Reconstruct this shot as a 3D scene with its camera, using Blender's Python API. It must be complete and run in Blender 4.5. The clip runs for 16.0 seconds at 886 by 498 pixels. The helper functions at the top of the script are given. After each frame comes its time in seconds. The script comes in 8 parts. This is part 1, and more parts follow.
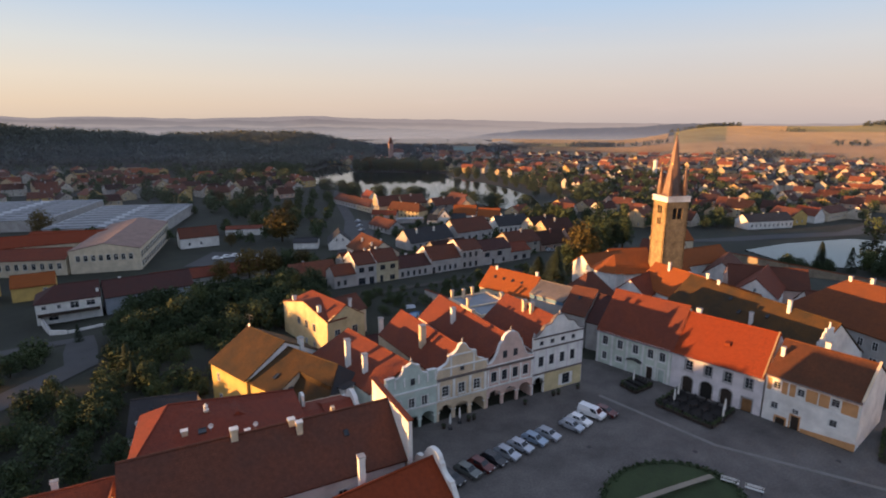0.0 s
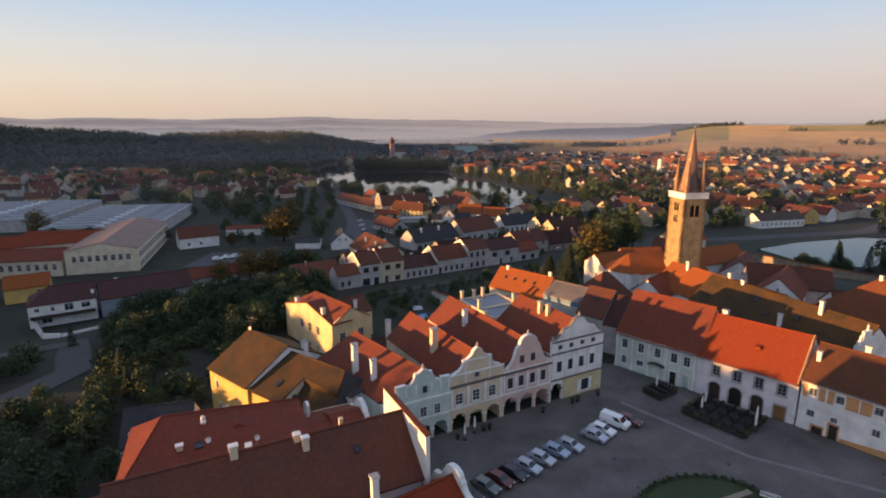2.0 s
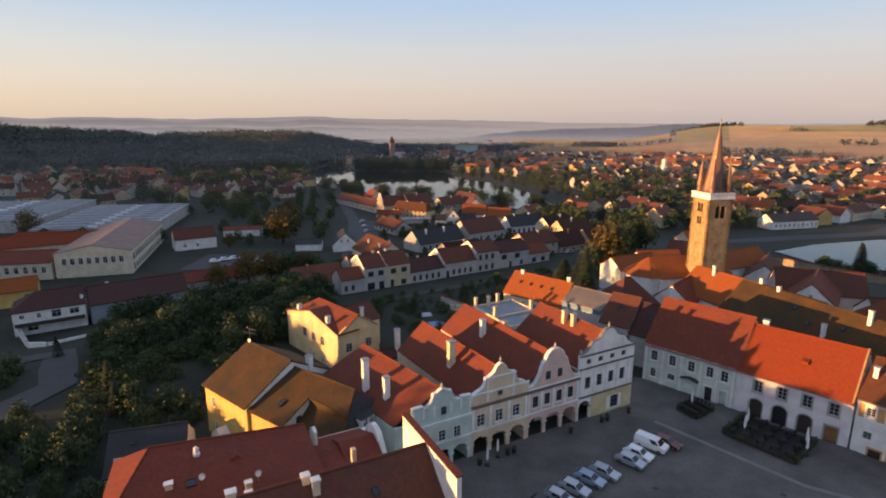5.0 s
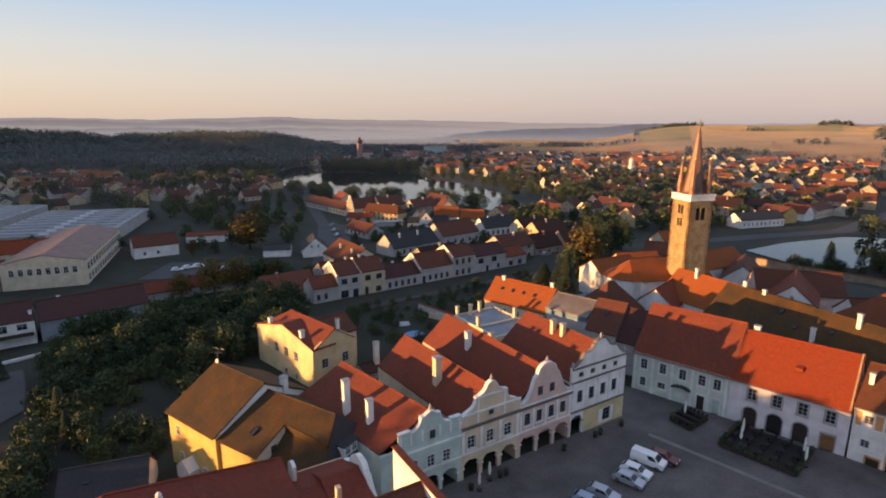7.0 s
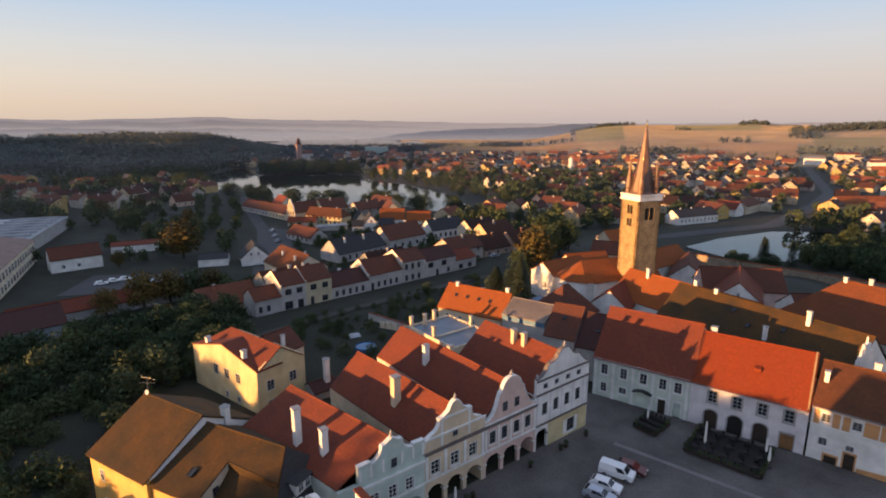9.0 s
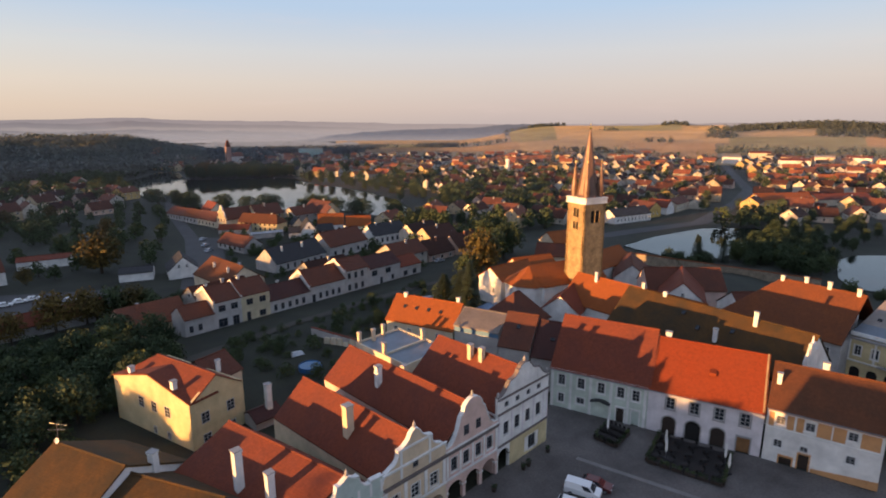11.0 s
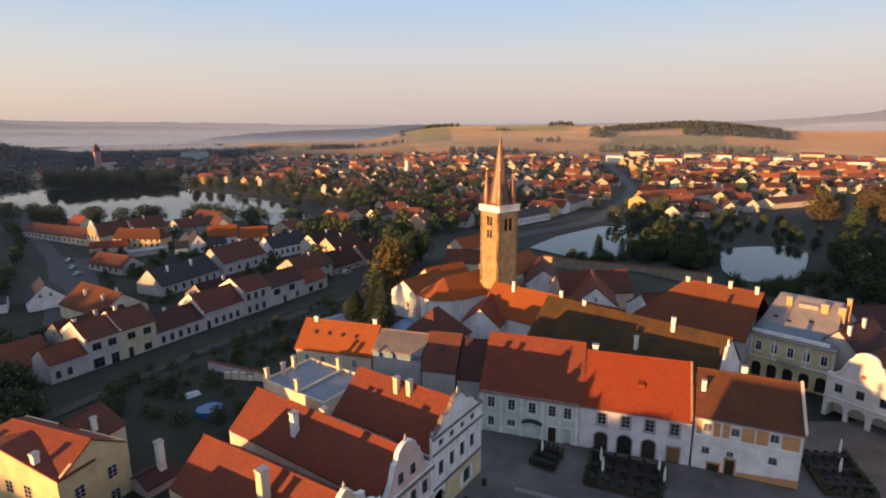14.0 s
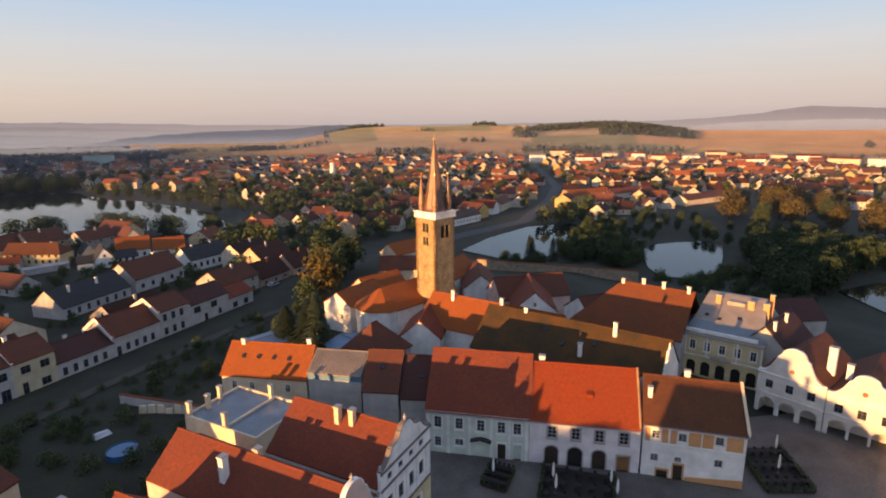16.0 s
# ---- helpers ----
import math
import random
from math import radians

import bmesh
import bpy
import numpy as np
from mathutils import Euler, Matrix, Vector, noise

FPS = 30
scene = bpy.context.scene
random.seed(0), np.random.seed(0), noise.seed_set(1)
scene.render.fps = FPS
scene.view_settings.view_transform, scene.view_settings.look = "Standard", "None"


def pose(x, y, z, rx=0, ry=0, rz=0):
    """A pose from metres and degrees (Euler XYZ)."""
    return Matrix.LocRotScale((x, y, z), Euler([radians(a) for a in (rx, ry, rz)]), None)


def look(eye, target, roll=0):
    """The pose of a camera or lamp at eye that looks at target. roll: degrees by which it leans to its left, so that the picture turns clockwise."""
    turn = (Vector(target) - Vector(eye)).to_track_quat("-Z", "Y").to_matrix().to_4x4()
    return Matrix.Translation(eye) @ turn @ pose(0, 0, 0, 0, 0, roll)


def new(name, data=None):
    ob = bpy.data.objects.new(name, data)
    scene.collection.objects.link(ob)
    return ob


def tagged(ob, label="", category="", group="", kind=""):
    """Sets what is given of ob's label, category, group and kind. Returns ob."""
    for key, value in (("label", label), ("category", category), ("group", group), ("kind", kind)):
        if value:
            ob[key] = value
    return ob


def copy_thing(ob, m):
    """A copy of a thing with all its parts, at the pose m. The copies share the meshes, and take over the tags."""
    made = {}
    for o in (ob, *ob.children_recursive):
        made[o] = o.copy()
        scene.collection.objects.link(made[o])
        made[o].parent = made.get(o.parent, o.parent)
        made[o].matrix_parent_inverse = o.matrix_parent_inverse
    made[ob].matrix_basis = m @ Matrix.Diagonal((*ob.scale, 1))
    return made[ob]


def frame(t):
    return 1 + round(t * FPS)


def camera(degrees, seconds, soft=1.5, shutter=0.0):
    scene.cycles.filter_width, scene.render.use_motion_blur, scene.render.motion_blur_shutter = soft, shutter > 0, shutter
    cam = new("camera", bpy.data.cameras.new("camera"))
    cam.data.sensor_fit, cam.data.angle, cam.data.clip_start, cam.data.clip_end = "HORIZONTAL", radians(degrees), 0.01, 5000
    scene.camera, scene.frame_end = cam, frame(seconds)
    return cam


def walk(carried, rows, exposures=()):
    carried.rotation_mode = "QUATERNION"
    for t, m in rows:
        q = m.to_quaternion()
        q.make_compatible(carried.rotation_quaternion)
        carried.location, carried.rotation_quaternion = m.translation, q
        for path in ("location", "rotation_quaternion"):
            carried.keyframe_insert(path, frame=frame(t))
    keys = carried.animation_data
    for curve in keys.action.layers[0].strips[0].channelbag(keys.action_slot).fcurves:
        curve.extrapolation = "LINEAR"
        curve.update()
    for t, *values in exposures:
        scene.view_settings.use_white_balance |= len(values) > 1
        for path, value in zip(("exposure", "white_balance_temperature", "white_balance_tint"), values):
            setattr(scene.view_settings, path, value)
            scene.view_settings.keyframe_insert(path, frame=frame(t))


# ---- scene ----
cam = camera(78.1, 16.0, 1.95)
PATH = [
    (0, look((0.00, 0.00, 51.58), (-0.00, 97.47, 29.23), 0.10)),
    (0.5, look((-0.48, 1.41, 51.39), (-0.51, 98.89, 29.06), 0.07)),
    (1, look((-1.07, 2.96, 51.14), (-1.07, 100.44, 28.82), 0.02)),
    (1.5, look((-1.58, 4.31, 50.59), (-1.69, 101.80, 28.32), -0.01)),
    (2, look((-2.12, 5.74, 49.87), (-2.24, 103.23, 27.63), -0.02)),
    (2.5, look((-2.65, 7.10, 49.41), (-2.56, 104.60, 27.19), -0.02)),
    (3, look((-3.22, 8.60, 49.27), (-2.93, 106.09, 27.02), 0.00)),
    (3.5, look((-3.68, 9.92, 49.03), (-3.47, 107.42, 26.83), 0.03)),
    (4, look((-4.26, 11.41, 48.75), (-4.10, 108.91, 26.52), 0.07)),
    (6.5, look((-7.11, 18.43, 48.87), (-6.06, 115.93, 26.67), 0.02)),
    (7, look((-7.69, 19.95, 48.96), (-1.72, 117.28, 26.79), -0.01)),
    (7.5, look((-8.04, 21.30, 49.03), (4.38, 118.03, 26.91), -0.04)),
    (8, look((-8.40, 22.84, 49.07), (7.29, 119.09, 26.97), -0.05)),
    (8.5, look((-8.70, 24.23, 49.06), (7.23, 120.44, 26.94), -0.08)),
    (9, look((-9.02, 25.67, 49.18), (7.23, 121.82, 27.01), -0.12)),
    (9.5, look((-9.35, 27.09, 49.36), (9.54, 122.75, 27.19), -0.14)),
    (10, look((-9.55, 28.63, 49.53), (14.10, 123.24, 27.41), -0.18)),
    (12.5, look((-10.29, 35.83, 50.54), (21.32, 128.09, 28.41), -0.24)),
    (13, look((-10.33, 37.26, 50.91), (26.65, 127.52, 28.85), -0.31)),
    (13.5, look((-10.26, 38.71, 51.22), (31.27, 126.96, 29.13), -0.33)),
    (14, look((-10.07, 40.17, 51.46), (34.14, 127.09, 29.33), -0.38)),
    (14.5, look((-9.93, 41.51, 51.71), (36.62, 127.19, 29.54), -0.40)),
    (15, look((-9.64, 43.00, 51.92), (39.65, 127.13, 29.73), -0.44)),
    (15.5, look((-9.43, 44.28, 52.06), (42.84, 126.61, 29.92), -0.50)),
    (16, look((-9.09, 45.72, 52.41), (46.38, 125.91, 30.19), -0.51)),
]
walk(cam, PATH, exposures=[(0.0, 1.41), (16.0, 1.41)])

# world and sun: a low morning sun from the west side of the town
SUN_AZ, SUN_EL = 195.5, 3.7          # degrees, counter-clockwise from +x; above the horizon
world = bpy.data.worlds.new("world")
scene.world = world
world.use_nodes = True
wn, wl = world.node_tree.nodes, world.node_tree.links
wn.clear()
sky = wn.new("ShaderNodeTexSky")
sky.sky_type = "NISHITA"
sky.sun_disc = False
sky.sun_elevation = radians(SUN_EL)
sky.sun_rotation = radians(90.0 - SUN_AZ)
sky.air_density, sky.dust_density, sky.ozone_density = 1.0, 1.5, 2.0
tcw = wn.new("ShaderNodeTexCoord")
sep = wn.new("ShaderNodeSeparateXYZ")
wl.new(tcw.outputs["Generated"], sep.inputs[0])
def sky_ramp(stops):
    r_ = wn.new("ShaderNodeValToRGB")
    e_ = r_.color_ramp.elements
    while len(e_) < len(stops):
        e_.new(0.5)
    for el, (p_, c_) in zip(e_, stops):
        el.position, el.color = p_, (*c_, 1)
    wl.new(sep.outputs["Z"], r_.inputs[0])
    return r_


HIGH = [(0.32, (0.53, 0.67, 0.95)), (0.55, (0.49, 0.59, 0.83)), (1.0, (0.42, 0.50, 0.71))]
warm = sky_ramp([(0.0, (0.84, 0.66, 0.50)), (0.03, (0.92, 0.73, 0.54)), (0.07, (0.92, 0.80, 0.66)), (0.12, (0.80, 0.80, 0.78)), (0.19, (0.55, 0.69, 0.88))] + HIGH)
cool = sky_ramp([(0.0, (0.62, 0.52, 0.50)), (0.03, (0.70, 0.58, 0.545)), (0.07, (0.73, 0.64, 0.61)), (0.12, (0.70, 0.69, 0.72)), (0.19, (0.52, 0.66, 0.86))] + HIGH)
side = wn.new("ShaderNodeVectorMath")    # 1 towards the sun, -1 away from it
side.operation = "DOT_PRODUCT"
side.inputs[1].default_value = (math.cos(radians(SUN_AZ)), math.sin(radians(SUN_AZ)), 0.0)
wl.new(tcw.outputs["Generated"], side.inputs[0])
span = wn.new("ShaderNodeMapRange")
span.inputs["From Min"].default_value, span.inputs["From Max"].default_value = -0.62, 0.62
wl.new(side.outputs["Value"], span.inputs["Value"])
grad = wn.new("ShaderNodeMix")
grad.data_type = "RGBA"
wl.new(span.outputs[0], grad.inputs[0])
wl.new(cool.outputs[0], grad.inputs[6])
wl.new(warm.outputs[0], grad.inputs[7])
veil = wn.new("ShaderNodeMix")          # thin morning haze over the clear sky
veil.data_type, veil.blend_type = "RGBA", "ADD"
veil.inputs[0].default_value = 1.0
skyk = wn.new("ShaderNodeMix")
skyk.data_type, skyk.blend_type = "RGBA", "MULTIPLY"
skyk.inputs[0].default_value = 1.0
skyk.inputs[7].default_value = (0.05, 0.04, 0.035, 1)
wl.new(sky.outputs[0], skyk.inputs[6])
wl.new(skyk.outputs[2], veil.inputs[6])
wl.new(grad.outputs[2], veil.inputs[7])
stretch = wn.new("ShaderNodeMapping")   # a few thin pink wisps of cloud
stretch.inputs["Scale"].default_value = (3.0, 3.0, 26.0)
wl.new(tcw.outputs["Generated"], stretch.inputs["Vector"])
wisp = wn.new("ShaderNodeTexNoise")
wisp.inputs["Scale"].default_value, wisp.inputs["Detail"].default_value, wisp.inputs["Roughness"].default_value = 1.3, 6.0, 0.62
wl.new(stretch.outputs[0], wisp.inputs["Vector"])
thin = wn.new("ShaderNodeMapRange")
thin.inputs["From Min"].default_value, thin.inputs["From Max"].default_value, thin.inputs["To Max"].default_value = 0.58, 0.8, 0.22
wl.new(wisp.outputs[0], thin.inputs["Value"])
cloud = wn.new("ShaderNodeMix")
cloud.data_type = "RGBA"
cloud.inputs[7].default_value = (1.0, 0.78, 0.72, 1)
wl.new(thin.outputs[0], cloud.inputs[0])
wl.new(veil.outputs[2], cloud.inputs[6])
bg = wn.new("ShaderNodeBackground")
bg.inputs["Strength"].default_value = 0.33
wout = wn.new("ShaderNodeOutputWorld")
wl.new(cloud.outputs[2], bg.inputs["Color"])
wl.new(bg.outputs[0], wout.inputs["Surface"])
sun_data = bpy.data.lights.new("sun", "SUN")
sun_data.energy, sun_data.angle, sun_data.color = 4.7, radians(0.6), (1.0, 0.50, 0.17)
sun_lamp = new("sun", sun_data)
sd = Vector((math.cos(radians(SUN_AZ)) * math.cos(radians(SUN_EL)), math.sin(radians(SUN_AZ)) * math.cos(radians(SUN_EL)), math.sin(radians(SUN_EL))))
sun_lamp.matrix_world = look(sd * 500, (0, 0, 0))


# ---- materials ----
MATS = {}


def nodes_of(name):
    m = bpy.data.materials.new(name)
    m.use_nodes = True
    nt = m.node_tree
    return m, nt.nodes, nt.links, nt.nodes["Principled BSDF"]


def ramp(n, stops):
    r = n.new("ShaderNodeValToRGB")
    e = r.color_ramp.elements
    while len(e) < len(stops):
        e.new(0.5)
    for el, (p, c) in zip(e, stops):
        el.position, el.color = p, (*c, 1)
    return r


def noise_tex(n, l, coord, scale, detail=4.0, rough=0.6):
    t = n.new("ShaderNodeTexNoise")
    t.inputs["Scale"].default_value, t.inputs["Detail"].default_value, t.inputs["Roughness"].default_value = scale, detail, rough
    l.new(coord, t.inputs["Vector"])
    return t


def mixc(n, l, kind, fac, a, b):
    m = n.new("ShaderNodeMix")
    m.data_type, m.blend_type = "RGBA", kind
    for sock, val in ((m.inputs[0], fac), (m.inputs[6], a), (m.inputs[7], b)):
        if hasattr(val, "links") or hasattr(val, "is_linked"):
            l.new(val, sock)
        elif isinstance(val, (int, float)):
            sock.default_value = val
        else:
            sock.default_value = (*val, 1)
    return m.outputs[2]


def scaled(c, k):
    return tuple(min(1.0, v * k) for v in c)


def surface(name, colour, rough=0.85, scale=1.5, vary=0.25, bump=0.15, stain=0.3, fine=12.0, per_object=0.0, metal=0.0, space="Object", relief=0.03):
    """Plaster, stone, earth or paint: two scales of noise over one colour."""
    if name in MATS:
        return MATS[name]
    m, n, l, p = nodes_of(name)
    tc = n.new("ShaderNodeTexCoord")
    co = tc.outputs[space]
    big = noise_tex(n, l, co, scale * 0.25, 5)
    small = noise_tex(n, l, co, fine, 3)
    r1 = ramp(n, [(0.3, scaled(colour, 1 - vary)), (0.7, scaled(colour, 1 + vary * 0.5))])
    l.new(big.outputs[0], r1.inputs[0])
    r2 = ramp(n, [(0.35, (1 - stain * 0.5,) * 3), (0.65, (1.0, 1.0, 1.0))])
    l.new(small.outputs[0], r2.inputs[0])
    col = mixc(n, l, "MULTIPLY", 1.0, r1.outputs[0], r2.outputs[0])
    if per_object:
        oi = n.new("ShaderNodeObjectInfo")
        r3 = ramp(n, [(0.0, (1 - per_object, 1 - per_object, 1 - per_object)), (0.5, (1.0, 0.97, 0.9)), (1.0, (1.0, 1 - per_object * 0.3, 1 - per_object * 0.7))])
        l.new(oi.outputs["Random"], r3.inputs[0])
        col = mixc(n, l, "MULTIPLY", 1.0, col, r3.outputs[0])
    l.new(col, p.inputs["Base Color"])
    p.inputs["Roughness"].default_value, p.inputs["Metallic"].default_value = rough, metal
    if bump:
        b = n.new("ShaderNodeBump")
        b.inputs["Strength"].default_value, b.inputs["Distance"].default_value = bump, relief
        l.new(small.outputs[0], b.inputs["Height"])
        l.new(b.outputs[0], p.inputs["Normal"])
    MATS[name] = m
    return m


def tiles(name, colour, second, row=0.3, width=0.19, mortar=0.6, per_object=0.0, rough=0.8):
    """Clay roof tiles in rows, with patches of age and lichen."""
    if name in MATS:
        return MATS[name]
    m, n, l, p = nodes_of(name)
    tc = n.new("ShaderNodeTexCoord")
    uv = tc.outputs["UV"]
    br = n.new("ShaderNodeTexBrick")
    br.offset = 0.5
    br.inputs["Scale"].default_value = 1.0
    br.inputs["Brick Width"].default_value, br.inputs["Row Height"].default_value = width, row
    br.inputs["Mortar Size"].default_value, br.inputs["Mortar Smooth"].default_value = 0.022, 0.4
    br.inputs["Color1"].default_value = (*scaled(colour, 0.88), 1)
    br.inputs["Color2"].default_value = (*scaled(colour, 1.1), 1)
    br.inputs["Mortar"].default_value = (*scaled(colour, mortar), 1)
    l.new(uv, br.inputs["Vector"])
    big = noise_tex(n, l, tc.outputs["Object"], 0.28, 6, 0.65)
    r1 = ramp(n, [(0.38, (0.0, 0.0, 0.0)), (0.68, (1.0, 1.0, 1.0))])
    l.new(big.outputs[0], r1.inputs[0])
    lich = noise_tex(n, l, tc.outputs["Object"], 2.2, 4, 0.7)
    r2 = ramp(n, [(0.3, (0.78, 0.78, 0.77)), (0.65, (1.1, 1.07, 1.02))])
    l.new(lich.outputs[0], r2.inputs[0])
    col = mixc(n, l, "MIX", r1.outputs[0], br.outputs[0], second)
    col = mixc(n, l, "MULTIPLY", 1.0, col, r2.outputs[0])
    fine = noise_tex(n, l, tc.outputs["Object"], 9.0, 2, 0.6)
    r4 = ramp(n, [(0.3, (0.9, 0.9, 0.9)), (0.7, (1.06, 1.06, 1.06))])
    l.new(fine.outputs[0], r4.inputs[0])
    col = mixc(n, l, "MULTIPLY", 1.0, col, r4.outputs[0])
    if per_object:
        oi = n.new("ShaderNodeObjectInfo")
        r3 = ramp(n, [(0.0, (0.22, 0.24, 0.28)), (0.5, (0.48, 0.45, 0.42)), (0.82, (0.9, 0.86, 0.82)), (1.0, (1.25, 1.15, 1.0))])
        l.new(oi.outputs["Random"], r3.inputs[0])
        col = mixc(n, l, "MULTIPLY", per_object, col, r3.outputs[0])
    l.new(col, p.inputs["Base Color"])
    p.inputs["Roughness"].default_value = rough
    p.inputs["Specular IOR Level"].default_value = 0.25
    b = n.new("ShaderNodeBump")
    b.inputs["Strength"].default_value, b.inputs["Distance"].default_value = 0.35, 0.04
    l.new(br.outputs["Fac"], b.inputs["Height"])
    b.invert = True
    l.new(b.outputs[0], p.inputs["Normal"])
    MATS[name] = m
    return m


def plain(name, colour, rough=0.5, metal=0.0):
    return surface(name, colour, rough, 2.0, 0.12, 0.0, 0.15, 6.0, 0.0, metal)


def glass(name="window glass", colour=(0.02, 0.024, 0.03)):
    if name in MATS:
        return MATS[name]
    m, n, l, p = nodes_of(name)
    tc = n.new("ShaderNodeTexCoord")
    w = noise_tex(n, l, tc.outputs["Object"], 1.7, 2)
    p.inputs["Base Color"].default_value = (*colour, 1)
    p.inputs["Roughness"].default_value, p.inputs["IOR"].default_value = 0.06, 1.5
    b = n.new("ShaderNodeBump")
    b.inputs["Strength"].default_value, b.inputs["Distance"].default_value = 0.05, 0.02
    l.new(w.outputs[0], b.inputs["Height"])
    l.new(b.outputs[0], p.inputs["Normal"])
    MATS[name] = m
    return m


def leaves(name, dark, light):
    if name in MATS:
        return MATS[name]
    m, n, l, p = nodes_of(name)
    g = n.new("ShaderNodeNewGeometry")
    oi = n.new("ShaderNodeObjectInfo")
    r = ramp(n, [(0.0, dark), (1.0, light)])
    l.new(g.outputs["Random Per Island"], r.inputs[0])
    r2 = ramp(n, [(0.0, (0.55, 0.6, 0.55)), (0.6, (1.0, 1.0, 1.0)), (1.0, (1.3, 1.15, 0.85))])
    l.new(oi.outputs["Random"], r2.inputs[0])
    l.new(mixc(n, l, "MULTIPLY", 1.0, r.outputs[0], r2.outputs[0]), p.inputs["Base Color"])
    p.inputs["Roughness"].default_value = 0.75
    p.inputs["Specular IOR Level"].default_value = 0.2
    MATS[name] = m
    return m


def water_material():
    m, n, l, p = nodes_of("pond water")
    tc = n.new("ShaderNodeTexCoord")
    w = noise_tex(n, l, tc.outputs["Object"], 0.5, 3)
    p.inputs["Base Color"].default_value = (0.012, 0.016, 0.014, 1)
    p.inputs["Roughness"].default_value, p.inputs["IOR"].default_value = 0.03, 1.33
    p.inputs["Specular IOR Level"].default_value = 0.5
    b = n.new("ShaderNodeBump")
    b.inputs["Strength"].default_value, b.inputs["Distance"].default_value = 0.04, 0.03
    l.new(w.outputs[0], b.inputs["Height"])
    l.new(b.outputs[0], p.inputs["Normal"])
    return m


T_RED = tiles("red clay tiles", (0.215, 0.037, 0.009), (0.18, 0.034, 0.010))
T_ORANGE = tiles("orange clay tiles", (0.28, 0.078, 0.016), (0.22, 0.062, 0.016))
T_AMBER = tiles("orange-brown clay tiles", (0.175, 0.054, 0.018), (0.125, 0.042, 0.018))
T_OLD = tiles("weathered red clay tiles", (0.185, 0.046, 0.022), (0.13, 0.036, 0.022))
T_BROWN = tiles("brown clay tiles", (0.129, 0.0443, 0.026), (0.0903, 0.037, 0.026))
T_RUST = tiles("rust-brown clay tiles", (0.125, 0.044, 0.018), (0.08, 0.033, 0.016))
T_MOSS = tiles("mossy old clay tiles", (0.088, 0.044, 0.012), (0.036, 0.026, 0.013))
T_MAROON = tiles("dark maroon clay tiles", (0.075, 0.03, 0.026), (0.055, 0.027, 0.026))
T_WINE = tiles("dark red clay tiles", (0.20, 0.042, 0.022), (0.14, 0.036, 0.022))
T_DARK = tiles("dark slate tiles", (0.045, 0.045, 0.05), (0.035, 0.035, 0.04))
T_TOWN = tiles("town roof tiles", (0.15, 0.054, 0.032), (0.1, 0.044, 0.032), per_object=1.0)
SHEET = surface("grey-brown sheet roof", (0.25, 0.215, 0.19), 0.5, 1.0, 0.3, 0.05, 0.3, 4.0, metal=0.0)
SHEET_L = surface("pale grey roofing sheet", (0.27, 0.28, 0.30), 0.5, 1.0, 0.35, 0.05, 0.35, 1.5)
SHEET_BLUE = surface("blue-grey sheet metal", (0.16, 0.19, 0.23), 0.45, 1.0, 0.3, 0.05, 0.3, 4.0)
P_WHITE = surface("white lime plaster", (0.78, 0.76, 0.72), stain=0.25)
P_CREAM = surface("cream plaster", (0.66, 0.56, 0.41), stain=0.3)
P_YELLOW = surface("yellow ochre plaster", (0.58, 0.39, 0.12), stain=0.4)
P_VILLA = surface("pale yellow plaster", (0.62, 0.51, 0.29), stain=0.4)
# white of the low houses, dimmed: their shade is put into the colour
P_ROW = surface("shade-dimmed white plaster", (0.47, 0.45, 0.43), stain=0.45)
# white of two gabled fronts, darkened to put their shade into the colour
P_SHADED = surface("white plaster with shade put in", (0.62, 0.60, 0.56), stain=0.35)
# cream with the same shade put into its colour
P_ROWC = surface("shade-dimmed cream plaster", (0.54, 0.47, 0.32), stain=0.45)
P_BEIGE = surface("beige plaster", (0.66, 0.52, 0.36), stain=0.25)
P_PINK = surface("pale pink plaster", (0.66, 0.47, 0.40), stain=0.25)
P_BLUE = surface("pale grey-green plaster", (0.50, 0.58, 0.52), stain=0.25)
P_MINT = surface("pale mint plaster", (0.58, 0.64, 0.55), stain=0.25)
P_LILAC = surface("white-lilac plaster", (0.70, 0.65, 0.66), stain=0.2)
P_ORANGE = surface("salmon orange plaster", (0.58, 0.30, 0.13), stain=0.25)
P_GREY = surface("grey plaster", (0.42, 0.40, 0.38), stain=0.3)
TOWN_WALLS = [surface("town plaster " + k, c, stain=0.3, per_object=0.2) for k, c in (("white", (0.58, 0.54, 0.48)), ("cream", (0.54, 0.44, 0.3)), ("yellow", (0.55, 0.4, 0.17)), ("grey", (0.42, 0.4, 0.37)), ("pink", (0.6, 0.44, 0.36)))]
TRIM_W = surface("white painted trim", (0.74, 0.73, 0.70), 0.7, stain=0.2)
TRIM_G = surface("grey stone trim", (0.36, 0.34, 0.33), 0.8, stain=0.3)
TRIM_BROWN = surface("dark cornice moulding", (0.16, 0.13, 0.12), 0.8, stain=0.3)
STONE = surface("tower stone", (0.37, 0.255, 0.13), 0.9, 2.0, 0.45, 0.6, 0.6, 2.2)
STONE_D = surface("stone quoin", (0.35, 0.25, 0.14), 0.9, 2.0, 0.3, 0.4, 0.4, 3.0)
BRICK = surface("red brick", (0.32, 0.12, 0.07), 0.9, 2.0, 0.3, 0.4, 0.5, 5.0)
WOOD_D = surface("dark brown wood", (0.042, 0.027, 0.019), 0.7, 3.0, 0.3, 0.2, 0.4, 9.0)
DECK = surface("near-black boards", (0.014, 0.011, 0.01), 0.8, 3.0, 0.3, 0.2, 0.4, 9.0)
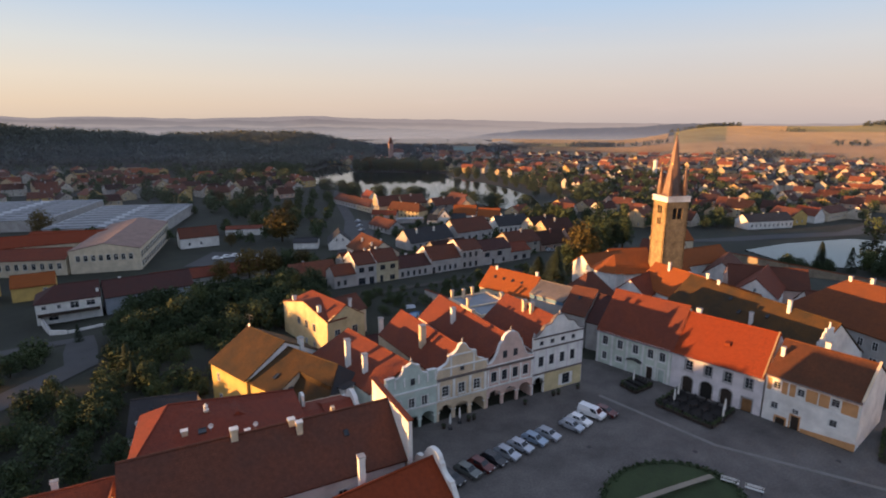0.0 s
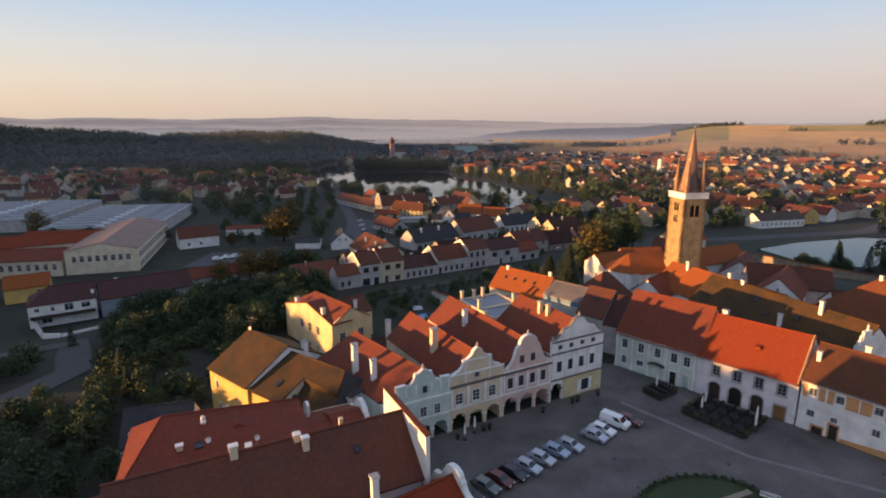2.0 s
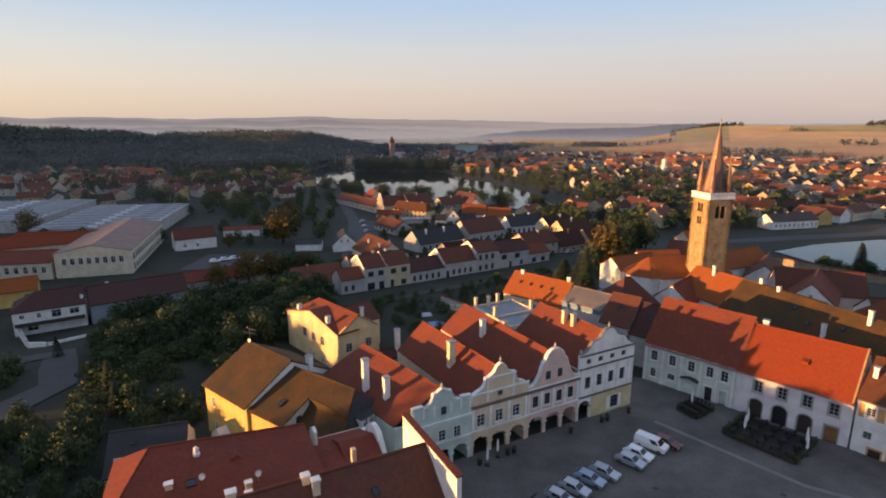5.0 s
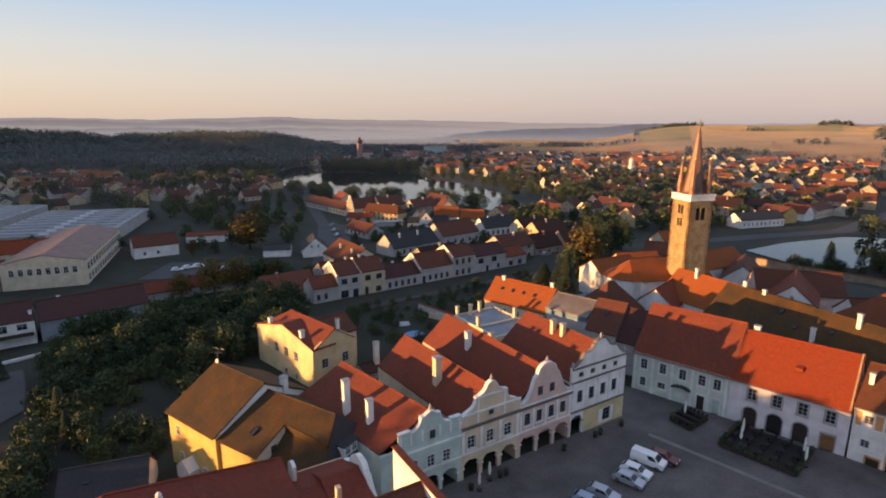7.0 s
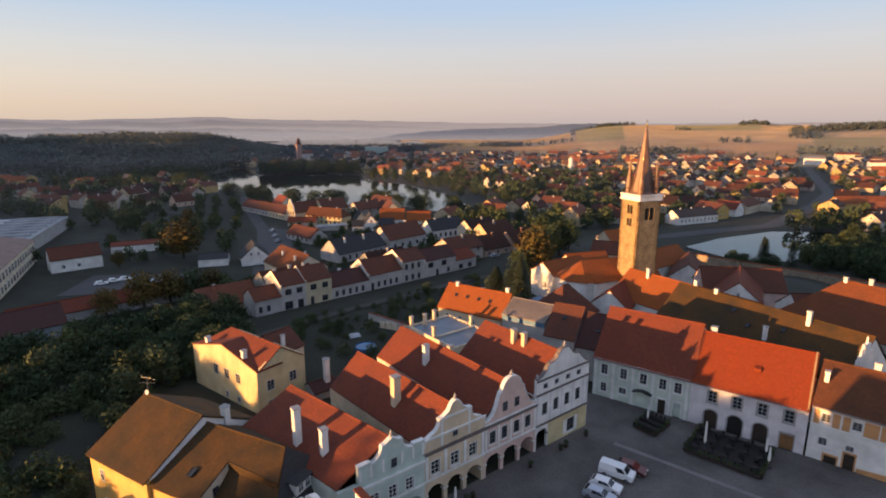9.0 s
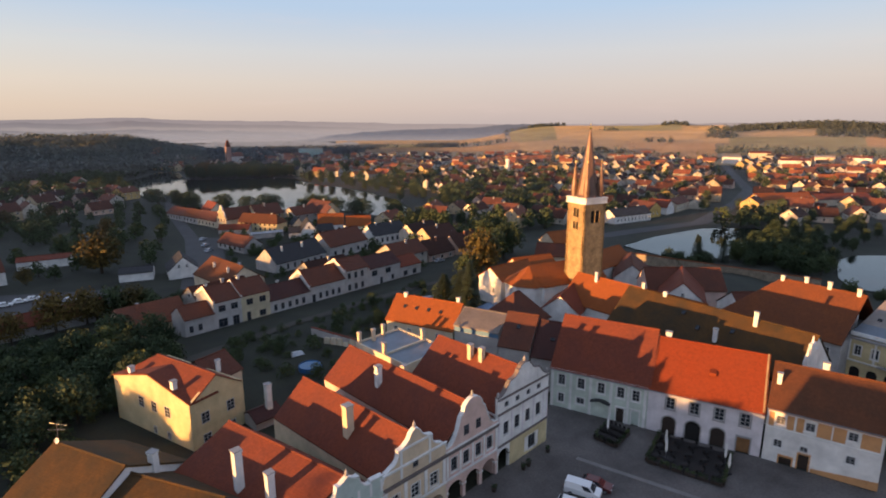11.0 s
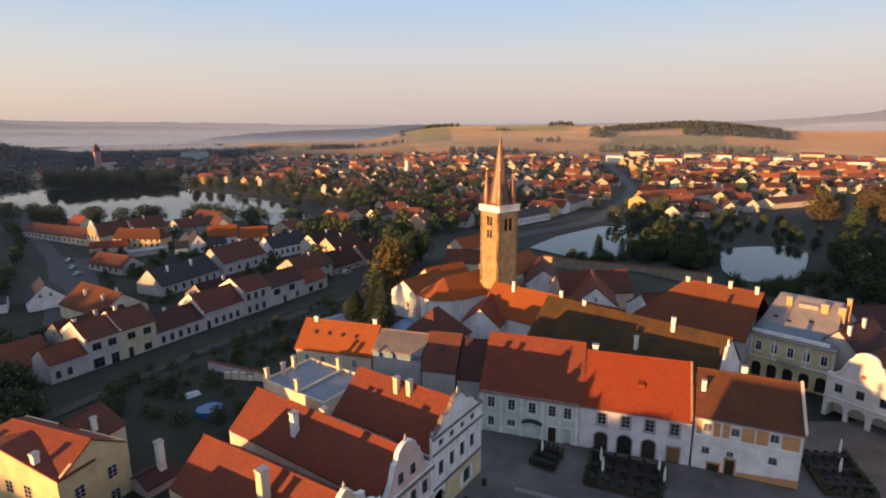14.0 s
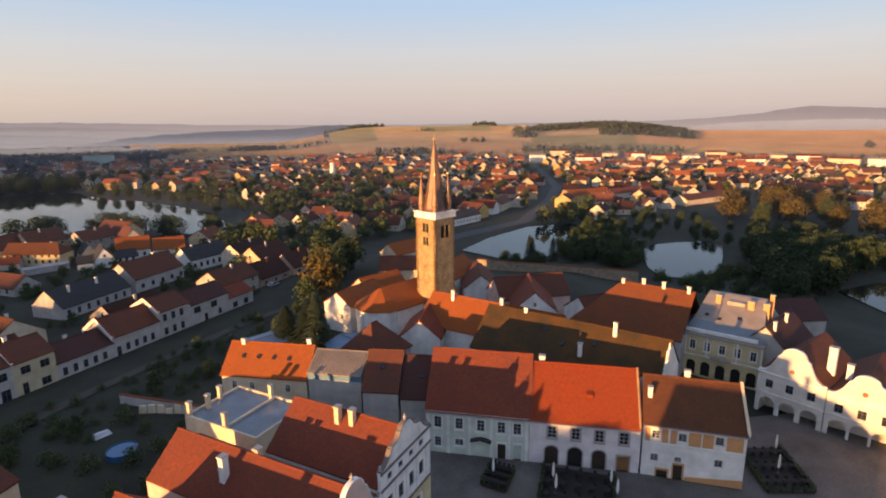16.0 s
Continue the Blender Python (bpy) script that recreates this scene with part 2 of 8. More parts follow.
WOOD_M = surface("varnished wood door", (0.26, 0.13, 0.05), 0.6, 3.0, 0.3, 0.2, 0.4, 9.0)
FRAME_D = surface("dark grey window frame", (0.10, 0.10, 0.11), 0.6)
METAL = plain("zinc gutter metal", (0.25, 0.25, 0.26), 0.4, 0.8)
METAL_D = plain("dark metal", (0.04, 0.04, 0.045), 0.5, 0.5)
GILT = plain("gilded metal", (0.8, 0.55, 0.15), 0.3, 1.0)
COPPER = surface("dark copper sheet", (0.17, 0.095, 0.065), 0.5, 2.0, 0.4, 0.15, 0.4, 3.0, metal=0.2)
GLASS = glass()
# near-black that puts the shade of interiors into the colour
DARK = plain("painted interior shade", (0.012, 0.011, 0.01), 0.9)
PAVING = surface("granite sett paving", (0.128, 0.114, 0.106), 0.8, 0.5, 0.5, 0.5, 0.6, 3.0)
ASPHALT = surface("asphalt", (0.055, 0.054, 0.055), 0.85, 0.4, 0.25, 0.2, 0.4, 6.0)
GRASS = surface("grass ground", (0.023, 0.026, 0.014), 0.95, 0.35, 0.5, 0.5, 0.6, 2.0)
LAWN = surface("lawn", (0.036, 0.056, 0.018), 0.95, 0.6, 0.35, 0.5, 0.5, 5.0)
STUBBLE = surface("stubble field", (0.31, 0.23, 0.13), 0.95, 0.04, 0.22, 1.0, 0.25, 2.0, relief=0.35)
STUBBLE_R = surface("harvested field", (0.29, 0.195, 0.108), 0.95, 0.04, 0.22, 1.0, 0.25, 2.0, relief=0.35)
MEADOW = surface("meadow", (0.22, 0.20, 0.10), 0.95, 0.05, 0.3, 1.0, 0.3, 2.5, relief=0.25)
BARK = surface("tree bark", (0.06, 0.045, 0.03), 0.9, 3.0, 0.3, 0.5, 0.5, 8.0)
LEAF = leaves("broad leaves", (0.03, 0.046, 0.022), (0.062, 0.086, 0.04))
# gold of the low sun is put into this leaf colour
LEAF_W = leaves("sun-gilded leaves", (0.055, 0.045, 0.014), (0.14, 0.1, 0.03))
# far woods: distance haze is put into this paler, bluish leaf colour
FOREST_HAZED = leaves("haze-paled forest crowns", (0.062, 0.076, 0.082), (0.082, 0.098, 0.1))
LEAF_C = leaves("conifer needles", (0.022, 0.032, 0.02), (0.045, 0.06, 0.035))
WATER = water_material()


# ---- building blocks ----
class Shape:
    """Collects the faces of one mesh."""

    def lattice(self, xs, zs, solid, y0, y1):
        """A slab in x and z cut into cells; solid(x, z) says which cells stand. One connected mesh."""
        at, n = {}, (len(xs) - 1, len(zs) - 1)
        full = [[solid((xs[i] + xs[i + 1]) / 2, (zs[j] + zs[j + 1]) / 2) for j in range(n[1])] for i in range(n[0])]

        def vert(i, j, k):
            if (i, j, k) not in at:
                at[(i, j, k)] = len(self.v)
                self.v.append((xs[i], y1 if k else y0, zs[j]))
            return at[(i, j, k)]
        there = lambda i, j: 0 <= i < n[0] and 0 <= j < n[1] and full[i][j]
        for i in range(n[0]):
            for j in range(n[1]):
                if not full[i][j]:
                    continue
                a, b, c, d = (i, j), (i + 1, j), (i + 1, j + 1), (i, j + 1)
                self.f.append(tuple(vert(*q, 0) for q in (a, b, c, d)))
                self.f.append(tuple(vert(*q, 1) for q in (d, c, b, a)))
                for p, q, o in ((a, b, (i, j - 1)), (b, c, (i + 1, j)), (c, d, (i, j + 1)), (d, a, (i - 1, j))):
                    if not there(*o):
                        self.f.append((vert(*q, 0), vert(*p, 0), vert(*p, 1), vert(*q, 1)))
        return self

    def __init__(self):
        self.v, self.f = [], []

    def poly(self, pts):
        i = len(self.v)
        self.v += [tuple(p) for p in pts]
        self.f.append(tuple(range(i, i + len(pts))))
        return self

    def box(self, x0, x1, y0, y1, z0, z1):
        i = len(self.v)
        self.v += [(x, y, z) for z in (z0, z1) for x, y in ((x0, y0), (x1, y0), (x1, y1), (x0, y1))]
        self.f += [tuple(i + k for k in q) for q in ((3, 2, 1, 0), (4, 5, 6, 7), (0, 1, 5, 4), (1, 2, 6, 5), (2, 3, 7, 6), (3, 0, 4, 7))]
        return self

    def taper(self, cx, cy, z0, z1, a0, b0, a1, b1):
        i = len(self.v)
        for z, a, b in ((z0, a0, b0), (z1, a1, b1)):
            self.v += [(cx - a, cy - b, z), (cx + a, cy - b, z), (cx + a, cy + b, z), (cx - a, cy + b, z)]
        self.f += [tuple(i + k for k in q) for q in ((3, 2, 1, 0), (4, 5, 6, 7), (0, 1, 5, 4), (1, 2, 6, 5), (2, 3, 7, 6), (3, 0, 4, 7))]
        return self

    def loft(self, a, b):
        """Solid between two closed loops with the same number of points."""
        i, k = len(self.v), len(a)
        self.v += [tuple(p) for p in a] + [tuple(p) for p in b]
        self.f += [tuple(i + (k - 1 - j) for j in range(k)), tuple(i + k + j for j in range(k))]
        self.f += [(i + j, i + (j + 1) % k, i + k + (j + 1) % k, i + k + j) for j in range(k)]
        return self

    def prism_y(self, prof, y0, y1):
        """A profile of (x, z), counter-clockwise seen from the front, between two depths."""
        return self.loft([(x, y0, z) for x, z in prof][::-1], [(x, y1, z) for x, z in prof][::-1])

    def prism_x(self, prof, x0, x1):
        return self.loft([(x0, y, z) for y, z in prof], [(x1, y, z) for y, z in prof])

    def prism_z(self, prof, z0, z1):
        return self.loft([(x, y, z0) for x, y in prof], [(x, y, z1) for x, y in prof])

    def tube(self, p, q, r0, r1, k=8):
        p, q = Vector(p), Vector(q)
        d = (q - p).normalized()
        a = d.orthogonal().normalized()
        b = d.cross(a)
        ring = lambda c, r: [c + (a * math.cos(2 * math.pi * j / k) + b * math.sin(2 * math.pi * j / k)) * r for j in range(k)]
        return self.loft(ring(p, r0), ring(q, r1))

    def lathe(self, prof, cx=0.0, cy=0.0, k=12):
        i = len(self.v)
        for r, z in prof:
            self.v += [(cx + r * math.cos(2 * math.pi * j / k), cy + r * math.sin(2 * math.pi * j / k), z) for j in range(k)]
        for a in range(len(prof) - 1):
            for j in range(k):
                self.f.append((i + a * k + j, i + a * k + (j + 1) % k, i + (a + 1) * k + (j + 1) % k, i + (a + 1) * k + j))
        self.f.append(tuple(i + k - 1 - j for j in range(k)))
        self.f.append(tuple(i + (len(prof) - 1) * k + j for j in range(k)))
        return self

    def mesh(self, name, material=None, smooth=False):
        me = bpy.data.meshes.new(name)
        me.from_pydata(self.v, [], self.f)
        me.update()
        uv = me.uv_layers.new(name="UVMap")
        co = np.empty(len(me.vertices) * 3, np.float32)
        me.vertices.foreach_get("co", co)
        co = co.reshape(-1, 3)
        out = np.zeros((len(me.loops), 2), np.float32)
        for pl in me.polygons:
            nx, ny, nz = pl.normal
            h = math.hypot(nx, ny)
            if h < 0.02:
                u, w = (1, 0, 0), (0, 1, 0)
            else:
                u = (-ny / h, nx / h, 0)
                w = (ny * u[2] - nz * u[1], nz * u[0] - nx * u[2], nx * u[1] - ny * u[0])
            pts = co[[me.loops[k].vertex_index for k in pl.loop_indices]]
            out[pl.loop_start:pl.loop_start + pl.loop_total, 0] = pts @ np.array(u)
            out[pl.loop_start:pl.loop_start + pl.loop_total, 1] = pts @ np.array(w)
        uv.data.foreach_set("uv", out.ravel())
        if material:
            me.materials.append(material)
        if smooth:
            me.polygons.foreach_set("use_smooth", [True] * len(me.polygons))
        return me


def part(name, shape, material, parent, label="", at=None, smooth=False, kind=""):
    me = shape if isinstance(shape, bpy.types.Mesh) else shape.mesh(name, material, smooth)
    ob = new(name, me)
    ob.parent = parent
    if at is not None:
        ob.matrix_basis = at
    return tagged(ob, label, "", "", kind)


def thing(name, label, category, at, group="", kind=""):
    ob = new(name)
    ob.empty_display_size = 0.5
    ob.matrix_basis = at
    return tagged(ob, label, category, group, kind)


def single(name, shape, material, label, category, at=None, group="", kind="", smooth=False):
    ob = new(name, shape.mesh(name, material, smooth))
    if at is not None:
        ob.matrix_basis = at
    return tagged(ob, label, category, group, kind)


def smooth01(a, b, x):
    t = min(1.0, max(0.0, (x - a) / (b - a)))
    return t * t * (3 - 2 * t)


BIG_POND = [(-170, 640), (-160, 700), (-155, 775), (-130, 757), (-111, 673), (-96, 652), (-57, 656), (-17, 655), (2, 634), (9, 600), (24, 562), (44, 528), (57, 496), (71, 439), (70, 397), (62, 362), (46, 366), (22, 402), (-10, 412), (-40, 424), (-70, 455), (-91, 475), (-116, 515), (-148, 580)]
SIDE_POND = [(172, 163), (180, 174), (192, 184), (206, 194), (218, 198), (232, 194), (246, 186), (240, 176), (226, 168), (206, 158), (190, 152), (178, 154)]
END_POND = [(190, 98), (204, 116), (226, 112), (232, 96), (215, 84), (195, 86)]
NEAR_POND = [(143, 216), (138, 243), (165, 257), (203, 268), (231, 259), (228, 252), (195, 227), (163, 211)]


def in_poly(x, y, poly):
    c = False
    for (x0, y0), (x1, y1) in zip(poly, poly[1:] + poly[:1]):
        if (y0 > y) != (y1 > y) and x < (x1 - x0) * (y - y0) / (y1 - y0) + x0:
            c = not c
    return c


def line_gap(x, y, pts):
    best = 1e9
    for (ax, ay), (bx, by) in zip(pts, pts[1:]):
        t = max(0.0, min(1.0, ((x - ax) * (bx - ax) + (y - ay) * (by - ay)) / ((bx - ax) ** 2 + (by - ay) ** 2)))
        best = min(best, math.hypot(x - ax - t * (bx - ax), y - ay - t * (by - ay)))
    return best


def near_line(x, y, pts, r):
    return line_gap(x, y, pts) < r


RIDGE = [(-64, 38), (-45, 40), (-38, 41), (-36, 34), (-32.4, 32), (-29.6, 30), (-27, 22), (-26, 26), (-21, 27), (-16, 28), (-12.7, 24), (-10.5, 17), (-9, 9), (-7, 0)]


def terrain(x, y):
    """Height of the open ground: the old town stands a little above the ponds, hills rise behind."""
    ax, ay, bx, by = 0.0, 60.0, 110.0, 130.0
    t = max(0.0, min(1.0, ((x - ax) * (bx - ax) + (y - ay) * (by - ay)) / ((bx - ax) ** 2 + (by - ay) ** 2)))
    d = math.hypot(x - ax - t * (bx - ax), y - ay - t * (by - ay))
    z = -4.5 * smooth01(98, 145, d) - 0.6 * smooth01(30, 60, d)
    if 90 < x < 310 and 50 < y < 330:
        g = min(0.0 if in_poly(x, y, q) else line_gap(x, y, q + q[:1]) for q in (NEAR_POND, SIDE_POND, END_POND))
        z = min(z, -4.65 + 0.6 * smooth01(5, 12, g) + 3.6 * smooth01(12, 44, g))
    r, b = math.hypot(x, y), math.degrees(math.atan2(x, y))
    # fields climb to a long crest on the right-hand side of the view
    crest = -6.0 + 55.0 * smooth01(17, 27, b) - 22.0 * smooth01(50, 60, b)
    t = (r - 950.0) / 1350.0
    if t > 0:
        z += crest * min(t, 1.0) + 3.0 * min(1.0, 2 * t) * noise.noise((x * 0.0022, y * 0.0022, 3.0)) - 40.0 * max(0.0, t - 1.0)
    z += 17.0 * math.exp(-((b - 50.0) / 6.0) ** 2) * math.exp(-((r - 1900.0) / 230.0) ** 2)
    z += 9.0 * math.exp(-((b - 38.0) / 1.6) ** 2) * math.exp(-((r - 2200.0) / 150.0) ** 2)
    # the wooded ridge beyond the ponds, with a dip in its crest
    if y > 0 and b < -6 and r > 600:
        foot = 870.0 - 170.0 * smooth01(-27, -22, b) + 115.0 * smooth01(-15, -12, b)
        z += float(np.interp(b, *zip(*RIDGE))) * smooth01(foot, 1030, r) * (1 - smooth01(1250, 1550, r))
    # an added, unseen hill to the west keeps the low sun off the lower town
    z += (53.0 - 11.0 * smooth01(250, 420, y)) * math.exp(-((x + 740.0) / 130.0) ** 2) * smooth01(-45, 20, y) * (1 - smooth01(600, 720, y))
    return z

# ---- walls, windows, roofs ----
WIN = {}


def window_meshes(w, h, cols, rows, frame_m, key):
    k = (round(w, 2), round(h, 2), cols, rows, key)
    if k not in WIN:
        t = 0.09
        cols_at = [-w / 2 + w * i / cols for i in range(1, cols)]
        rows_at = [h * 0.64] if rows == 2 else [h * j / rows for j in range(1, rows)]
        xs = [-w / 2, -w / 2 + t] + [v + d for v in cols_at for d in (-0.035, 0.035)] + [w / 2 - t, w / 2]
        zs = [0.0, t] + [v + d for v in rows_at for d in (-0.03, 0.03)] + [h - t, h]
        bar = lambda x, z: min(x + w / 2, w / 2 - x, z, h - z) < t or any(abs(x - v) < 0.035 for v in cols_at) or any(abs(z - v) < 0.03 for v in rows_at)
        f = Shape().lattice(xs, zs, bar, -0.05, 0.05)
        g = Shape().box(-w / 2 + t, w / 2 - t, -0.012, 0.012, t, h - t)
        WIN[k] = (f.mesh("window", frame_m), g.mesh("pane", GLASS))
    return WIN[k]


SUR = {}


def window(parent, x, y, z, w, h, frame_m=None, cols=2, rows=2, rot=0.0, surround=None, sw=0.16, sill=True, name="window"):
    """A window whose sill centre is at x, y, z of its house, looking along -y turned by rot degrees."""
    frame_m = frame_m or TRIM_W
    fm, gm = window_meshes(w, h, cols, rows, frame_m, frame_m.name)
    ob = part(name, fm, None, parent, at=pose(x, y, z, 0, 0, rot))
    part("pane", gm, None, ob)
    if surround:
        k = (round(w, 2), round(h, 2), round(sw, 2), surround.name, sill)
        if k not in SUR:
            sides = [-w / 2 - sw, -w / 2, w / 2, w / 2 + sw]
            s = Shape().lattice(sides, [-sw, 0.0, h, h + sw], lambda x, z: not (abs(x) < w / 2 and 0 < z < h), -0.24, -0.13)
            SUR[k] = s.mesh("surround", surround)
            SUR[k + ("sill",)] = Shape().box(sides[0] - 0.06, sides[3] + 0.06, -0.34, -0.243, -sw, -sw + 0.1).mesh("sill", surround)
        part("surround", SUR[k], None, ob)
        if sill:
            part("sill", SUR[k + ("sill",)], None, ob)
    return ob


def arch_pts(x0, x1, z, rise, k=10):
    c, r = (x0 + x1) / 2, (x1 - x0) / 2
    return [(c - r * math.cos(math.pi * j / k), z + rise * math.sin(math.pi * j / k)) for j in range(k + 1)]


def pierced(w, h, holes, thick=0.45):
    """A wall from (0,0) to (w,h) in x and z, its outer face at y=0, with openings (x0, x1, z0, z1, arch rise)."""
    s = Shape()
    xs = sorted({0.0, w, *[v for q in holes for v in q[:2]]})
    zs = sorted({0.0, h, *[v for q in holes for v in q[2:4]]})
    s.lattice(xs, zs, lambda x, z: not any(q[0] < x < q[1] and q[2] < z < q[3] for q in holes), 0.0, thick)
    for x0, x1, z0, z1, rise in holes:
        if rise:
            pts = arch_pts(x0, x1, z1 - rise, rise)
            for p, q in zip(pts, pts[1:]):
                s.prism_y([p, q, (q[0], z1 + 0.001), (p[0], z1 + 0.001)], 0.002, thick)
    return s


def gable_roof(w, d, eave, ridge, axis="x", over=0.4, end=0.15, thick=0.22, hip=(0.0, 0.0)):
    """Two slabs over a rectangle w by d. axis: the way of the ridge. hip: how far the ridge stops short of either end."""
    s = Shape()
    L, W = (w, d) if axis == "x" else (d, w)
    half = W / 2
    sl = (ridge - eave) / half
    lo = eave - over * sl
    P = (lambda a, b, z: (a, b, z)) if axis == "x" else (lambda a, b, z: (b, a, z))
    h0, h1 = hip
    a0, a1 = -end if not h0 else -over, L + end if not h1 else L + over
    r0, r1 = (h0 if h0 else a0), (L - h1 if h1 else a1)
    t = thick
    def face(pts):
        pts = [P(*p) for p in pts]
        low = [(p[0], p[1], p[2] - t) for p in pts]
        n = (Vector(pts[1]) - Vector(pts[0])).cross(Vector(pts[2]) - Vector(pts[0]))
        if n.z < 0:
            pts, low = pts[::-1], low[::-1]
        s.loft(low, pts)
    face([(a0, -over, lo), (a1, -over, lo), (r1, half, ridge), (r0, half, ridge)])
    face([(a1, W + over, lo), (a0, W + over, lo), (r0, half, ridge), (r1, half, ridge)])
    if h0:
        face([(a0, W + over, lo), (a0, -over, lo), (r0, half, ridge)])
    if h1:
        face([(a1, -over, lo), (a1, W + over, lo), (r1, half, ridge)])
    return s, (P(r0, half, ridge), P(r1, half, ridge))


def ridge_cap(parent, p, q, material, r=0.16):
    s = Shape().tube(p, q, r, r, 6)
    return part("ridge_cap", s, material, parent)


def chimney(parent, x, y, z0, z1, a=0.7, b=0.5, material=None, cap=None, rot=0.0, pots=0):
    """A chimney stack with a corbelled head and a cap slab."""
    s = Shape().box(-a / 2, a / 2, -b / 2, b / 2, z0, z1 - 0.25).box(-a / 2 - 0.07, a / 2 + 0.07, -b / 2 - 0.07, b / 2 + 0.07, z1 - 0.25, z1 - 0.05)
    ob = part("chimney", s, material or P_WHITE, parent, at=pose(x, y, 0, 0, 0, rot))
    c = Shape().box(-a / 2 - 0.1, a / 2 + 0.1, -b / 2 - 0.1, b / 2 + 0.1, z1 - 0.05, z1 + 0.04)
    for i in range(pots):
        px = (i + 0.5) / pots * a - a / 2
        c.tube((px, 0, z1 + 0.04), (px, 0, z1 + 0.4), 0.12, 0.1, 8)
    part("chimney_cap", c, cap or TRIM_G, ob)
    return ob


def skylight(parent, x, y, z, slope, rot, w=0.7, h=1.0):
    m = pose(x, y, z, 0, 0, rot) @ pose(0, 0, 0, slope)
    f = Shape()
    for a, b, c, d in ((-w / 2, w / 2, 0, 0.08), (-w / 2, w / 2, h - 0.08, h), (-w / 2, -w / 2 + 0.08, 0.08, h - 0.08), (w / 2 - 0.08, w / 2, 0.08, h - 0.08)):
        f.box(a, b, c, d, -0.05, 0.14)
    ob = part("skylight", f, METAL_D, parent, at=m)
    part("pane", Shape().box(-w / 2 + 0.08, w / 2 - 0.08, 0.08, h - 0.08, 0.02, 0.08), GLASS, ob)
    return ob


def gutter(parent, x0, x1, y, z):
    part("gutter", Shape().tube((x0, y, z), (x1, y, z), 0.09, 0.09, 6), METAL, parent)


def shell(parent, w, d, eave, ridge, axis, wall_m, front=None, back=False, thick=0.45, base=-1.0):
    """Four walls as parts; front may be a ready-made pierced wall. Gables rise on the ends of the ridge."""
    rise = ridge - eave
    if axis == "x":
        side = [(0.0, base), (d, base), (d, eave - 0.1), (d / 2, ridge - 0.15), (0.0, eave - 0.1)]
        part("wall", front if front is not None else Shape().box(0, w, 0, thick, base, eave - 0.1), wall_m, parent)
        part("wall", Shape().box(0, w, d - thick, d, base, eave - 0.1), wall_m, parent)
        for x0, x1 in ((0.003, thick), (w - thick, w - 0.003)):
            part("wall", Shape().prism_x([(y + (thick if y == 0 else -thick if y == d else 0), z - (0.02 if z > base else 0)) for y, z in side], x0, x1), wall_m, parent)
    else:
        prof = [(0.0, base), (w, base), (w, eave - 0.1), (w / 2, ridge - 0.15), (0.0, eave - 0.1)]
        if front is not None:
            part("wall", front, wall_m, parent)
        else:
            part("wall", Shape().prism_y(prof, 0, thick), wall_m, parent)
        part("wall", Shape().prism_y(prof, d - thick, d), wall_m, parent)
        for x0, x1 in ((0.003, thick), (w - thick, w - 0.003)):
            part("wall", Shape().box(x0, x1, thick, d - thick, base, eave - 0.1), wall_m, parent)


def simple_house(label, x, y, ang, w, d, h, rh, axis="x", wall=None, roof=None, z=None, hip=(0.0, 0.0), wins=(), chims=(), over=0.4, name="house", group="", base=-1.5, cap=True, frame_m=None, stack=None):
    """A house with plain walls: wins = (side, along, sill, width, height); chims = (x, y, top above ridge)."""
    wall, roof = wall or P_WHITE, roof or T_OLD
    z = terrain(x, y) if z is None else z
    ob = thing(name, label, "house", pose(x, y, z, 0, 0, ang), group)
    shell(ob, w, d, h, h + rh if not (hip[0] or hip[1]) else h + 0.1, axis, wall, base=base) if not (hip[0] or hip[1]) else part("wall", Shape().box(0, w, 0, d, base, h), wall, ob)
    s, (p, q) = gable_roof(w, d, h, h + rh, axis, over, hip=hip)
    part("roof", s, roof, ob)
    if cap:
        ridge_cap(ob, p, q, roof)
    for side, a, sill, ww, wh in wins:
        x, y, rot = {"f": (a, -0.03, 0), "b": (a, d + 0.03, 180), "l": (-0.03, a, -90), "r": (w + 0.03, a, 90)}[side]
        window(ob, x, y, sill, ww, wh, frame_m, rot=rot)
    for cx, cy, top in chims:
        chimney(ob, cx, cy, h, h + rh + top, material=stack)
    return ob

# ---- ground, roads, water, distance ----
def build_ground():
    s = Shape()
    radii = [0.0] + [8.0 * i for i in range(1, 32)]
    while radii[-1] < 4700:
        radii.append(radii[-1] * 1.07)
    k = 160
    cx, cy = 30.0, 120.0
    s.v.append((cx, cy, terrain(cx, cy) - 0.05))
    for r in radii[1:]:
        for j in range(k):
            x, y = cx + r * math.cos(2 * math.pi * j / k), cy + r * math.sin(2 * math.pi * j / k)
            s.v.append((x, y, terrain(x, y) - 0.05))
    for j in range(k):
        s.f.append((0, 1 + j, 1 + (j + 1) % k))
    for i in range(len(radii) - 2):
        for j in range(k):
            a, b = 1 + i * k + j, 1 + i * k + (j + 1) % k
            s.f.append((a, a + k, b + k, b))
    single("ground", s, GRASS, "dark grassy ground of the town and its surroundings", "ground", kind="structure", smooth=True)


def flat(name, pts, z, thick, material, label, category, kind="structure"):
    """A level slab with a polygon outline."""
    a = sum(p[0] * q[1] - q[0] * p[1] for p, q in zip(pts, pts[1:] + pts[:1]))
    pts = pts if a > 0 else pts[::-1]
    return single(name, Shape().prism_z(pts, z - thick, z), material, label, category, kind=kind)


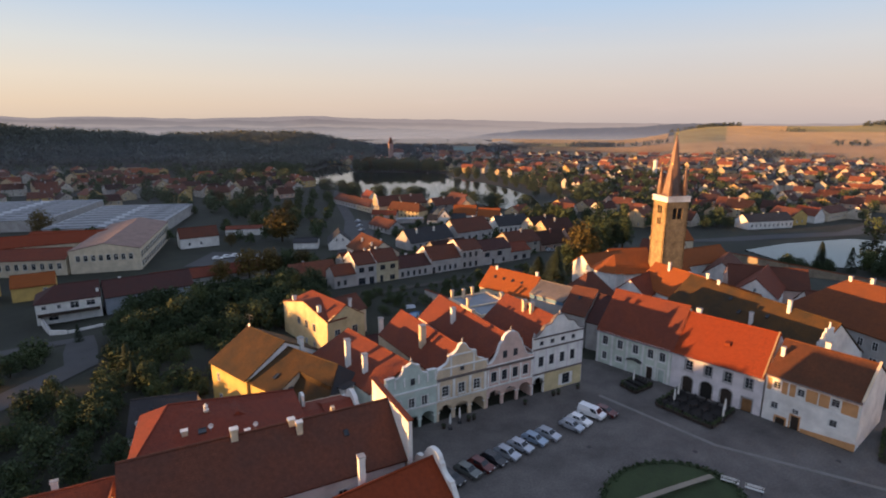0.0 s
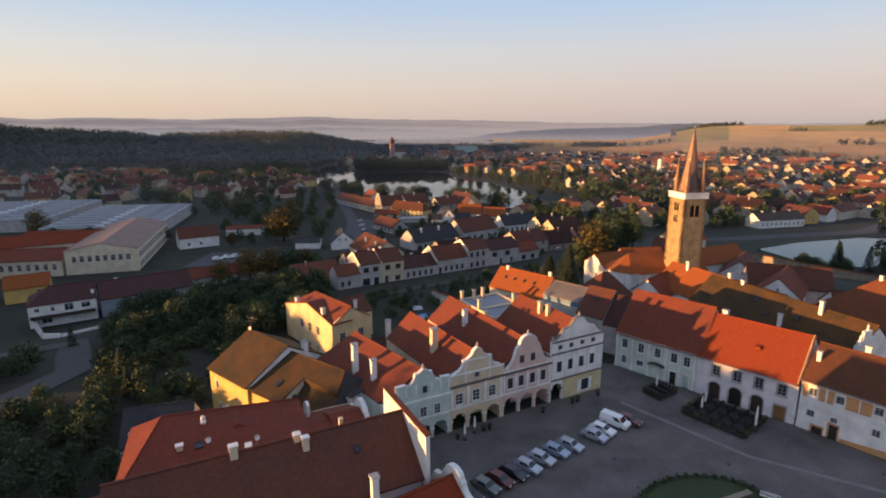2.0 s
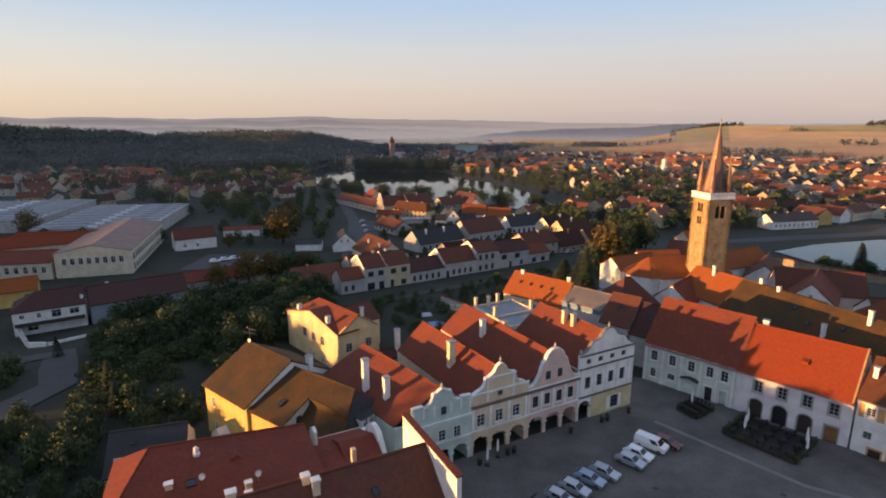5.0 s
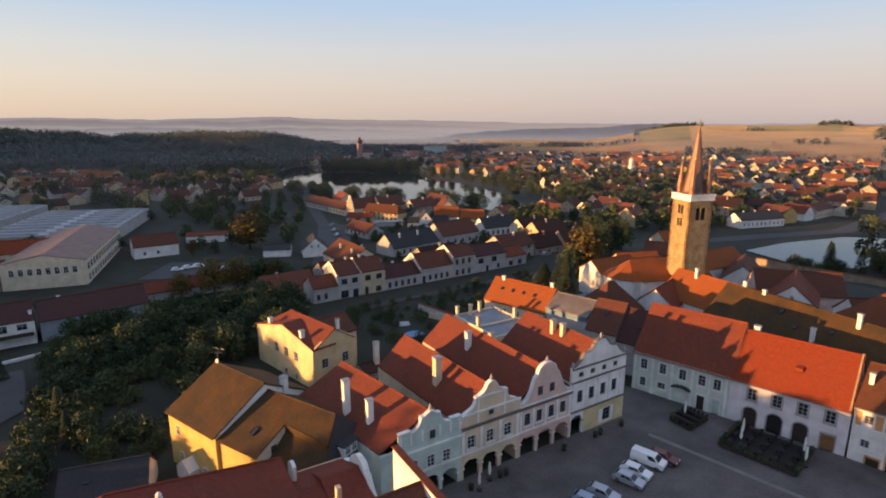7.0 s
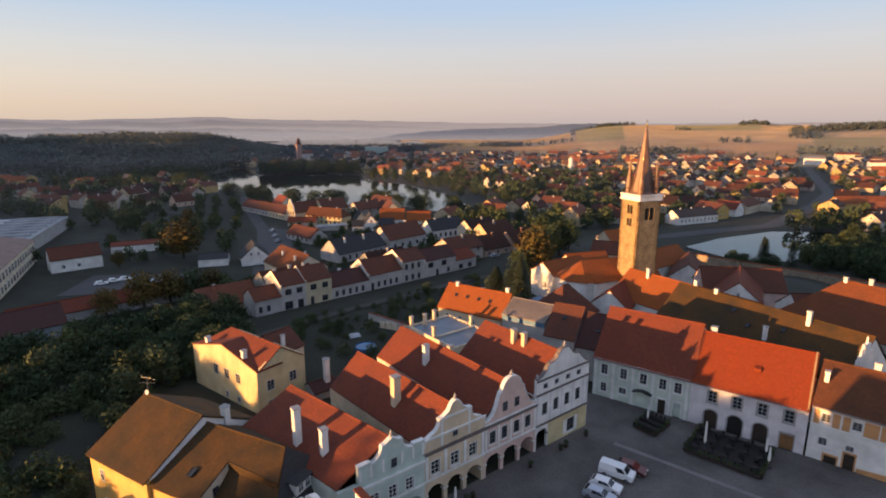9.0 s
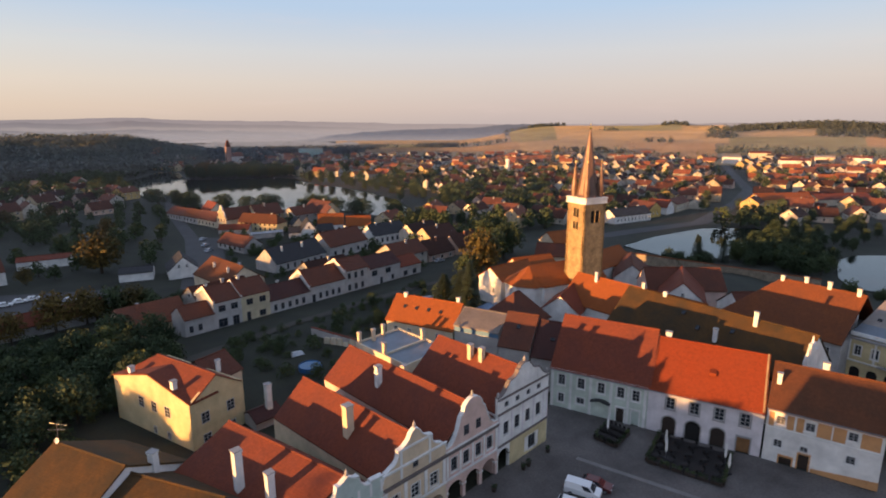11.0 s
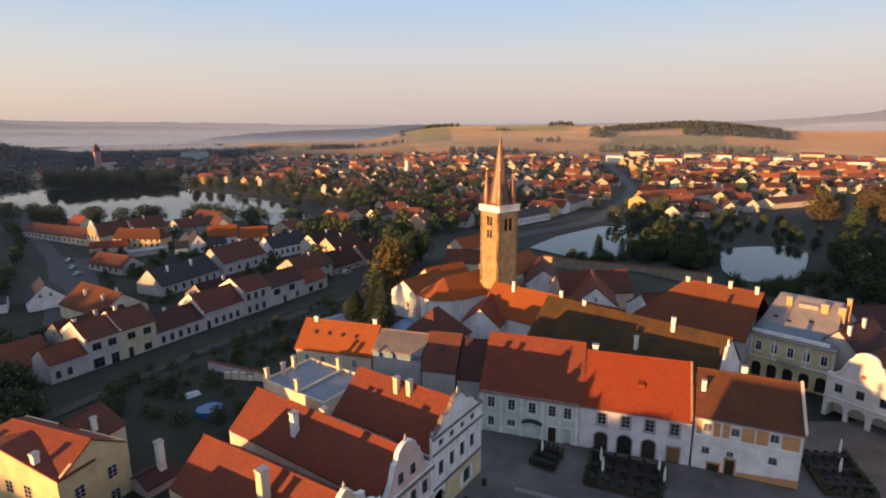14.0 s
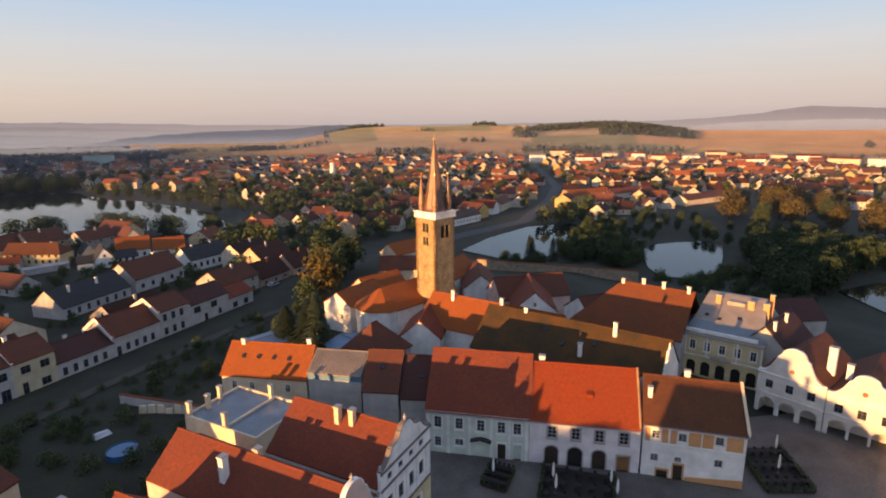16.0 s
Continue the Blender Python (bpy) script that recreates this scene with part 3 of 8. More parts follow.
def field(corners, material, label, sun_ridge=0.45, n=12, lift=1.5):
    """Field draped over hills between four corners, with ridges added to catch the sun."""
    s = Shape()
    A, B, C, D = [Vector(c) for c in corners]
    deep = (D - A).length
    rows = []
    for k in range(int(deep / 12.0)):
        rows += [(12.0 * k, 0.0), (12.0 * k + 0.7, sun_ridge), (12.0 * k + 1.6, 0.0)]
    rows.append((deep, 0.0))
    for d, h in rows:
        v = d / deep
        for i in range(n + 1):
            u = i / n
            p = A * (1 - u) * (1 - v) + B * u * (1 - v) + C * u * v + D * (1 - u) * v
            s.v.append((p.x, p.y, terrain(p.x, p.y) + lift + h))
    for j in range(len(rows) - 1):
        for i in range(n):
            a = j * (n + 1) + i
            s.f.append((a, a + 1, a + n + 2, a + n + 1))
    return single("field", s, material, label, "field", kind="structure")


def polar(r, deg):
    return (r * math.sin(radians(deg)), r * math.cos(radians(deg)))


def strip(name, pts, width, lift, material, label):
    """A road along a line of points, draped over the ground."""
    s = Shape()
    dense = []
    for p, q in zip(pts, pts[1:]):
        n = max(2, int(math.hypot(q[0] - p[0], q[1] - p[1]) / 12))
        dense += [(p[0] + (q[0] - p[0]) * i / n, p[1] + (q[1] - p[1]) * i / n) for i in range(n)]
    dense.append(pts[-1])
    for i, (x, y) in enumerate(dense):
        a, b = dense[max(0, i - 1)], dense[min(len(dense) - 1, i + 1)]
        d = math.hypot(b[0] - a[0], b[1] - a[1])
        nx, ny = -(b[1] - a[1]) / d, (b[0] - a[0]) / d
        for k in (-0.5, 0.5):
            px, py = x + nx * width * k, y + ny * width * k
            s.v.append((px, py, terrain(px, py) + lift))
    s.f += [(2 * i, 2 * i + 2, 2 * i + 3, 2 * i + 1) for i in range(len(dense) - 1)]
    return single(name, s, material, label, "road", kind="structure")


build_ground()
flat("square_paving", [(-6, 40), (-22, -30), (110, -30), (125, 70), (88, 88), (76, 96), (66, 78.5), (57.5, 89.5), (34.3, 113.6), (30, 115), (28, 103.5), (-10, 83), (-4, 62)], 0.02, 1.0, PAVING, "grey stone-paved town square with worn setts", "square")
flat("water", BIG_POND, -5.0, 0.5, WATER, "calm pond mirroring the pale morning sky", "pond")
for q in (NEAR_POND, SIDE_POND, END_POND):
    flat("water", q, -4.3, 0.5, WATER, "calm pond beside the old town mirroring the sky", "pond")
strip("road", [(120, 262), (160, 274), (217, 286), (300, 345), (370, 405), (495, 556), (774, 888), (970, 1100)], 9.0, 0.12, ASPHALT, "grey asphalt street along the pond bank")
strip("road", [(-20, 196), (-40, 262), (-55, 321), (-82, 423), (-100, 520)], 6.5, 0.12, ASPHALT, "narrow asphalt street between low houses")
strip("road", [(-130, 80), (-108, 124), (-92, 130), (-80, 112), (-86, 90)], 7.0, 0.12, ASPHALT, "asphalt lane beside the white house")
flat("street_square", [(-60, 330), (-42, 321), (-33, 254), (-34, 226), (-46, 226), (-52, 280)], -5.0, 0.3, ASPHALT, "asphalt street widening into a small square", "street")
strip("path", [(30.5, 97.5), (45, 80.5), (70, 66)], 0.8, 0.04, surface("pale granite gutter", (0.19, 0.18, 0.17)), "pale granite gutter line across the square")
flat("car_park", [(-105, 214), (-66, 216), (-60, 236), (-104, 240)], -5.0, 0.3, ASPHALT, "asphalt car park among trees", "car park")
strip("path", [(-40, 150), (-10, 172), (30, 196), (60, 205)], 3.0, 0.12, surface("gravel path", (0.042, 0.036, 0.026)), "trodden gravel path below the row of houses")

# fields on the hills
field([polar(1060, 7), polar(1060, 80), polar(2340, 80), polar(2340, 7)], STUBBLE, "wide stubble land on the hills", 0.0, 60, 1.0)
for r0, r1, b0, b1, mat, lab in (
        (1180, 1480, 7, 23.1, STUBBLE_R, "reddish-brown harvested field beyond the town"),
        (1080, 1400, 23.1, 33.4, STUBBLE, "ochre stubble field beyond the town"),
        (1000, 1350, 33.4, 41.1, STUBBLE_R, "reddish-brown harvested field"),
        (1850, 2300, 5, 22, STUBBLE, "pale ochre stubble field before the woods"),
        (1500, 1820, 6, 14, MEADOW, "dull green meadow"),
        (1400, 2300, 22.5, 26.9, MEADOW, "dark green meadow on the hillside"),
        (1400, 1920, 26.9, 33.6, STUBBLE, "pale ochre field on the hillside"),
        (1920, 2330, 26.9, 31.6, STUBBLE, "ochre field on the crest"),
        (1920, 2330, 31.6, 38.6, MEADOW, "pale green meadow on the crest"),
        (1350, 1920, 33.6, 38.6, STUBBLE, "reddish stubble field on the hillside"),
        (1350, 2330, 38.6, 42.3, STUBBLE, "ochre field beside the wood"),
        (1120, 1305, 41.2, 55.1, MEADOW, "dark green meadow on the slope"),
        (1305, 1570, 42.3, 52.3, MEADOW, "light green meadow below the wood"),
        (1580, 1720, 43, 49, STUBBLE, "ochre strip of field in the wood"),
        (1305, 2330, 52.3, 66.2, STUBBLE_R, "wide reddish stubble field"),
        (1120, 1305, 55.2, 66.2, STUBBLE, "ochre stubble field at the edge of town"),
        (1120, 2330, 66.2, 80, STUBBLE_R, "wide reddish stubble field")):
    field([polar(r0, b0), polar(r0, b1), polar(r1, b1), polar(r1, b0)], mat, lab, 0.36 if mat is MEADOW else 0.45)


def far_ridge(r, base, tops, colour, seed, label, fog=None):
    """Distant wooded ridge, long and low with an uneven crest; glows, haze painted in."""
    m, n, l, p = nodes_of("glowing hazed hills")
    tc = n.new("ShaderNodeTexCoord")
    zz = n.new("ShaderNodeSeparateXYZ")
    l.new(tc.outputs["Object"], zz.inputs[0])
    up = n.new("ShaderNodeMapRange")         # mist painted into the glow, thinner towards the crest
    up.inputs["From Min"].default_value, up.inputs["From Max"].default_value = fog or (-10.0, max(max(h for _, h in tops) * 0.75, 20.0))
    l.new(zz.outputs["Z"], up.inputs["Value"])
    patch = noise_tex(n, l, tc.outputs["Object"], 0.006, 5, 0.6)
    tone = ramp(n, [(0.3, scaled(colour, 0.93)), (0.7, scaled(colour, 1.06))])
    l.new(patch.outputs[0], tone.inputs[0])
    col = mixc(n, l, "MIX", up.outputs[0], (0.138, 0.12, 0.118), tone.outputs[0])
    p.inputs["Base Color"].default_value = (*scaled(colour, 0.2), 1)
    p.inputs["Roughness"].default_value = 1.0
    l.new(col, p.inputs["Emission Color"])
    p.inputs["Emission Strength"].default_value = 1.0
    s = Shape()
    k = 170
    bs, hs = zip(*tops)
    for i in range(k + 1):
        b = bs[0] + (bs[-1] - bs[0]) * i / k
        h = float(np.interp(b, bs, hs)) + 7 * noise.noise((b * 0.7, seed, 0)) + 5 * noise.noise((b * 3.1, seed, 5)) + 2.5 * noise.noise((b * 9, seed, 9))
        x, y = polar(r, b)
        x2, y2 = polar(r + 120, b)
        s.v += [(x, y, base), (x, y, h), (x2, y2, base)]
    for i in range(k):
        a = 3 * i
        s.f += [(a, a + 1, a + 4, a + 3), (a + 1, a + 2, a + 5, a + 4)]
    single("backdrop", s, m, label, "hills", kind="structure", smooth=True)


# hills and mist banks alike are glowing shapes with painted haze
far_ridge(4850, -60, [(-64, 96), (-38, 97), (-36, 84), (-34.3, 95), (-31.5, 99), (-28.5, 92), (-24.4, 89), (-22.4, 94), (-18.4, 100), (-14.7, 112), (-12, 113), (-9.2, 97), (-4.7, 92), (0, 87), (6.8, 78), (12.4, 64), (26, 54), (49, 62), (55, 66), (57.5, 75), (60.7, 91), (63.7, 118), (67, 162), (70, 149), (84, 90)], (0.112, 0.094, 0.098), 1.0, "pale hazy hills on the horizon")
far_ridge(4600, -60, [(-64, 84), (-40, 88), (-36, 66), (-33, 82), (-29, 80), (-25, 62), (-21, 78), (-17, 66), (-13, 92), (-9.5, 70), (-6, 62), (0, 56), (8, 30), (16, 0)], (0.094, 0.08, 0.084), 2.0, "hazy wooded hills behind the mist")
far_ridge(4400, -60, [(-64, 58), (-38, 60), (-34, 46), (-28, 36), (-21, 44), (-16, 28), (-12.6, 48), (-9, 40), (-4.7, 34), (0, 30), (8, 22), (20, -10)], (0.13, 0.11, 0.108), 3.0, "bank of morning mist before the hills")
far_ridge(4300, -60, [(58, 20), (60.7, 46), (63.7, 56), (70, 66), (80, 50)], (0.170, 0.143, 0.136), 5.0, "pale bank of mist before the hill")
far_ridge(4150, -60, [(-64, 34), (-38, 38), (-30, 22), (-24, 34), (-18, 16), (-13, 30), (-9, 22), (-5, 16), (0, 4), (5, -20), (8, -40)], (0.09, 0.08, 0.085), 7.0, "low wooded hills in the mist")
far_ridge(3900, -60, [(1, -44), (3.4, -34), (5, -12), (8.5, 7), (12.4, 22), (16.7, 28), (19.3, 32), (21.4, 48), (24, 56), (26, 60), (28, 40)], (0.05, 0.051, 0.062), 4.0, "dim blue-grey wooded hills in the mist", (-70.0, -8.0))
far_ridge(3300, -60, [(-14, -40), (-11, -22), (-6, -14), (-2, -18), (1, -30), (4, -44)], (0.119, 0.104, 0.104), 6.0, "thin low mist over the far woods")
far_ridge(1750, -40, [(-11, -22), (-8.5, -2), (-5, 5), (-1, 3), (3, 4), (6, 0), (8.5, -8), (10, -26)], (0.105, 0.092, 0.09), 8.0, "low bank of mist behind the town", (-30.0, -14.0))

# ---- morning mist over the valley ----
def mist(z, r0, r1, r2, r3, share, seed):
    """A thin level sheet of mist, uneven and fading out at its rims."""
    m, n, l, p = nodes_of("morning mist")
    n.remove(p)
    tc = n.new("ShaderNodeTexCoord")
    far = n.new("ShaderNodeVectorMath")
    far.operation = "LENGTH"
    l.new(tc.outputs["Object"], far.inputs[0])
    a, b = n.new("ShaderNodeMapRange"), n.new("ShaderNodeMapRange")
    for q, lo, hi, top in ((a, r0, r1, share), (b, r3, r2, 1.0)):
        q.interpolation_type = "SMOOTHSTEP"
        q.inputs["From Min"].default_value, q.inputs["From Max"].default_value, q.inputs["To Max"].default_value = lo, hi, top
        l.new(far.outputs["Value"], q.inputs["Value"])
    w = noise_tex(n, l, tc.outputs["Object"], 0.004, 4, 0.55)
    u = n.new("ShaderNodeMapRange")
    u.inputs["From Min"].default_value, u.inputs["From Max"].default_value, u.inputs["To Min"].default_value, u.inputs["To Max"].default_value = 0.3, 0.7, 0.6, 1.4
    l.new(w.outputs[0], u.inputs["Value"])
    k1, k2 = n.new("ShaderNodeMath"), n.new("ShaderNodeMath")
    k1.operation = k2.operation = "MULTIPLY"
    l.new(a.outputs[0], k1.inputs[0])
    l.new(b.outputs[0], k1.inputs[1])
    l.new(k1.outputs[0], k2.inputs[0])
    l.new(u.outputs[0], k2.inputs[1])
    df, tl, tr = n.new("ShaderNodeBsdfDiffuse"), n.new("ShaderNodeBsdfTranslucent"), n.new("ShaderNodeBsdfTransparent")
    df.inputs["Color"].default_value = tl.inputs["Color"].default_value = (0.76, 0.82, 0.95, 1)
    body, mx = n.new("ShaderNodeMixShader"), n.new("ShaderNodeMixShader")
    l.new(df.outputs[0], body.inputs[1])
    l.new(tl.outputs[0], body.inputs[2])
    l.new(k2.outputs[0], mx.inputs[0])
    l.new(tr.outputs[0], mx.inputs[1])
    l.new(body.outputs[0], mx.inputs[2])
    l.new(mx.outputs[0], n["Material Output"].inputs["Surface"])
    s = Shape()
    k = 72
    for r in (r0, r3):
        s.v += [(r * math.sin(2 * math.pi * j / k), r * math.cos(2 * math.pi * j / k), z) for j in range(k)]
    s.f += [(j, j + k, (j + 1) % k + k, (j + 1) % k) for j in range(k)]
    single("mist", s, m, "thin veil of bluish morning mist over the valley", "mist", kind="stuff")


# pale level sheets stand in for the haze that lightens the distance
mist(13.0, 190, 420, 2200, 2800, 0.03, 1)
mist(19.0, 380, 640, 2200, 2800, 0.042, 2)
mist(27.0, 520, 780, 2300, 2900, 0.05, 3)
mist(35.0, 640, 860, 2300, 2900, 0.045, 4)

# ---- the arcaded row on the square ----
UL, QL = 28.5, Vector((28.3, 103.4, 0))
DL = Vector((math.cos(radians(UL)), math.sin(radians(UL)), 0))


def on_row(s):
    p = QL + DL * s
    return pose(p.x, p.y, 0, 0, 0, UL)


def bell(w, z0, z1, k=8):
    """Bell-shaped gable: concave flanks and a round head."""
    h = z1 - z0
    left = [(0.0, z0 + 0.3)]
    left += [(w * (0.04 + 0.24 * t), z0 + 0.3 + h * 0.62 * t ** 2.2) for t in [i / k for i in range(k + 1)]]
    left += [(w * 0.31, z0 + h * 0.68), (w * 0.31, z0 + h * 0.72)]
    head = [(w * 0.5 - w * 0.17 * math.cos(math.pi * i / 12), z0 + h * 0.74 + h * 0.26 * math.sin(math.pi * i / 12)) for i in range(7)]
    left += head
    return left


def stepped(w, z0, z1, steps=4):
    h = z1 - z0
    out = [(0.0, z0 + 0.5)]
    for i in range(steps):
        x0, x1 = w * (0.03 + 0.40 * i / steps), w * (0.03 + 0.40 * (i + 1) / steps)
        za, zb = z0 + h * (0.08 + 0.8 * i / steps), z0 + h * (0.08 + 0.8 * (i + 1) / steps)
        out += [(x0, za), (x0 + (x1 - x0) * 0.35, za + (zb - za) * 0.15), (x0 + (x1 - x0) * 0.8, za + (zb - za) * 0.7), (x0 + (x1 - x0) * 0.82, zb)]
    out += [(w * 0.47, z0 + h * 0.92), (w * 0.485, z1)]
    return out


def piered(w, z0, z1):
    """Square side piers, a hollow curve and a central block with a small pediment."""
    h = z1 - z0
    return [(w * a, z0 + h * b) for a, b in ((0, 0.48), (0.18, 0.5), (0.18, 0.42), (0.24, 0.44), (0.29, 0.52), (0.33, 0.64), (0.35, 0.76), (0.355, 0.86), (0.40, 0.86), (0.5, 1.0))]


def scrolled(w, z0, z1):
    """Swelling scrolls below, a shoulder, and a curved pointed head."""
    h = z1 - z0
    return [(w * a, z0 + h * b) for a, b in ((0, 0.1), (0.012, 0.2), (0.05, 0.29), (0.11, 0.34), (0.17, 0.38), (0.215, 0.45), (0.24, 0.54), (0.245, 0.62), (0.235, 0.66), (0.30, 0.68), (0.33, 0.71), (0.375, 0.76), (0.41, 0.83), (0.425, 0.9), (0.45, 0.95), (0.5, 1.0))]


def volute(w, z0, z1, k=7):
    h = z1 - z0
    out = [(0.0, z0 + 0.25)]
    out += [(w * (0.03 + 0.17 * t), z0 + 0.3 + h * 0.42 * t ** 2.0) for t in [i / k for i in range(k + 1)]]
    out += [(w * 0.215, z0 + h * 0.50), (w * 0.215, z0 + h * 0.55)]
    out += [(w * (0.23 + 0.14 * math.sin(t * math.pi / 2)), z0 + h * (0.55 + 0.25 * (1 - math.cos(t * math.pi / 2)))) for t in [i / k for i in range(k + 1)]]
    out += [(w * 0.40, z0 + h * 0.84)]
    out += [(w * 0.5 - w * 0.10 * math.cos(math.pi * i / 10), z0 + h * 0.86 + h * 0.14 * math.sin(math.pi * i / 10)) for i in range(6)]
    return out


def gable_part(parent, left, w, z0, material, thick=0.5, coping=None):
    """A shaped gable wall from its left outline, mirrored, with a coping that follows the edge."""
    full = left + [(w - x, z) for x, z in left[::-1]]
    clean = []
    for q in full:
        if not clean or (Vector(q) - Vector(clean[-1])).length > 1e-3:
            clean.append(q)
    s = Shape().prism_y([(0, z0), (w, z0)] + clean[::-1], 0, thick)
    g = part("gable", s, material, parent)
    c = Shape()
    pts = [Vector(q) for q in clean]
    for k, q in enumerate(pts):
        d = (pts[min(k + 1, len(pts) - 1)] - pts[max(k - 1, 0)]).normalized()
        n = Vector((-d.y, d.x)) * 0.13
        c.v += [(q.x, -0.09, q.y), (q.x + n.x, -0.09, q.y + n.y), (q.x + n.x, thick + 0.06, q.y + n.y), (q.x, thick + 0.06, q.y)]
        if k:
            a = 4 * (k - 1)
            c.f += [(a + e, a + 4 + e, a + 4 + (e + 1) % 4, a + (e + 1) % 4) for e in range(4)]
    c.f += [(0, 1, 2, 3), tuple(4 * len(pts) - 1 - e for e in range(4))]
    part("coping", c, coping or TRIM_W, g)
    return g


def band(parent, w, z, h=0.3, proud=0.16, material=None, x0=0.0):
    s = Shape().box(x0 - 0.02, w + 0.02, -proud, -0.004, z - h / 2, z + h * 0.15).box(x0 - 0.06, w + 0.06, -proud - 0.1, -0.004, z + h * 0.15, z + h / 2)
    part("cornice", s, material or TRIM_W, parent)


def finial(parent, x, z, y=0.25, h=1.0):
    part("finial", Shape().lathe([(0.16, 0), (0.2, 0.12), (0.1, 0.22), (0.2, 0.4), (0.22, 0.5), (0.12, 0.68), (0.04, h)], k=8), TRIM_G, parent, at=pose(x, y, z))


def arcade_house(label, s0, s1, wall_h, gable, top, ridge, depth, material, wins, gwins, arches, bands, trim, roof, eave=8.9, arch_top=3.0, arch_w=2.8, extra_holes=(), surround=None, skew=0.0, ext=0.0, frame_m=None):
    """A gabled house on the square: an arcade below, windows above, a shaped gable before a steep roof."""
    w = s1 - s0
    ob = thing("arcade_house", label, "house", on_row(s0), "arcaded houses on the square")
    X = lambda s: s - s0
    holes = [(X(a) - arch_w / 2, X(a) + arch_w / 2, 0.0, arch_top, min(1.2, arch_w * 0.42)) for a in arches]
    holes += [(X(a) - ww / 2, X(a) + ww / 2, z - wh / 2, z + wh / 2, 0.0) for a, z, ww, wh in list(wins) + list(extra_holes)]
    part("wall", pierced(w, wall_h, holes), material, ob)
    for a, z, ww, wh in list(wins) + list(extra_holes):
        window(ob, X(a), 0.22, z - wh / 2, ww, wh, frame_m, surround=surround or trim, sw=0.13, rows=3)
    left = gable(w, wall_h, top)
    g = gable_part(ob, left, w, wall_h, material, coping=trim)
    for a, z, ww, wh in gwins:
        window(ob, X(a), -0.04, z - wh / 2, ww, wh, FRAME_D)
    for z in bands:
        band(ob, w, z, material=trim)
    finial(ob, w / 2, top, 0.25)
    for x in (0.3, w - 0.3):
        finial(ob, x, wall_h + 0.35, 0.25, 0.8)
    # arcade passage: back wall, vault soffit, pillars' imposts
    part("arcade_wall", pierced(w - 0.9, 3.6, [(w * 0.25, w * 0.25 + 1.2, 0, 2.3, 0.0), (w * 0.6, w * 0.6 + 1.4, 0.7, 2.3, 0.0)], 0.3), material, ob, at=pose(0.45, 3.4, 0))
    part("door", Shape().box(-0.6, 0.6, 0, 0.08, 0, 2.3), WOOD_D, ob, at=pose(w * 0.25 + 1.05, 3.55, 0))
    window(ob, w * 0.6 + 1.15, 3.52, 0.7, 1.4, 1.6)
    part("arcade_ceiling", Shape().box(0.45, w - 0.45, 0.45, 3.4, 3.6, 3.8), material, ob)
    for a in arches:
        for q in (-1, 1):
            xx = X(a) + q * arch_w / 2
            part("impost", Shape().box(xx - 0.16, xx + 0.16, -0.08, 0.5, arch_top - 1.25, arch_top - 1.08), trim, ob)
    D = depth
    sk = lambda x, y: x + skew * y / D
    for x0, x1 in ((0.003 - ext, 0.45 - ext), (w - 0.45, w - 0.003)):
        part("wall", Shape().loft([(x0, 0.45, -0.5), (x1, 0.45, -0.5), (sk(x1, D), D, -0.5), (sk(x0, D), D, -0.5)], [(x0, 0.45, eave - 0.25), (x1, 0.45, eave - 0.25), (sk(x1, D), D, eave - 0.25), (sk(x0, D), D, eave - 0.25)]), material, ob)
    k = skew
    part("wall", Shape().prism_y([(k - ext, -0.5), (w + k, -0.5), (w + k, eave - 0.2), (w / 2 + k, ridge - 0.2), (k - ext, eave - 0.2)], D - 0.45, D), material, ob)
    rs = Shape()
    for pts in ([(-ext, 0.5, eave), (w / 2, 0.5, ridge), (w / 2 + k, D, ridge), (k - ext, D, eave)], [(w / 2, 0.5, ridge), (w, 0.5, eave), (w + k, D, eave), (w / 2 + k, D, ridge)]):
        rs.loft([(x, y, z - 0.22) for x, y, z in pts], pts)
    part("roof", rs, roof, ob)
    ridge_cap(ob, (w / 2, 0.5, ridge), (w / 2 + k, D, ridge), roof)
    if ext:
        part("wall", Shape().box(-ext, -0.003, 0.05, 0.45, -0.5, eave - 0.2), material, ob)
    return ob


h1 = arcade_house("pale blue-green gabled townhouse with stepped gable and arcade", -43.0, -33.4, 8.2, piered, 12.3, 12.2, 21.0, P_BLUE,
                  [(-35.7, 4.9, 1.2, 1.8), (-38.2, 4.9, 1.2, 1.8), (-40.8, 4.9, 1.2, 1.8)], [(-38.0, 8.9, 0.8, 1.2)], [-35.2, -38.2, -41.2], [3.9, 7.2], TRIM_W, T_OLD, eave=8.2, arch_top=2.7, arch_w=2.5, skew=-4.0, ext=2.6)
h2 = arcade_house("beige gabled townhouse with volutes and an arcade", -33.4, -23.0, 8.3, scrolled, 14.0, 13.2, 23.5, P_BEIGE,
                  [(-31.6, 5.5, 1.4, 2.0), (-28.3, 5.5, 1.4, 2.0), (-25.1, 5.5, 1.4, 2.0)], [(-28.3, 9.4, 0.8, 1.0)], [-31.6, -28.3, -24.9], [4.0, 7.9, 9.9], TRIM_W, T_OLD, eave=8.6, arch_top=2.9, arch_w=2.7, skew=-1.4)
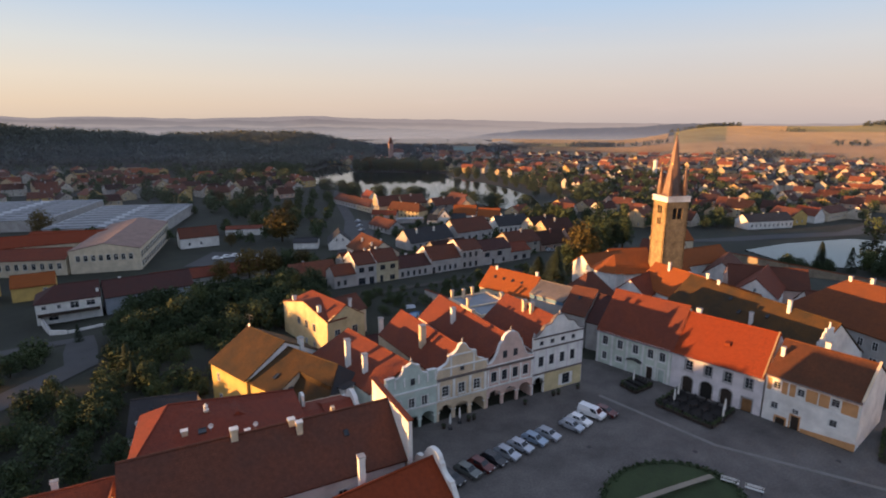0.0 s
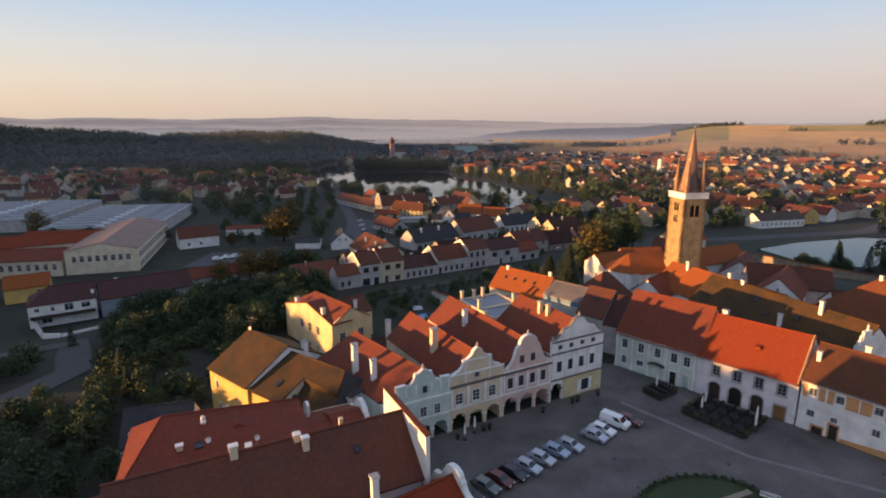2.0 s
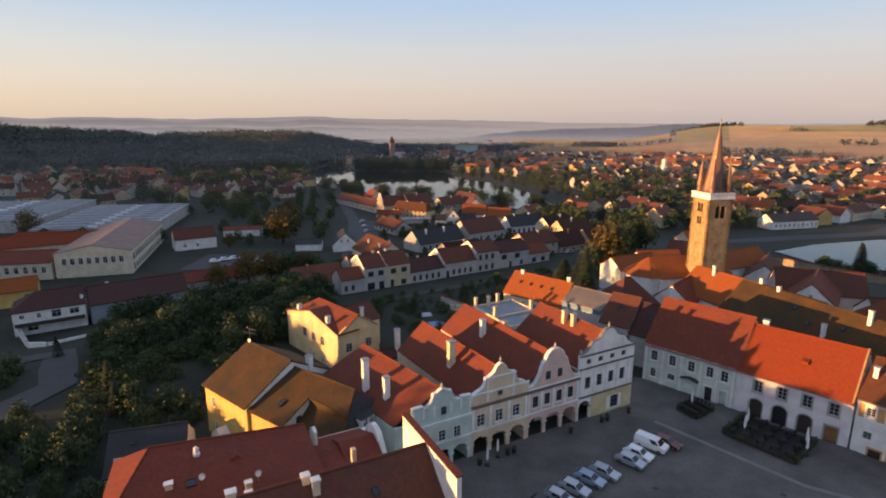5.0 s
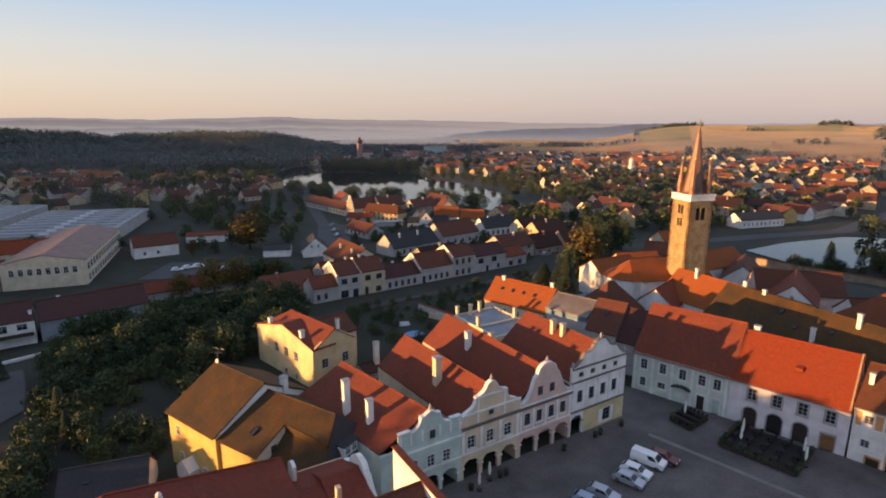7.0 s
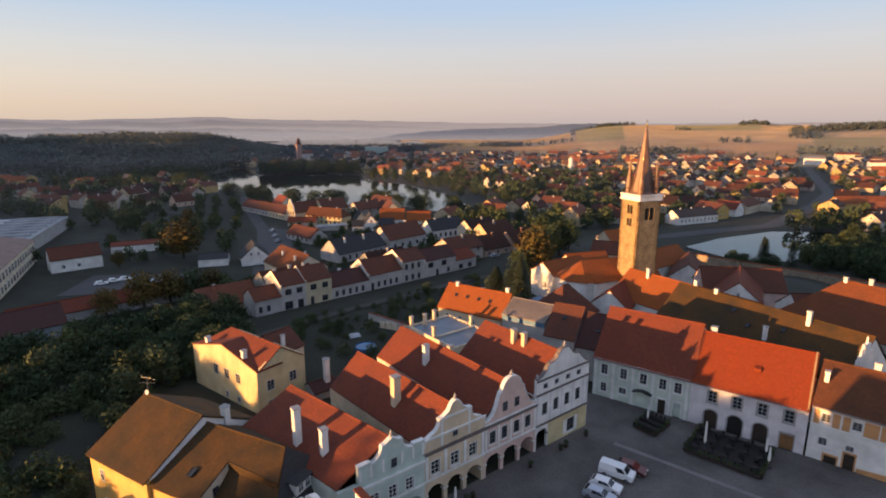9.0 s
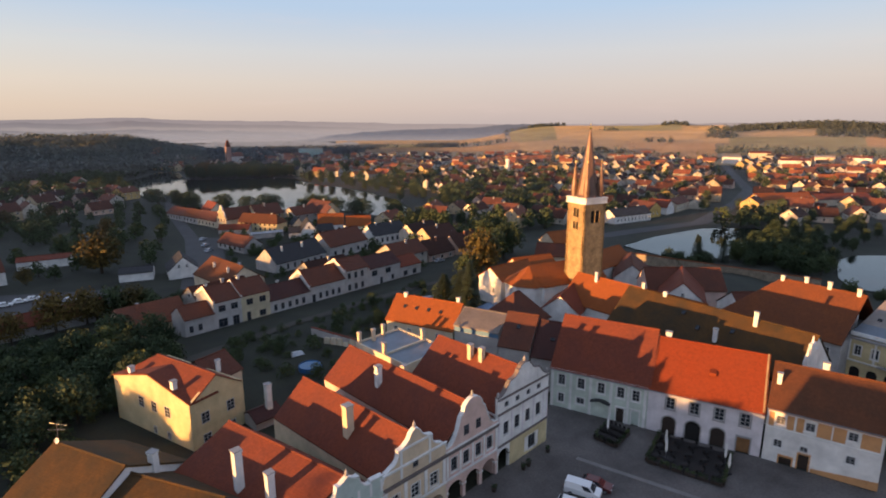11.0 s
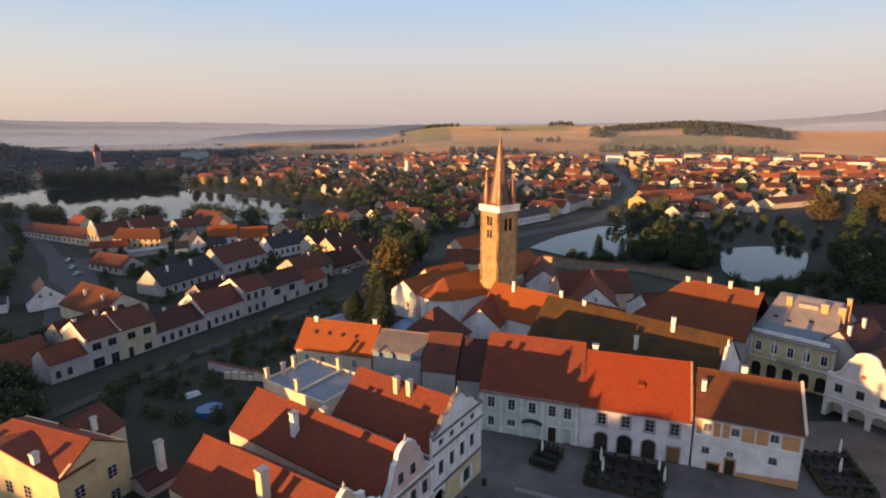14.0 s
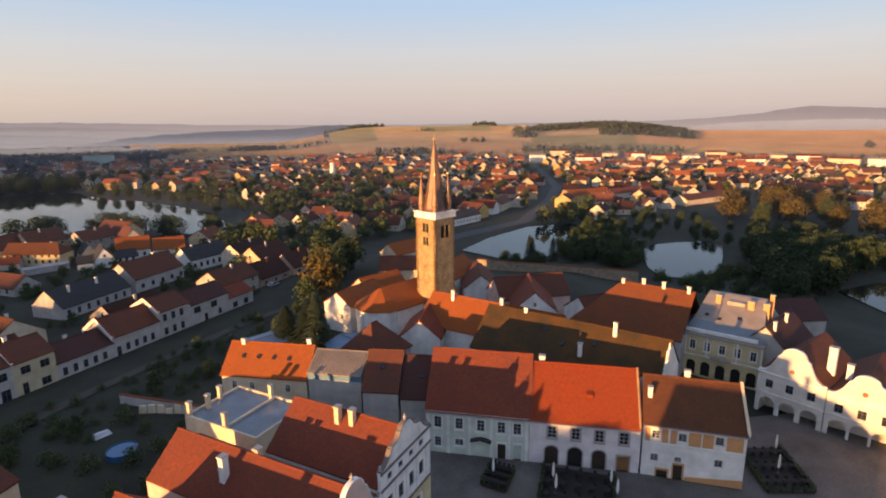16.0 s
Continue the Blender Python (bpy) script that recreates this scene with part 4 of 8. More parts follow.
h3 = arcade_house("pale pink townhouse with a bell-shaped gable and arcade", -23.0, -12.5, 8.4, bell, 14.2, 13.3, 28.5, P_PINK,
                  [(-21.4, 5.9, 1.2, 2.0), (-19.05, 5.9, 1.2, 2.0), (-16.6, 5.9, 1.2, 2.0), (-14.2, 5.9, 1.2, 2.0)], [(-19.1, 10.0, 0.9, 1.4), (-16.7, 10.0, 0.9, 1.4)], [-21.2, -17.75, -14.3], [4.1, 8.2], TRIM_W, T_OLD, eave=8.9, arch_top=3.2, arch_w=2.9, frame_m=FRAME_D)
h4 = arcade_house("tall white corner townhouse with dark cornices and curved gable", -12.5, 0.0, 11.6, volute, 15.6, 14.7, 18.5, P_WHITE,
                  [(-10.5, 6.6, 1.2, 2.1), (-7.9, 6.6, 1.2, 2.1), (-5.25, 6.6, 1.2, 2.1), (-2.6, 6.6, 1.2, 2.1), (-10.5, 10.4, 1.0, 0.9), (-7.9, 10.4, 1.0, 0.9), (-5.25, 10.4, 1.0, 0.9), (-2.6, 10.4, 1.0, 0.9)], [], [-11.0], [9.3, 11.6], TRIM_BROWN, T_OLD, eave=9.6, arch_top=3.4, arch_w=2.5,
                  extra_holes=[(-4.0, 1.7, 1.9, 2.3)], surround=P_WHITE, frame_m=FRAME_D)
part("plinth_storey", pierced(9.4, 4.0, [(3.6, 7.2, 0.5, 3.0, 0.0)], 0.06), P_VILLA, h4, "pale yellow ground floor facing", at=pose(2.95, -0.063, 0))
band(h4, 12.5, 4.15, material=TRIM_BROWN)
# chimneys of the row
chimney(h1, -2.7, 10.8, 8, 14.2, 0.9, 0.9)
chimney(h1, -1.2, 6.2, 8, 12.9, 0.85, 0.8)
chimney(h2, 1.9, 9.4, 9, 14.8, 1.1, 1.0, P_BEIGE)
chimney(h3, 2.5, 17.1, 9, 14.1, 0.9, 0.8)
chimney(h3, 5.8, 14.8, 12, 13.9, 0.8, 0.8, P_BEIGE)
chimney(h4, 5.0, 9.9, 12, 15.9, 0.8, 0.7, P_BEIGE)
chimney(h4, 5.2, 7.7, 12, 15.9, 0.8, 0.7, P_BEIGE)
for hh, ww in ((h2, 10.4), (h3, 10.5)):
    part("dark_cornice", Shape().box(-0.02, ww + 0.02, -0.3, -0.27, 7.75, 8.05).box(-0.06, ww + 0.06, -0.38, -0.12, 8.05, 8.2), TRIM_BROWN, hh)
for x in (0.35, 3.45, 6.8, 10.05):
    part("pilaster", Shape().box(x - 0.25, x + 0.25, -0.1, -0.003, 4.2, 7.7), P_WHITE, h2)
for x in (0.3, 2.75, 5.2, 7.6, 10.2):
    part("pilaster", Shape().box(x - 0.18, x + 0.18, -0.08, -0.003, 4.3, 8.0), P_WHITE, h3)

part("upper_cornice", Shape().box(2.6, 7.8, -0.16, -0.004, 11.95, 12.2), TRIM_W, h2)
for hh, xs, za, zb in ((h1, (0.25, 1.75, 3.45, 6.15, 7.85, 9.35), 8.3, 9.9), (h2, (2.85, 7.55), 8.3, 11.9), (h4, (2.9, 9.6), 11.8, 13.4)):
    for x in xs:
        part("pilaster", Shape().box(x - 0.17, x + 0.17, -0.07, -0.003, za, zb), TRIM_W, hh)
for x in (0.3, 3.3, 5.95, 8.6, 11.2, 12.2):
    part("pilaster", Shape().box(x - 0.14, x + 0.14, -0.07, -0.003, 4.4, 9.1), P_LILAC, h4)

# ---- the row across the head of the square ----
UR, QR = -46.0, Vector((34.2, 113.7, 0))
DR = Vector((math.cos(radians(UR)), math.sin(radians(UR)), 0))


FRAME_W = surface("grey-white window frame", (0.5, 0.5, 0.5), 0.6)


def long_house(label, at, w, d, eave, ridge_d, ridge, material, wins, holes, roof, trim, surround=None, name="townhouse"):
    """A house with its eaves to the square; the ridge lies ridge_d behind the front."""
    ob = thing(name, label, "house", at, "houses at the head of the square")
    cut = [(x - ww / 2, x + ww / 2, z - wh / 2, z + wh / 2, 0.0) for x, z, ww, wh in wins] + [(x - ww / 2, x + ww / 2, 0.0, top, rise) for x, ww, top, rise, _ in holes]
    part("wall", pierced(w, eave - 0.1, cut), material, ob)
    for x, z, ww, wh in wins:
        window(ob, x, 0.22, z - wh / 2, ww, wh, FRAME_W, surround=surround, sw=0.2, rows=3)
    for x, ww, top, rise, dm in holes:
        dr = part("door", Shape().box(-ww / 2, ww / 2, 0, 0.1, 0, top), dm, ob, at=pose(x, 0.3, 0))
        part("door_panel", Shape().box(-ww / 2 + 0.15, -0.06, -0.04, 0, 0.3, top - 0.9).box(0.06, ww / 2 - 0.15, -0.04, 0, 0.3, top - 0.9), dm, dr)
        f = Shape()
        if rise:
            pts = arch_pts(x - ww / 2, x + ww / 2, top - rise, rise)
            big = arch_pts(x - ww / 2 - 0.2, x + ww / 2 + 0.2, top - rise, rise + 0.2)
            for a, b, c, e in zip(pts, pts[1:], big[1:], big):
                f.prism_y([a, b, c, e], -0.1, -0.003)
        else:
            f.box(x - ww / 2 - 0.2, x + ww / 2 + 0.2, -0.12, -0.003, top, top + 0.3)
        for q in (-1, 1):
            xx = x + q * (ww / 2 + 0.1)
            f.box(xx - 0.1, xx + 0.1, -0.1, -0.003, 0, top - rise)
        part("door_surround", f, trim, ob)
    side = [(0.45, -0.5), (d - 0.45, -0.5), (d - 0.45, eave - 0.3), (ridge_d, ridge - 0.2), (0.45, eave - 0.2)]
    part("wall", Shape().box(0, w, d - 0.45, d, -0.5, eave - 0.1), material, ob)
    for x0, x1 in ((0.003, 0.4), (w - 0.4, w - 0.003)):
        part("wall", Shape().prism_x(side, x0, x1), material, ob)
    o = 0.5
    sl = (ridge - eave) / ridge_d
    rs = Shape()
    e2 = eave + 0.2
    for pts in ([(-0.1, -o, eave - o * sl), (w + 0.1, -o, eave - o * sl), (w + 0.1, ridge_d, ridge), (-0.1, ridge_d, ridge)], [(w + 0.1, d + 0.3, e2 - 0.2), (-0.1, d + 0.3, e2 - 0.2), (-0.1, ridge_d, ridge), (w + 0.1, ridge_d, ridge)]):
        rs.loft([(a, b, c - 0.22) for a, b, c in pts], pts)
    part("roof", rs, roof, ob)
    ridge_cap(ob, (-0.1, ridge_d, ridge), (w + 0.1, ridge_d, ridge), roof)
    part("eaves_cornice", Shape().box(-0.02, w + 0.02, -0.25, -0.003, eave - 0.75, eave - 0.55).box(-0.04, w + 0.04, -0.38, -0.003, eave - 0.55, eave - 0.36), trim, ob)
    gutter(ob, -0.1, w + 0.1, -o - 0.08, eave - o * sl - 0.1)
    return ob


def at_head(s, dz=0.0):
    p = QR + DR * s
    return pose(p.x, p.y, dz, 0, 0, UR)


hA = long_house("pale mint townhouse with white pilasters under a red roof", at_head(0.0), 16.7, 15.0, 7.9, 7.1, 15.2, P_MINT,
                [(2.0, 5.4, 1.25, 1.95), (5.5, 5.4, 1.25, 1.95), (9.0, 5.4, 1.25, 1.95), (12.3, 5.4, 1.25, 1.95), (14.8, 5.4, 1.25, 1.95), (2.0, 1.9, 1.1, 1.7), (5.5, 2.1, 1.4, 1.2)],
                [(12.4, 1.3, 2.6, 0.0, WOOD_D), (14.9, 1.2, 2.7, 0.0, P_BLUE)], T_OLD, TRIM_W, TRIM_W)
for x in (0.35, 3.7, 7.2, 10.7, 13.6, 16.3):
    part("pilaster", Shape().box(x - 0.22, x + 0.22, -0.08, -0.003, 0.3, 7.1).box(x - 0.3, x + 0.3, -0.12, -0.003, 0.0, 0.4).box(x - 0.3, x + 0.3, -0.13, -0.003, 6.7, 7.1), TRIM_W, hA)
part("awning", Shape().prism_y([(7.4, 3.0), (8.2, 3.35), (9.1, 3.5), (10.0, 3.35), (10.8, 3.0), (10.6, 3.0), (9.1, 3.38), (7.6, 3.0)], -1.1, -0.003), METAL_D, hA, "small dark arched canopy")
# the second doorway is filled near-black, shade put into its colour
hB = long_house("white-lilac townhouse with arched doorways and red roof", at_head(16.75), 16.6, 15.0, 7.9, 6.6, 14.2, P_LILAC,
                [(3.45, 5.5, 1.35, 2.0), (7.05, 5.5, 1.35, 2.0), (10.6, 5.5, 1.35, 2.0), (14.2, 5.5, 1.35, 2.0)],
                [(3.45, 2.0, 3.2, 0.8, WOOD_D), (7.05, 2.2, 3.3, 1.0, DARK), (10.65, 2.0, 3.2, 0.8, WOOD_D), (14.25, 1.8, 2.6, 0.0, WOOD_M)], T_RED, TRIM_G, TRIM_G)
UC = -50.8
hC = long_house("white townhouse with salmon panels and plinth, brown roof", pose(57.55, 89.5, 0, 0, 0, UC), 14.0, 15.0, 9.0, 6.8, 13.4, P_WHITE,
                [(1.8, 6.9, 1.15, 1.3), (5.5, 6.9, 1.15, 1.3), (10.5, 7.1, 1.15, 1.3), (1.8, 3.1, 1.1, 1.2), (5.1, 3.2, 1.0, 0.9), (10.6, 3.5, 1.1, 1.2)],
                [(3.0, 1.6, 1.2, 0.0, WOOD_D), (5.2, 1.3, 2.4, 0.0, WOOD_D)], T_RUST, P_ORANGE, TRIM_W)
for x0, x1 in ((0.3, 1.0), (2.6, 3.5), (3.8, 4.7), (6.3, 8.0), (8.2, 9.7), (11.4, 13.6)):
    part("panel", Shape().box(x0, x1, -0.05, -0.003, 5.8, 8.0), P_ORANGE, hC)
part("string_course", Shape().box(0, 14.0, -0.1, -0.003, 5.35, 5.6), TRIM_W, hC)
part("plinth", Shape().loft([(6.2, -0.12, 0.0), (14.02, -0.12, 0.0), (14.02, -0.003, 0.0), (6.2, -0.003, 0.0)], [(6.2, -0.12, 0.6), (14.02, -0.12, 1.3), (14.02, -0.003, 1.3), (6.2, -0.003, 0.6)]), P_ORANGE, hC)
part("firewall", Shape().prism_x([(-0.3, 8.6), (6.8, 13.3), (6.8, 13.75), (-0.3, 9.05)], 13.95, 14.25), P_WHITE, hC)
part("coping", Shape().prism_x([(-0.4, 9.0), (6.8, 13.75), (6.8, 13.83), (-0.4, 9.08)], 13.9, 14.3), P_BEIGE, hC)
chimney(hC, 0.9, 3.6, 9, 12.9, 0.6, 0.6)
chimney(hC, 6.5, 7.3, 12, 14.6, 0.8, 0.6)
chimney(hB, 1.5, 7.6, 12, 15.0, 0.9, 0.7)
part("dormer_vent", Shape().prism_x([(-0.5, 0), (0.5, 0.75), (-0.5, 0.5)], -0.5, 0.5), T_RED, hB, at=pose(9.0, 3.0, 10.6))
for x, up, mat in ((0.2, 0.16, T_OLD), (16.4, 0.26, STONE_D)):
    part("firewall", Shape().prism_x([(-0.3, 7.6), (6.6, 14.2), (6.6, 14.2 + up), (-0.3, 7.6 + up)], x - 0.12, x + 0.12), mat, hB)

# ---- houses behind the head row ----
def ridge_house(label, p0, p1, w, eave, ridge, wall, roof, z=0.0, **kw):
    """A house given by the ends of its ridge."""
    d = Vector((p1[0] - p0[0], p1[1] - p0[1]))
    ang = math.degrees(math.atan2(d.y, d.x))
    n = Vector((d.y, -d.x)).normalized() * (w / 2)
    return simple_house(label, p0[0] + n.x, p0[1] + n.y, ang, d.length, w, eave - z, ridge - eave, "x", wall, roof, z=z, **kw)


hD = ridge_house("long house under a brown mossy roof", (61.7, 130.8), (74.5, 96.5), 15.0, 8.7, 15.3, P_WHITE, T_MOSS, name="townhouse", chims=[(27.0, 6.5, 1.7), (8.6, 7.4, 0.8), (22.0, 2.4, -2.0)])
DL = math.hypot(12.8, 34.3)
steps = Shape().prism_x([(-0.3, 7.5), (-0.3, 10.0), (0.9, 10.0), (0.9, 11.6), (2.0, 11.6), (2.0, 13.2), (3.0, 13.2), (3.0, 15.0), (5.0, 15.0), (5.0, 13.6), (6.4, 13.6), (6.4, 7.5)][::-1], DL + 0.16, DL + 0.6)
part("stepped_gable", steps, P_WHITE, hD, "white stepped gable with pinnacles")
for y, zt in ((0.2, 10.0), (1.4, 11.6), (2.5, 13.2), (4.0, 15.0)):
    part("pinnacle", Shape().taper(DL + 0.38, y, zt, zt + 0.6, 0.16, 0.16, 0.12, 0.12).lathe([(0.05, zt + 0.6), (0.2, zt + 0.8), (0.05, zt + 1.2)], DL + 0.38, y, 8), P_WHITE, hD)
for x, y in ((14.0, 5.0), (18.0, 3.2), (24.0, 4.2)):
    skylight(hD, x, y, 8.7 + 6.6 * y / 7.5 + 0.12, 41, 0, 0.7, 0.9)
hK = ridge_house("house with a bright orange roof and white chimneys", (60.5, 150.5), (73.0, 120.0), 13.0, 8.0, 13.4, P_WHITE, T_ORANGE, name="townhouse", chims=[(6.2, 5.5, 1.5), (18.6, 6.0, 1.5)])
hE = ridge_house("white house with an orange-red tiled roof", (13.6, 150.0), (25.6, 138.4), 9.5, 7.9, 12.2, P_CREAM, T_ORANGE, name="townhouse", chims=[(15.5, 5, 1.2), (2.5, 4.5, 0.7)],
                 wins=[("f", 2.5, 4.8, 1.0, 1.6), ("f", 6.0, 4.8, 1.0, 1.6), ("f", 9.5, 4.8, 1.0, 1.6), ("f", 13.0, 4.8, 1.0, 1.6)])
ROOF_G = surface("grey-brown ribbed roofing", (0.22, 0.185, 0.16), 0.7, 1.0, 0.3, 0.2, 0.4, 4.0)
hG = ridge_house("house with a flat-pitched grey-brown roof and a blue eaves board", (26.0, 138.0), (33.0, 131.0), 10.0, 9.4, 11.6, P_GREY, ROOF_G, name="townhouse")
for k in range(17):
    part("roof_rib", Shape().prism_x([(-0.38, 9.46), (4.95, 11.62), (4.95, 11.7), (-0.38, 9.54)], 0.2 + 0.58 * k, 0.27 + 0.58 * k), ROOF_G, hG)
part("eaves_board", Shape().box(0, 9.9, -0.1, -0.004, 8.0, 9.0), surface("weathered blue sheet", (0.09, 0.2, 0.33), 0.6), hG, "weathered blue sheet eaves board")
hH = ridge_house("low house with a dark red roof", (32.5, 129.5), (37.2, 125.4), 12.0, 8.0, 12.8, P_GREY, T_BROWN, name="townhouse")
hH2 = ridge_house("low house with a nearly black tiled roof", (37.4, 125.2), (43.0, 120.5), 12.0, 7.0, 12.0, P_GREY, T_MAROON, name="townhouse", chims=[(5.6, 5, 0.9)])
skylight(hH2, 3.4, 2.6, 9.3, 40, 0, 0.8, 0.6)
skylight(hH, 3.0, 3.0, 10.55, 38, 0, 0.7, 0.9)

# ---- tower of the church ----
def church_tower():
    ob = thing("church_tower", "square ochre stone tower with a white gallery and dark spires", "church tower", pose(66.5, 158.4, -1.1, 0, 0, 12.0))
    a = 3.43
    for q, (dx, dy) in enumerate(((0, -1), (1, 0), (0, 1), (-1, 0))):
        holes = []
        storeys = ((25.2, 0.95), (28.6, 1.05)) if q in (1, 3) else ((27.6, 1.5),)
        for zc, r in storeys:
            holes += [(a - r, a - 0.08, zc - 1.1 * r, zc + 1.1 * r, 0.45), (a + 0.08, a + r, zc - 1.1 * r, zc + 1.1 * r, 0.45)]
        wl = pierced(2 * a, 31.0, holes, 0.8)
        rot = 90.0 * q
        part("wall", wl, STONE, ob, at=pose(0, 0, 0, 0, 0, rot) @ pose(-a, -a, 0))
        for zc, r in storeys:
            # near-black sheet behind the opening stands in for the shade inside
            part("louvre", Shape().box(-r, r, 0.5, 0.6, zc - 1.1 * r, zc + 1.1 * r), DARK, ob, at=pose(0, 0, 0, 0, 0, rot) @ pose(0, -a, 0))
            part("colonnette", Shape().tube((0, -0.0, zc - 1.0), (0, 0.0, zc + 0.9), 0.1, 0.1, 8), STONE_D, ob, at=pose(0, 0, 0, 0, 0, rot) @ pose(0, -a + 0.2, 0))
    for z in (12.0, 22.6):
        part("string_course", Shape().box(-a - 0.1, a + 0.1, -a - 0.1, a + 0.1, z, z + 0.25), STONE_D, ob)
    part("gallery", Shape().box(-a - 0.25, a + 0.25, -a - 0.25, a + 0.25, 31.2, 32.3).box(-a - 0.4, a + 0.4, -a - 0.4, a + 0.4, 32.3, 32.6).box(-a - 0.36, a + 0.36, -a - 0.36, a + 0.36, 31.0, 31.25), P_WHITE, ob, "whitewashed gallery band")
    part("spire", Shape().lathe([(3.3, 32.6), (3.0, 33.2), (2.0, 38.0), (1.1, 43.6), (0.38, 48.4), (0.1, 49.8)], k=8), COPPER, ob, "tall dark octagonal spire")
    part("spire_ball", Shape().lathe([(0.05, 49.6), (0.22, 49.9), (0.27, 50.1), (0.22, 50.3), (0.05, 50.6)], k=10), GILT, ob)
    part("cross", Shape().box(-0.04, 0.04, -0.04, 0.04, 50.5, 51.5).box(-0.26, 0.26, -0.03, 0.03, 51.0, 51.08), GILT, ob)
    for sx in (-1, 1):
        for sy in (-1, 1):
            t = part("turret", Shape().lathe([(0.8, 32.5), (0.8, 34.0), (0.95, 34.2), (0.6, 36.8), (0.09, 41.4)], k=8), COPPER, ob, at=pose(sx * (a - 1.1), sy * (a - 1.1), 0))
            part("turret_ball", Shape().lathe([(0.03, 41.2), (0.13, 41.5), (0.13, 41.7), (0.03, 42.1)], k=8), GILT, t)
    return ob


church_tower()
for k in range(4):
    skylight(hE, 3.4 + 3.0 * k, 2.2 + 0.05, 7.9 + 2.25 * 4.3 / 4.75 + 0.12, 42, 0, 0.6, 0.8)

# ---- houses of the foreground ----
def firewall(parent, x, d, eave, ridge, rd=None, thick=0.45, up=0.55, material=None):
    """A parapet wall that stands above the roof along a gable."""
    rd = d / 2 if rd is None else rd
    s = Shape().prism_x([(-0.3, eave - 0.6), (-0.3, eave + up - 0.2), (rd, ridge + up), (d + 0.3, eave + up - 0.2), (d + 0.3, eave - 0.6), (rd, ridge - 0.5)], x - thick / 2, x + thick / 2)
    w = part("firewall", s, material or P_WHITE, parent)
    c = Shape().prism_x([(-0.4, eave + up - 0.25), (rd, ridge + up), (rd, ridge + up + 0.1), (-0.4, eave + up - 0.12)], x - thick / 2 - 0.08, x + thick / 2 + 0.08)
    c.prism_x([(rd, ridge + up), (d + 0.4, eave + up - 0.25), (d + 0.4, eave + up - 0.12), (rd, ridge + up + 0.1)], x - thick / 2 - 0.08, x + thick / 2 + 0.08)
    part("coping", c, T_OLD, w)


F1L = 29.7
f1 = ridge_house("large house with a brown tiled roof and white attic wall", (-33.53, 49.79), (-7.1, 63.4), 11.6, 12.8, 17.5, P_WHITE, T_BROWN, name="townhouse", base=-0.5,
                 wins=[("f", 5.1 + 4.2 * i, 9.2, 1.1, 1.7) for i in range(6)] + [("f", 5.1 + 4.2 * i, 5.2, 1.1, 1.7) for i in range(6)])
part("attic_wall", pierced(12.4, 17.7, [(1.4 + 3.2 * i, 2.5 + 3.2 * i, z, z + 1.8, 0.0) for i in range(4) for z in (5.0, 9.5)], 0.5), P_WHITE, f1, "tall white attic wall", at=pose(F1L + 0.65, -0.7, 0, 0, 0, 90))
part("attic_coping", Shape().box(-0.1, 12.5, -0.12, 0.62, 17.7, 17.85), T_OLD, f1, at=pose(F1L + 0.65, -0.7, 0, 0, 0, 90))
for x, y, a, b, top in ((11.4, 5.5, 0.75, 0.6, 18.5), (12.9, 6.1, 0.5, 0.5, 17.5), (17.7, 5.6, 0.65, 0.6, 18.0), (18.4, 4.7, 0.65, 0.6, 17.9)):
    chimney(f1, x, y, 14.0, top, a, b, P_CREAM, P_WHITE)
part("downpipe", Shape().tube((F1L, -0.1, 0), (F1L, -0.1, 12.4), 0.08, 0.08, 8), METAL, f1)
skylight(f1, 23.6, 3.2, 15.4, 38, 0, 0.6, 0.8)

f2 = thing("townhouse", "house with a broad weathered red roof and white chimneys", "house", pose(-37.0, 48.0, 0, 0, 0, 27.25))
part("wall", Shape().box(4.4, 25.2, 6.4, 19.4, -0.5, 10.6), P_WHITE, f2)
part("gable_wall", Shape().prism_x([(6.4, 10.55), (19.4, 10.55), (18.2, 11.9), (6.4, 11.2)], 24.8, 25.2), P_WHITE, f2)
rs = Shape()
for pts in ([(3.2, 6.0, 11.2), (25.6, 6.0, 11.2), (25.6, 18.2, 12.3), (8.6, 18.2, 14.0)], [(25.6, 20.0, 11.0), (5.0, 20.0, 12.4), (8.6, 18.2, 14.0), (25.6, 18.2, 12.3)], [(5.0, 20.0, 12.4), (3.2, 6.0, 11.2), (8.6, 18.2, 14.0)]):
    rs.loft([(x, y, z - 0.22) for x, y, z in pts], pts)
part("roof", rs, T_WINE, f2)
ridge_cap(f2, (8.6, 18.2, 14.0), (25.6, 18.2, 12.3), T_WINE)
ridge_cap(f2, (3.2, 6.0, 11.2), (8.6, 18.2, 14.0), T_WINE)
for x, y, top, a in ((10.3, 12.0, 13.0, 0.7), (13.2, 15.6, 13.4, 0.5), (17.6, 8.5, 13.0, 0.6)):
    chimney(f2, x, y, 11.0, top, a, a * 0.8, P_CREAM, P_WHITE)
part("chimney_ball", Shape().lathe([(0.05, 13.4), (0.28, 13.7), (0.3, 14.0), (0.05, 14.3)], k=10), P_WHITE, f2, at=pose(13.2, 15.6, 0))
skylight(f2, 12.4, 11.4, 12.25, 8, 0, 1.0, 1.1)
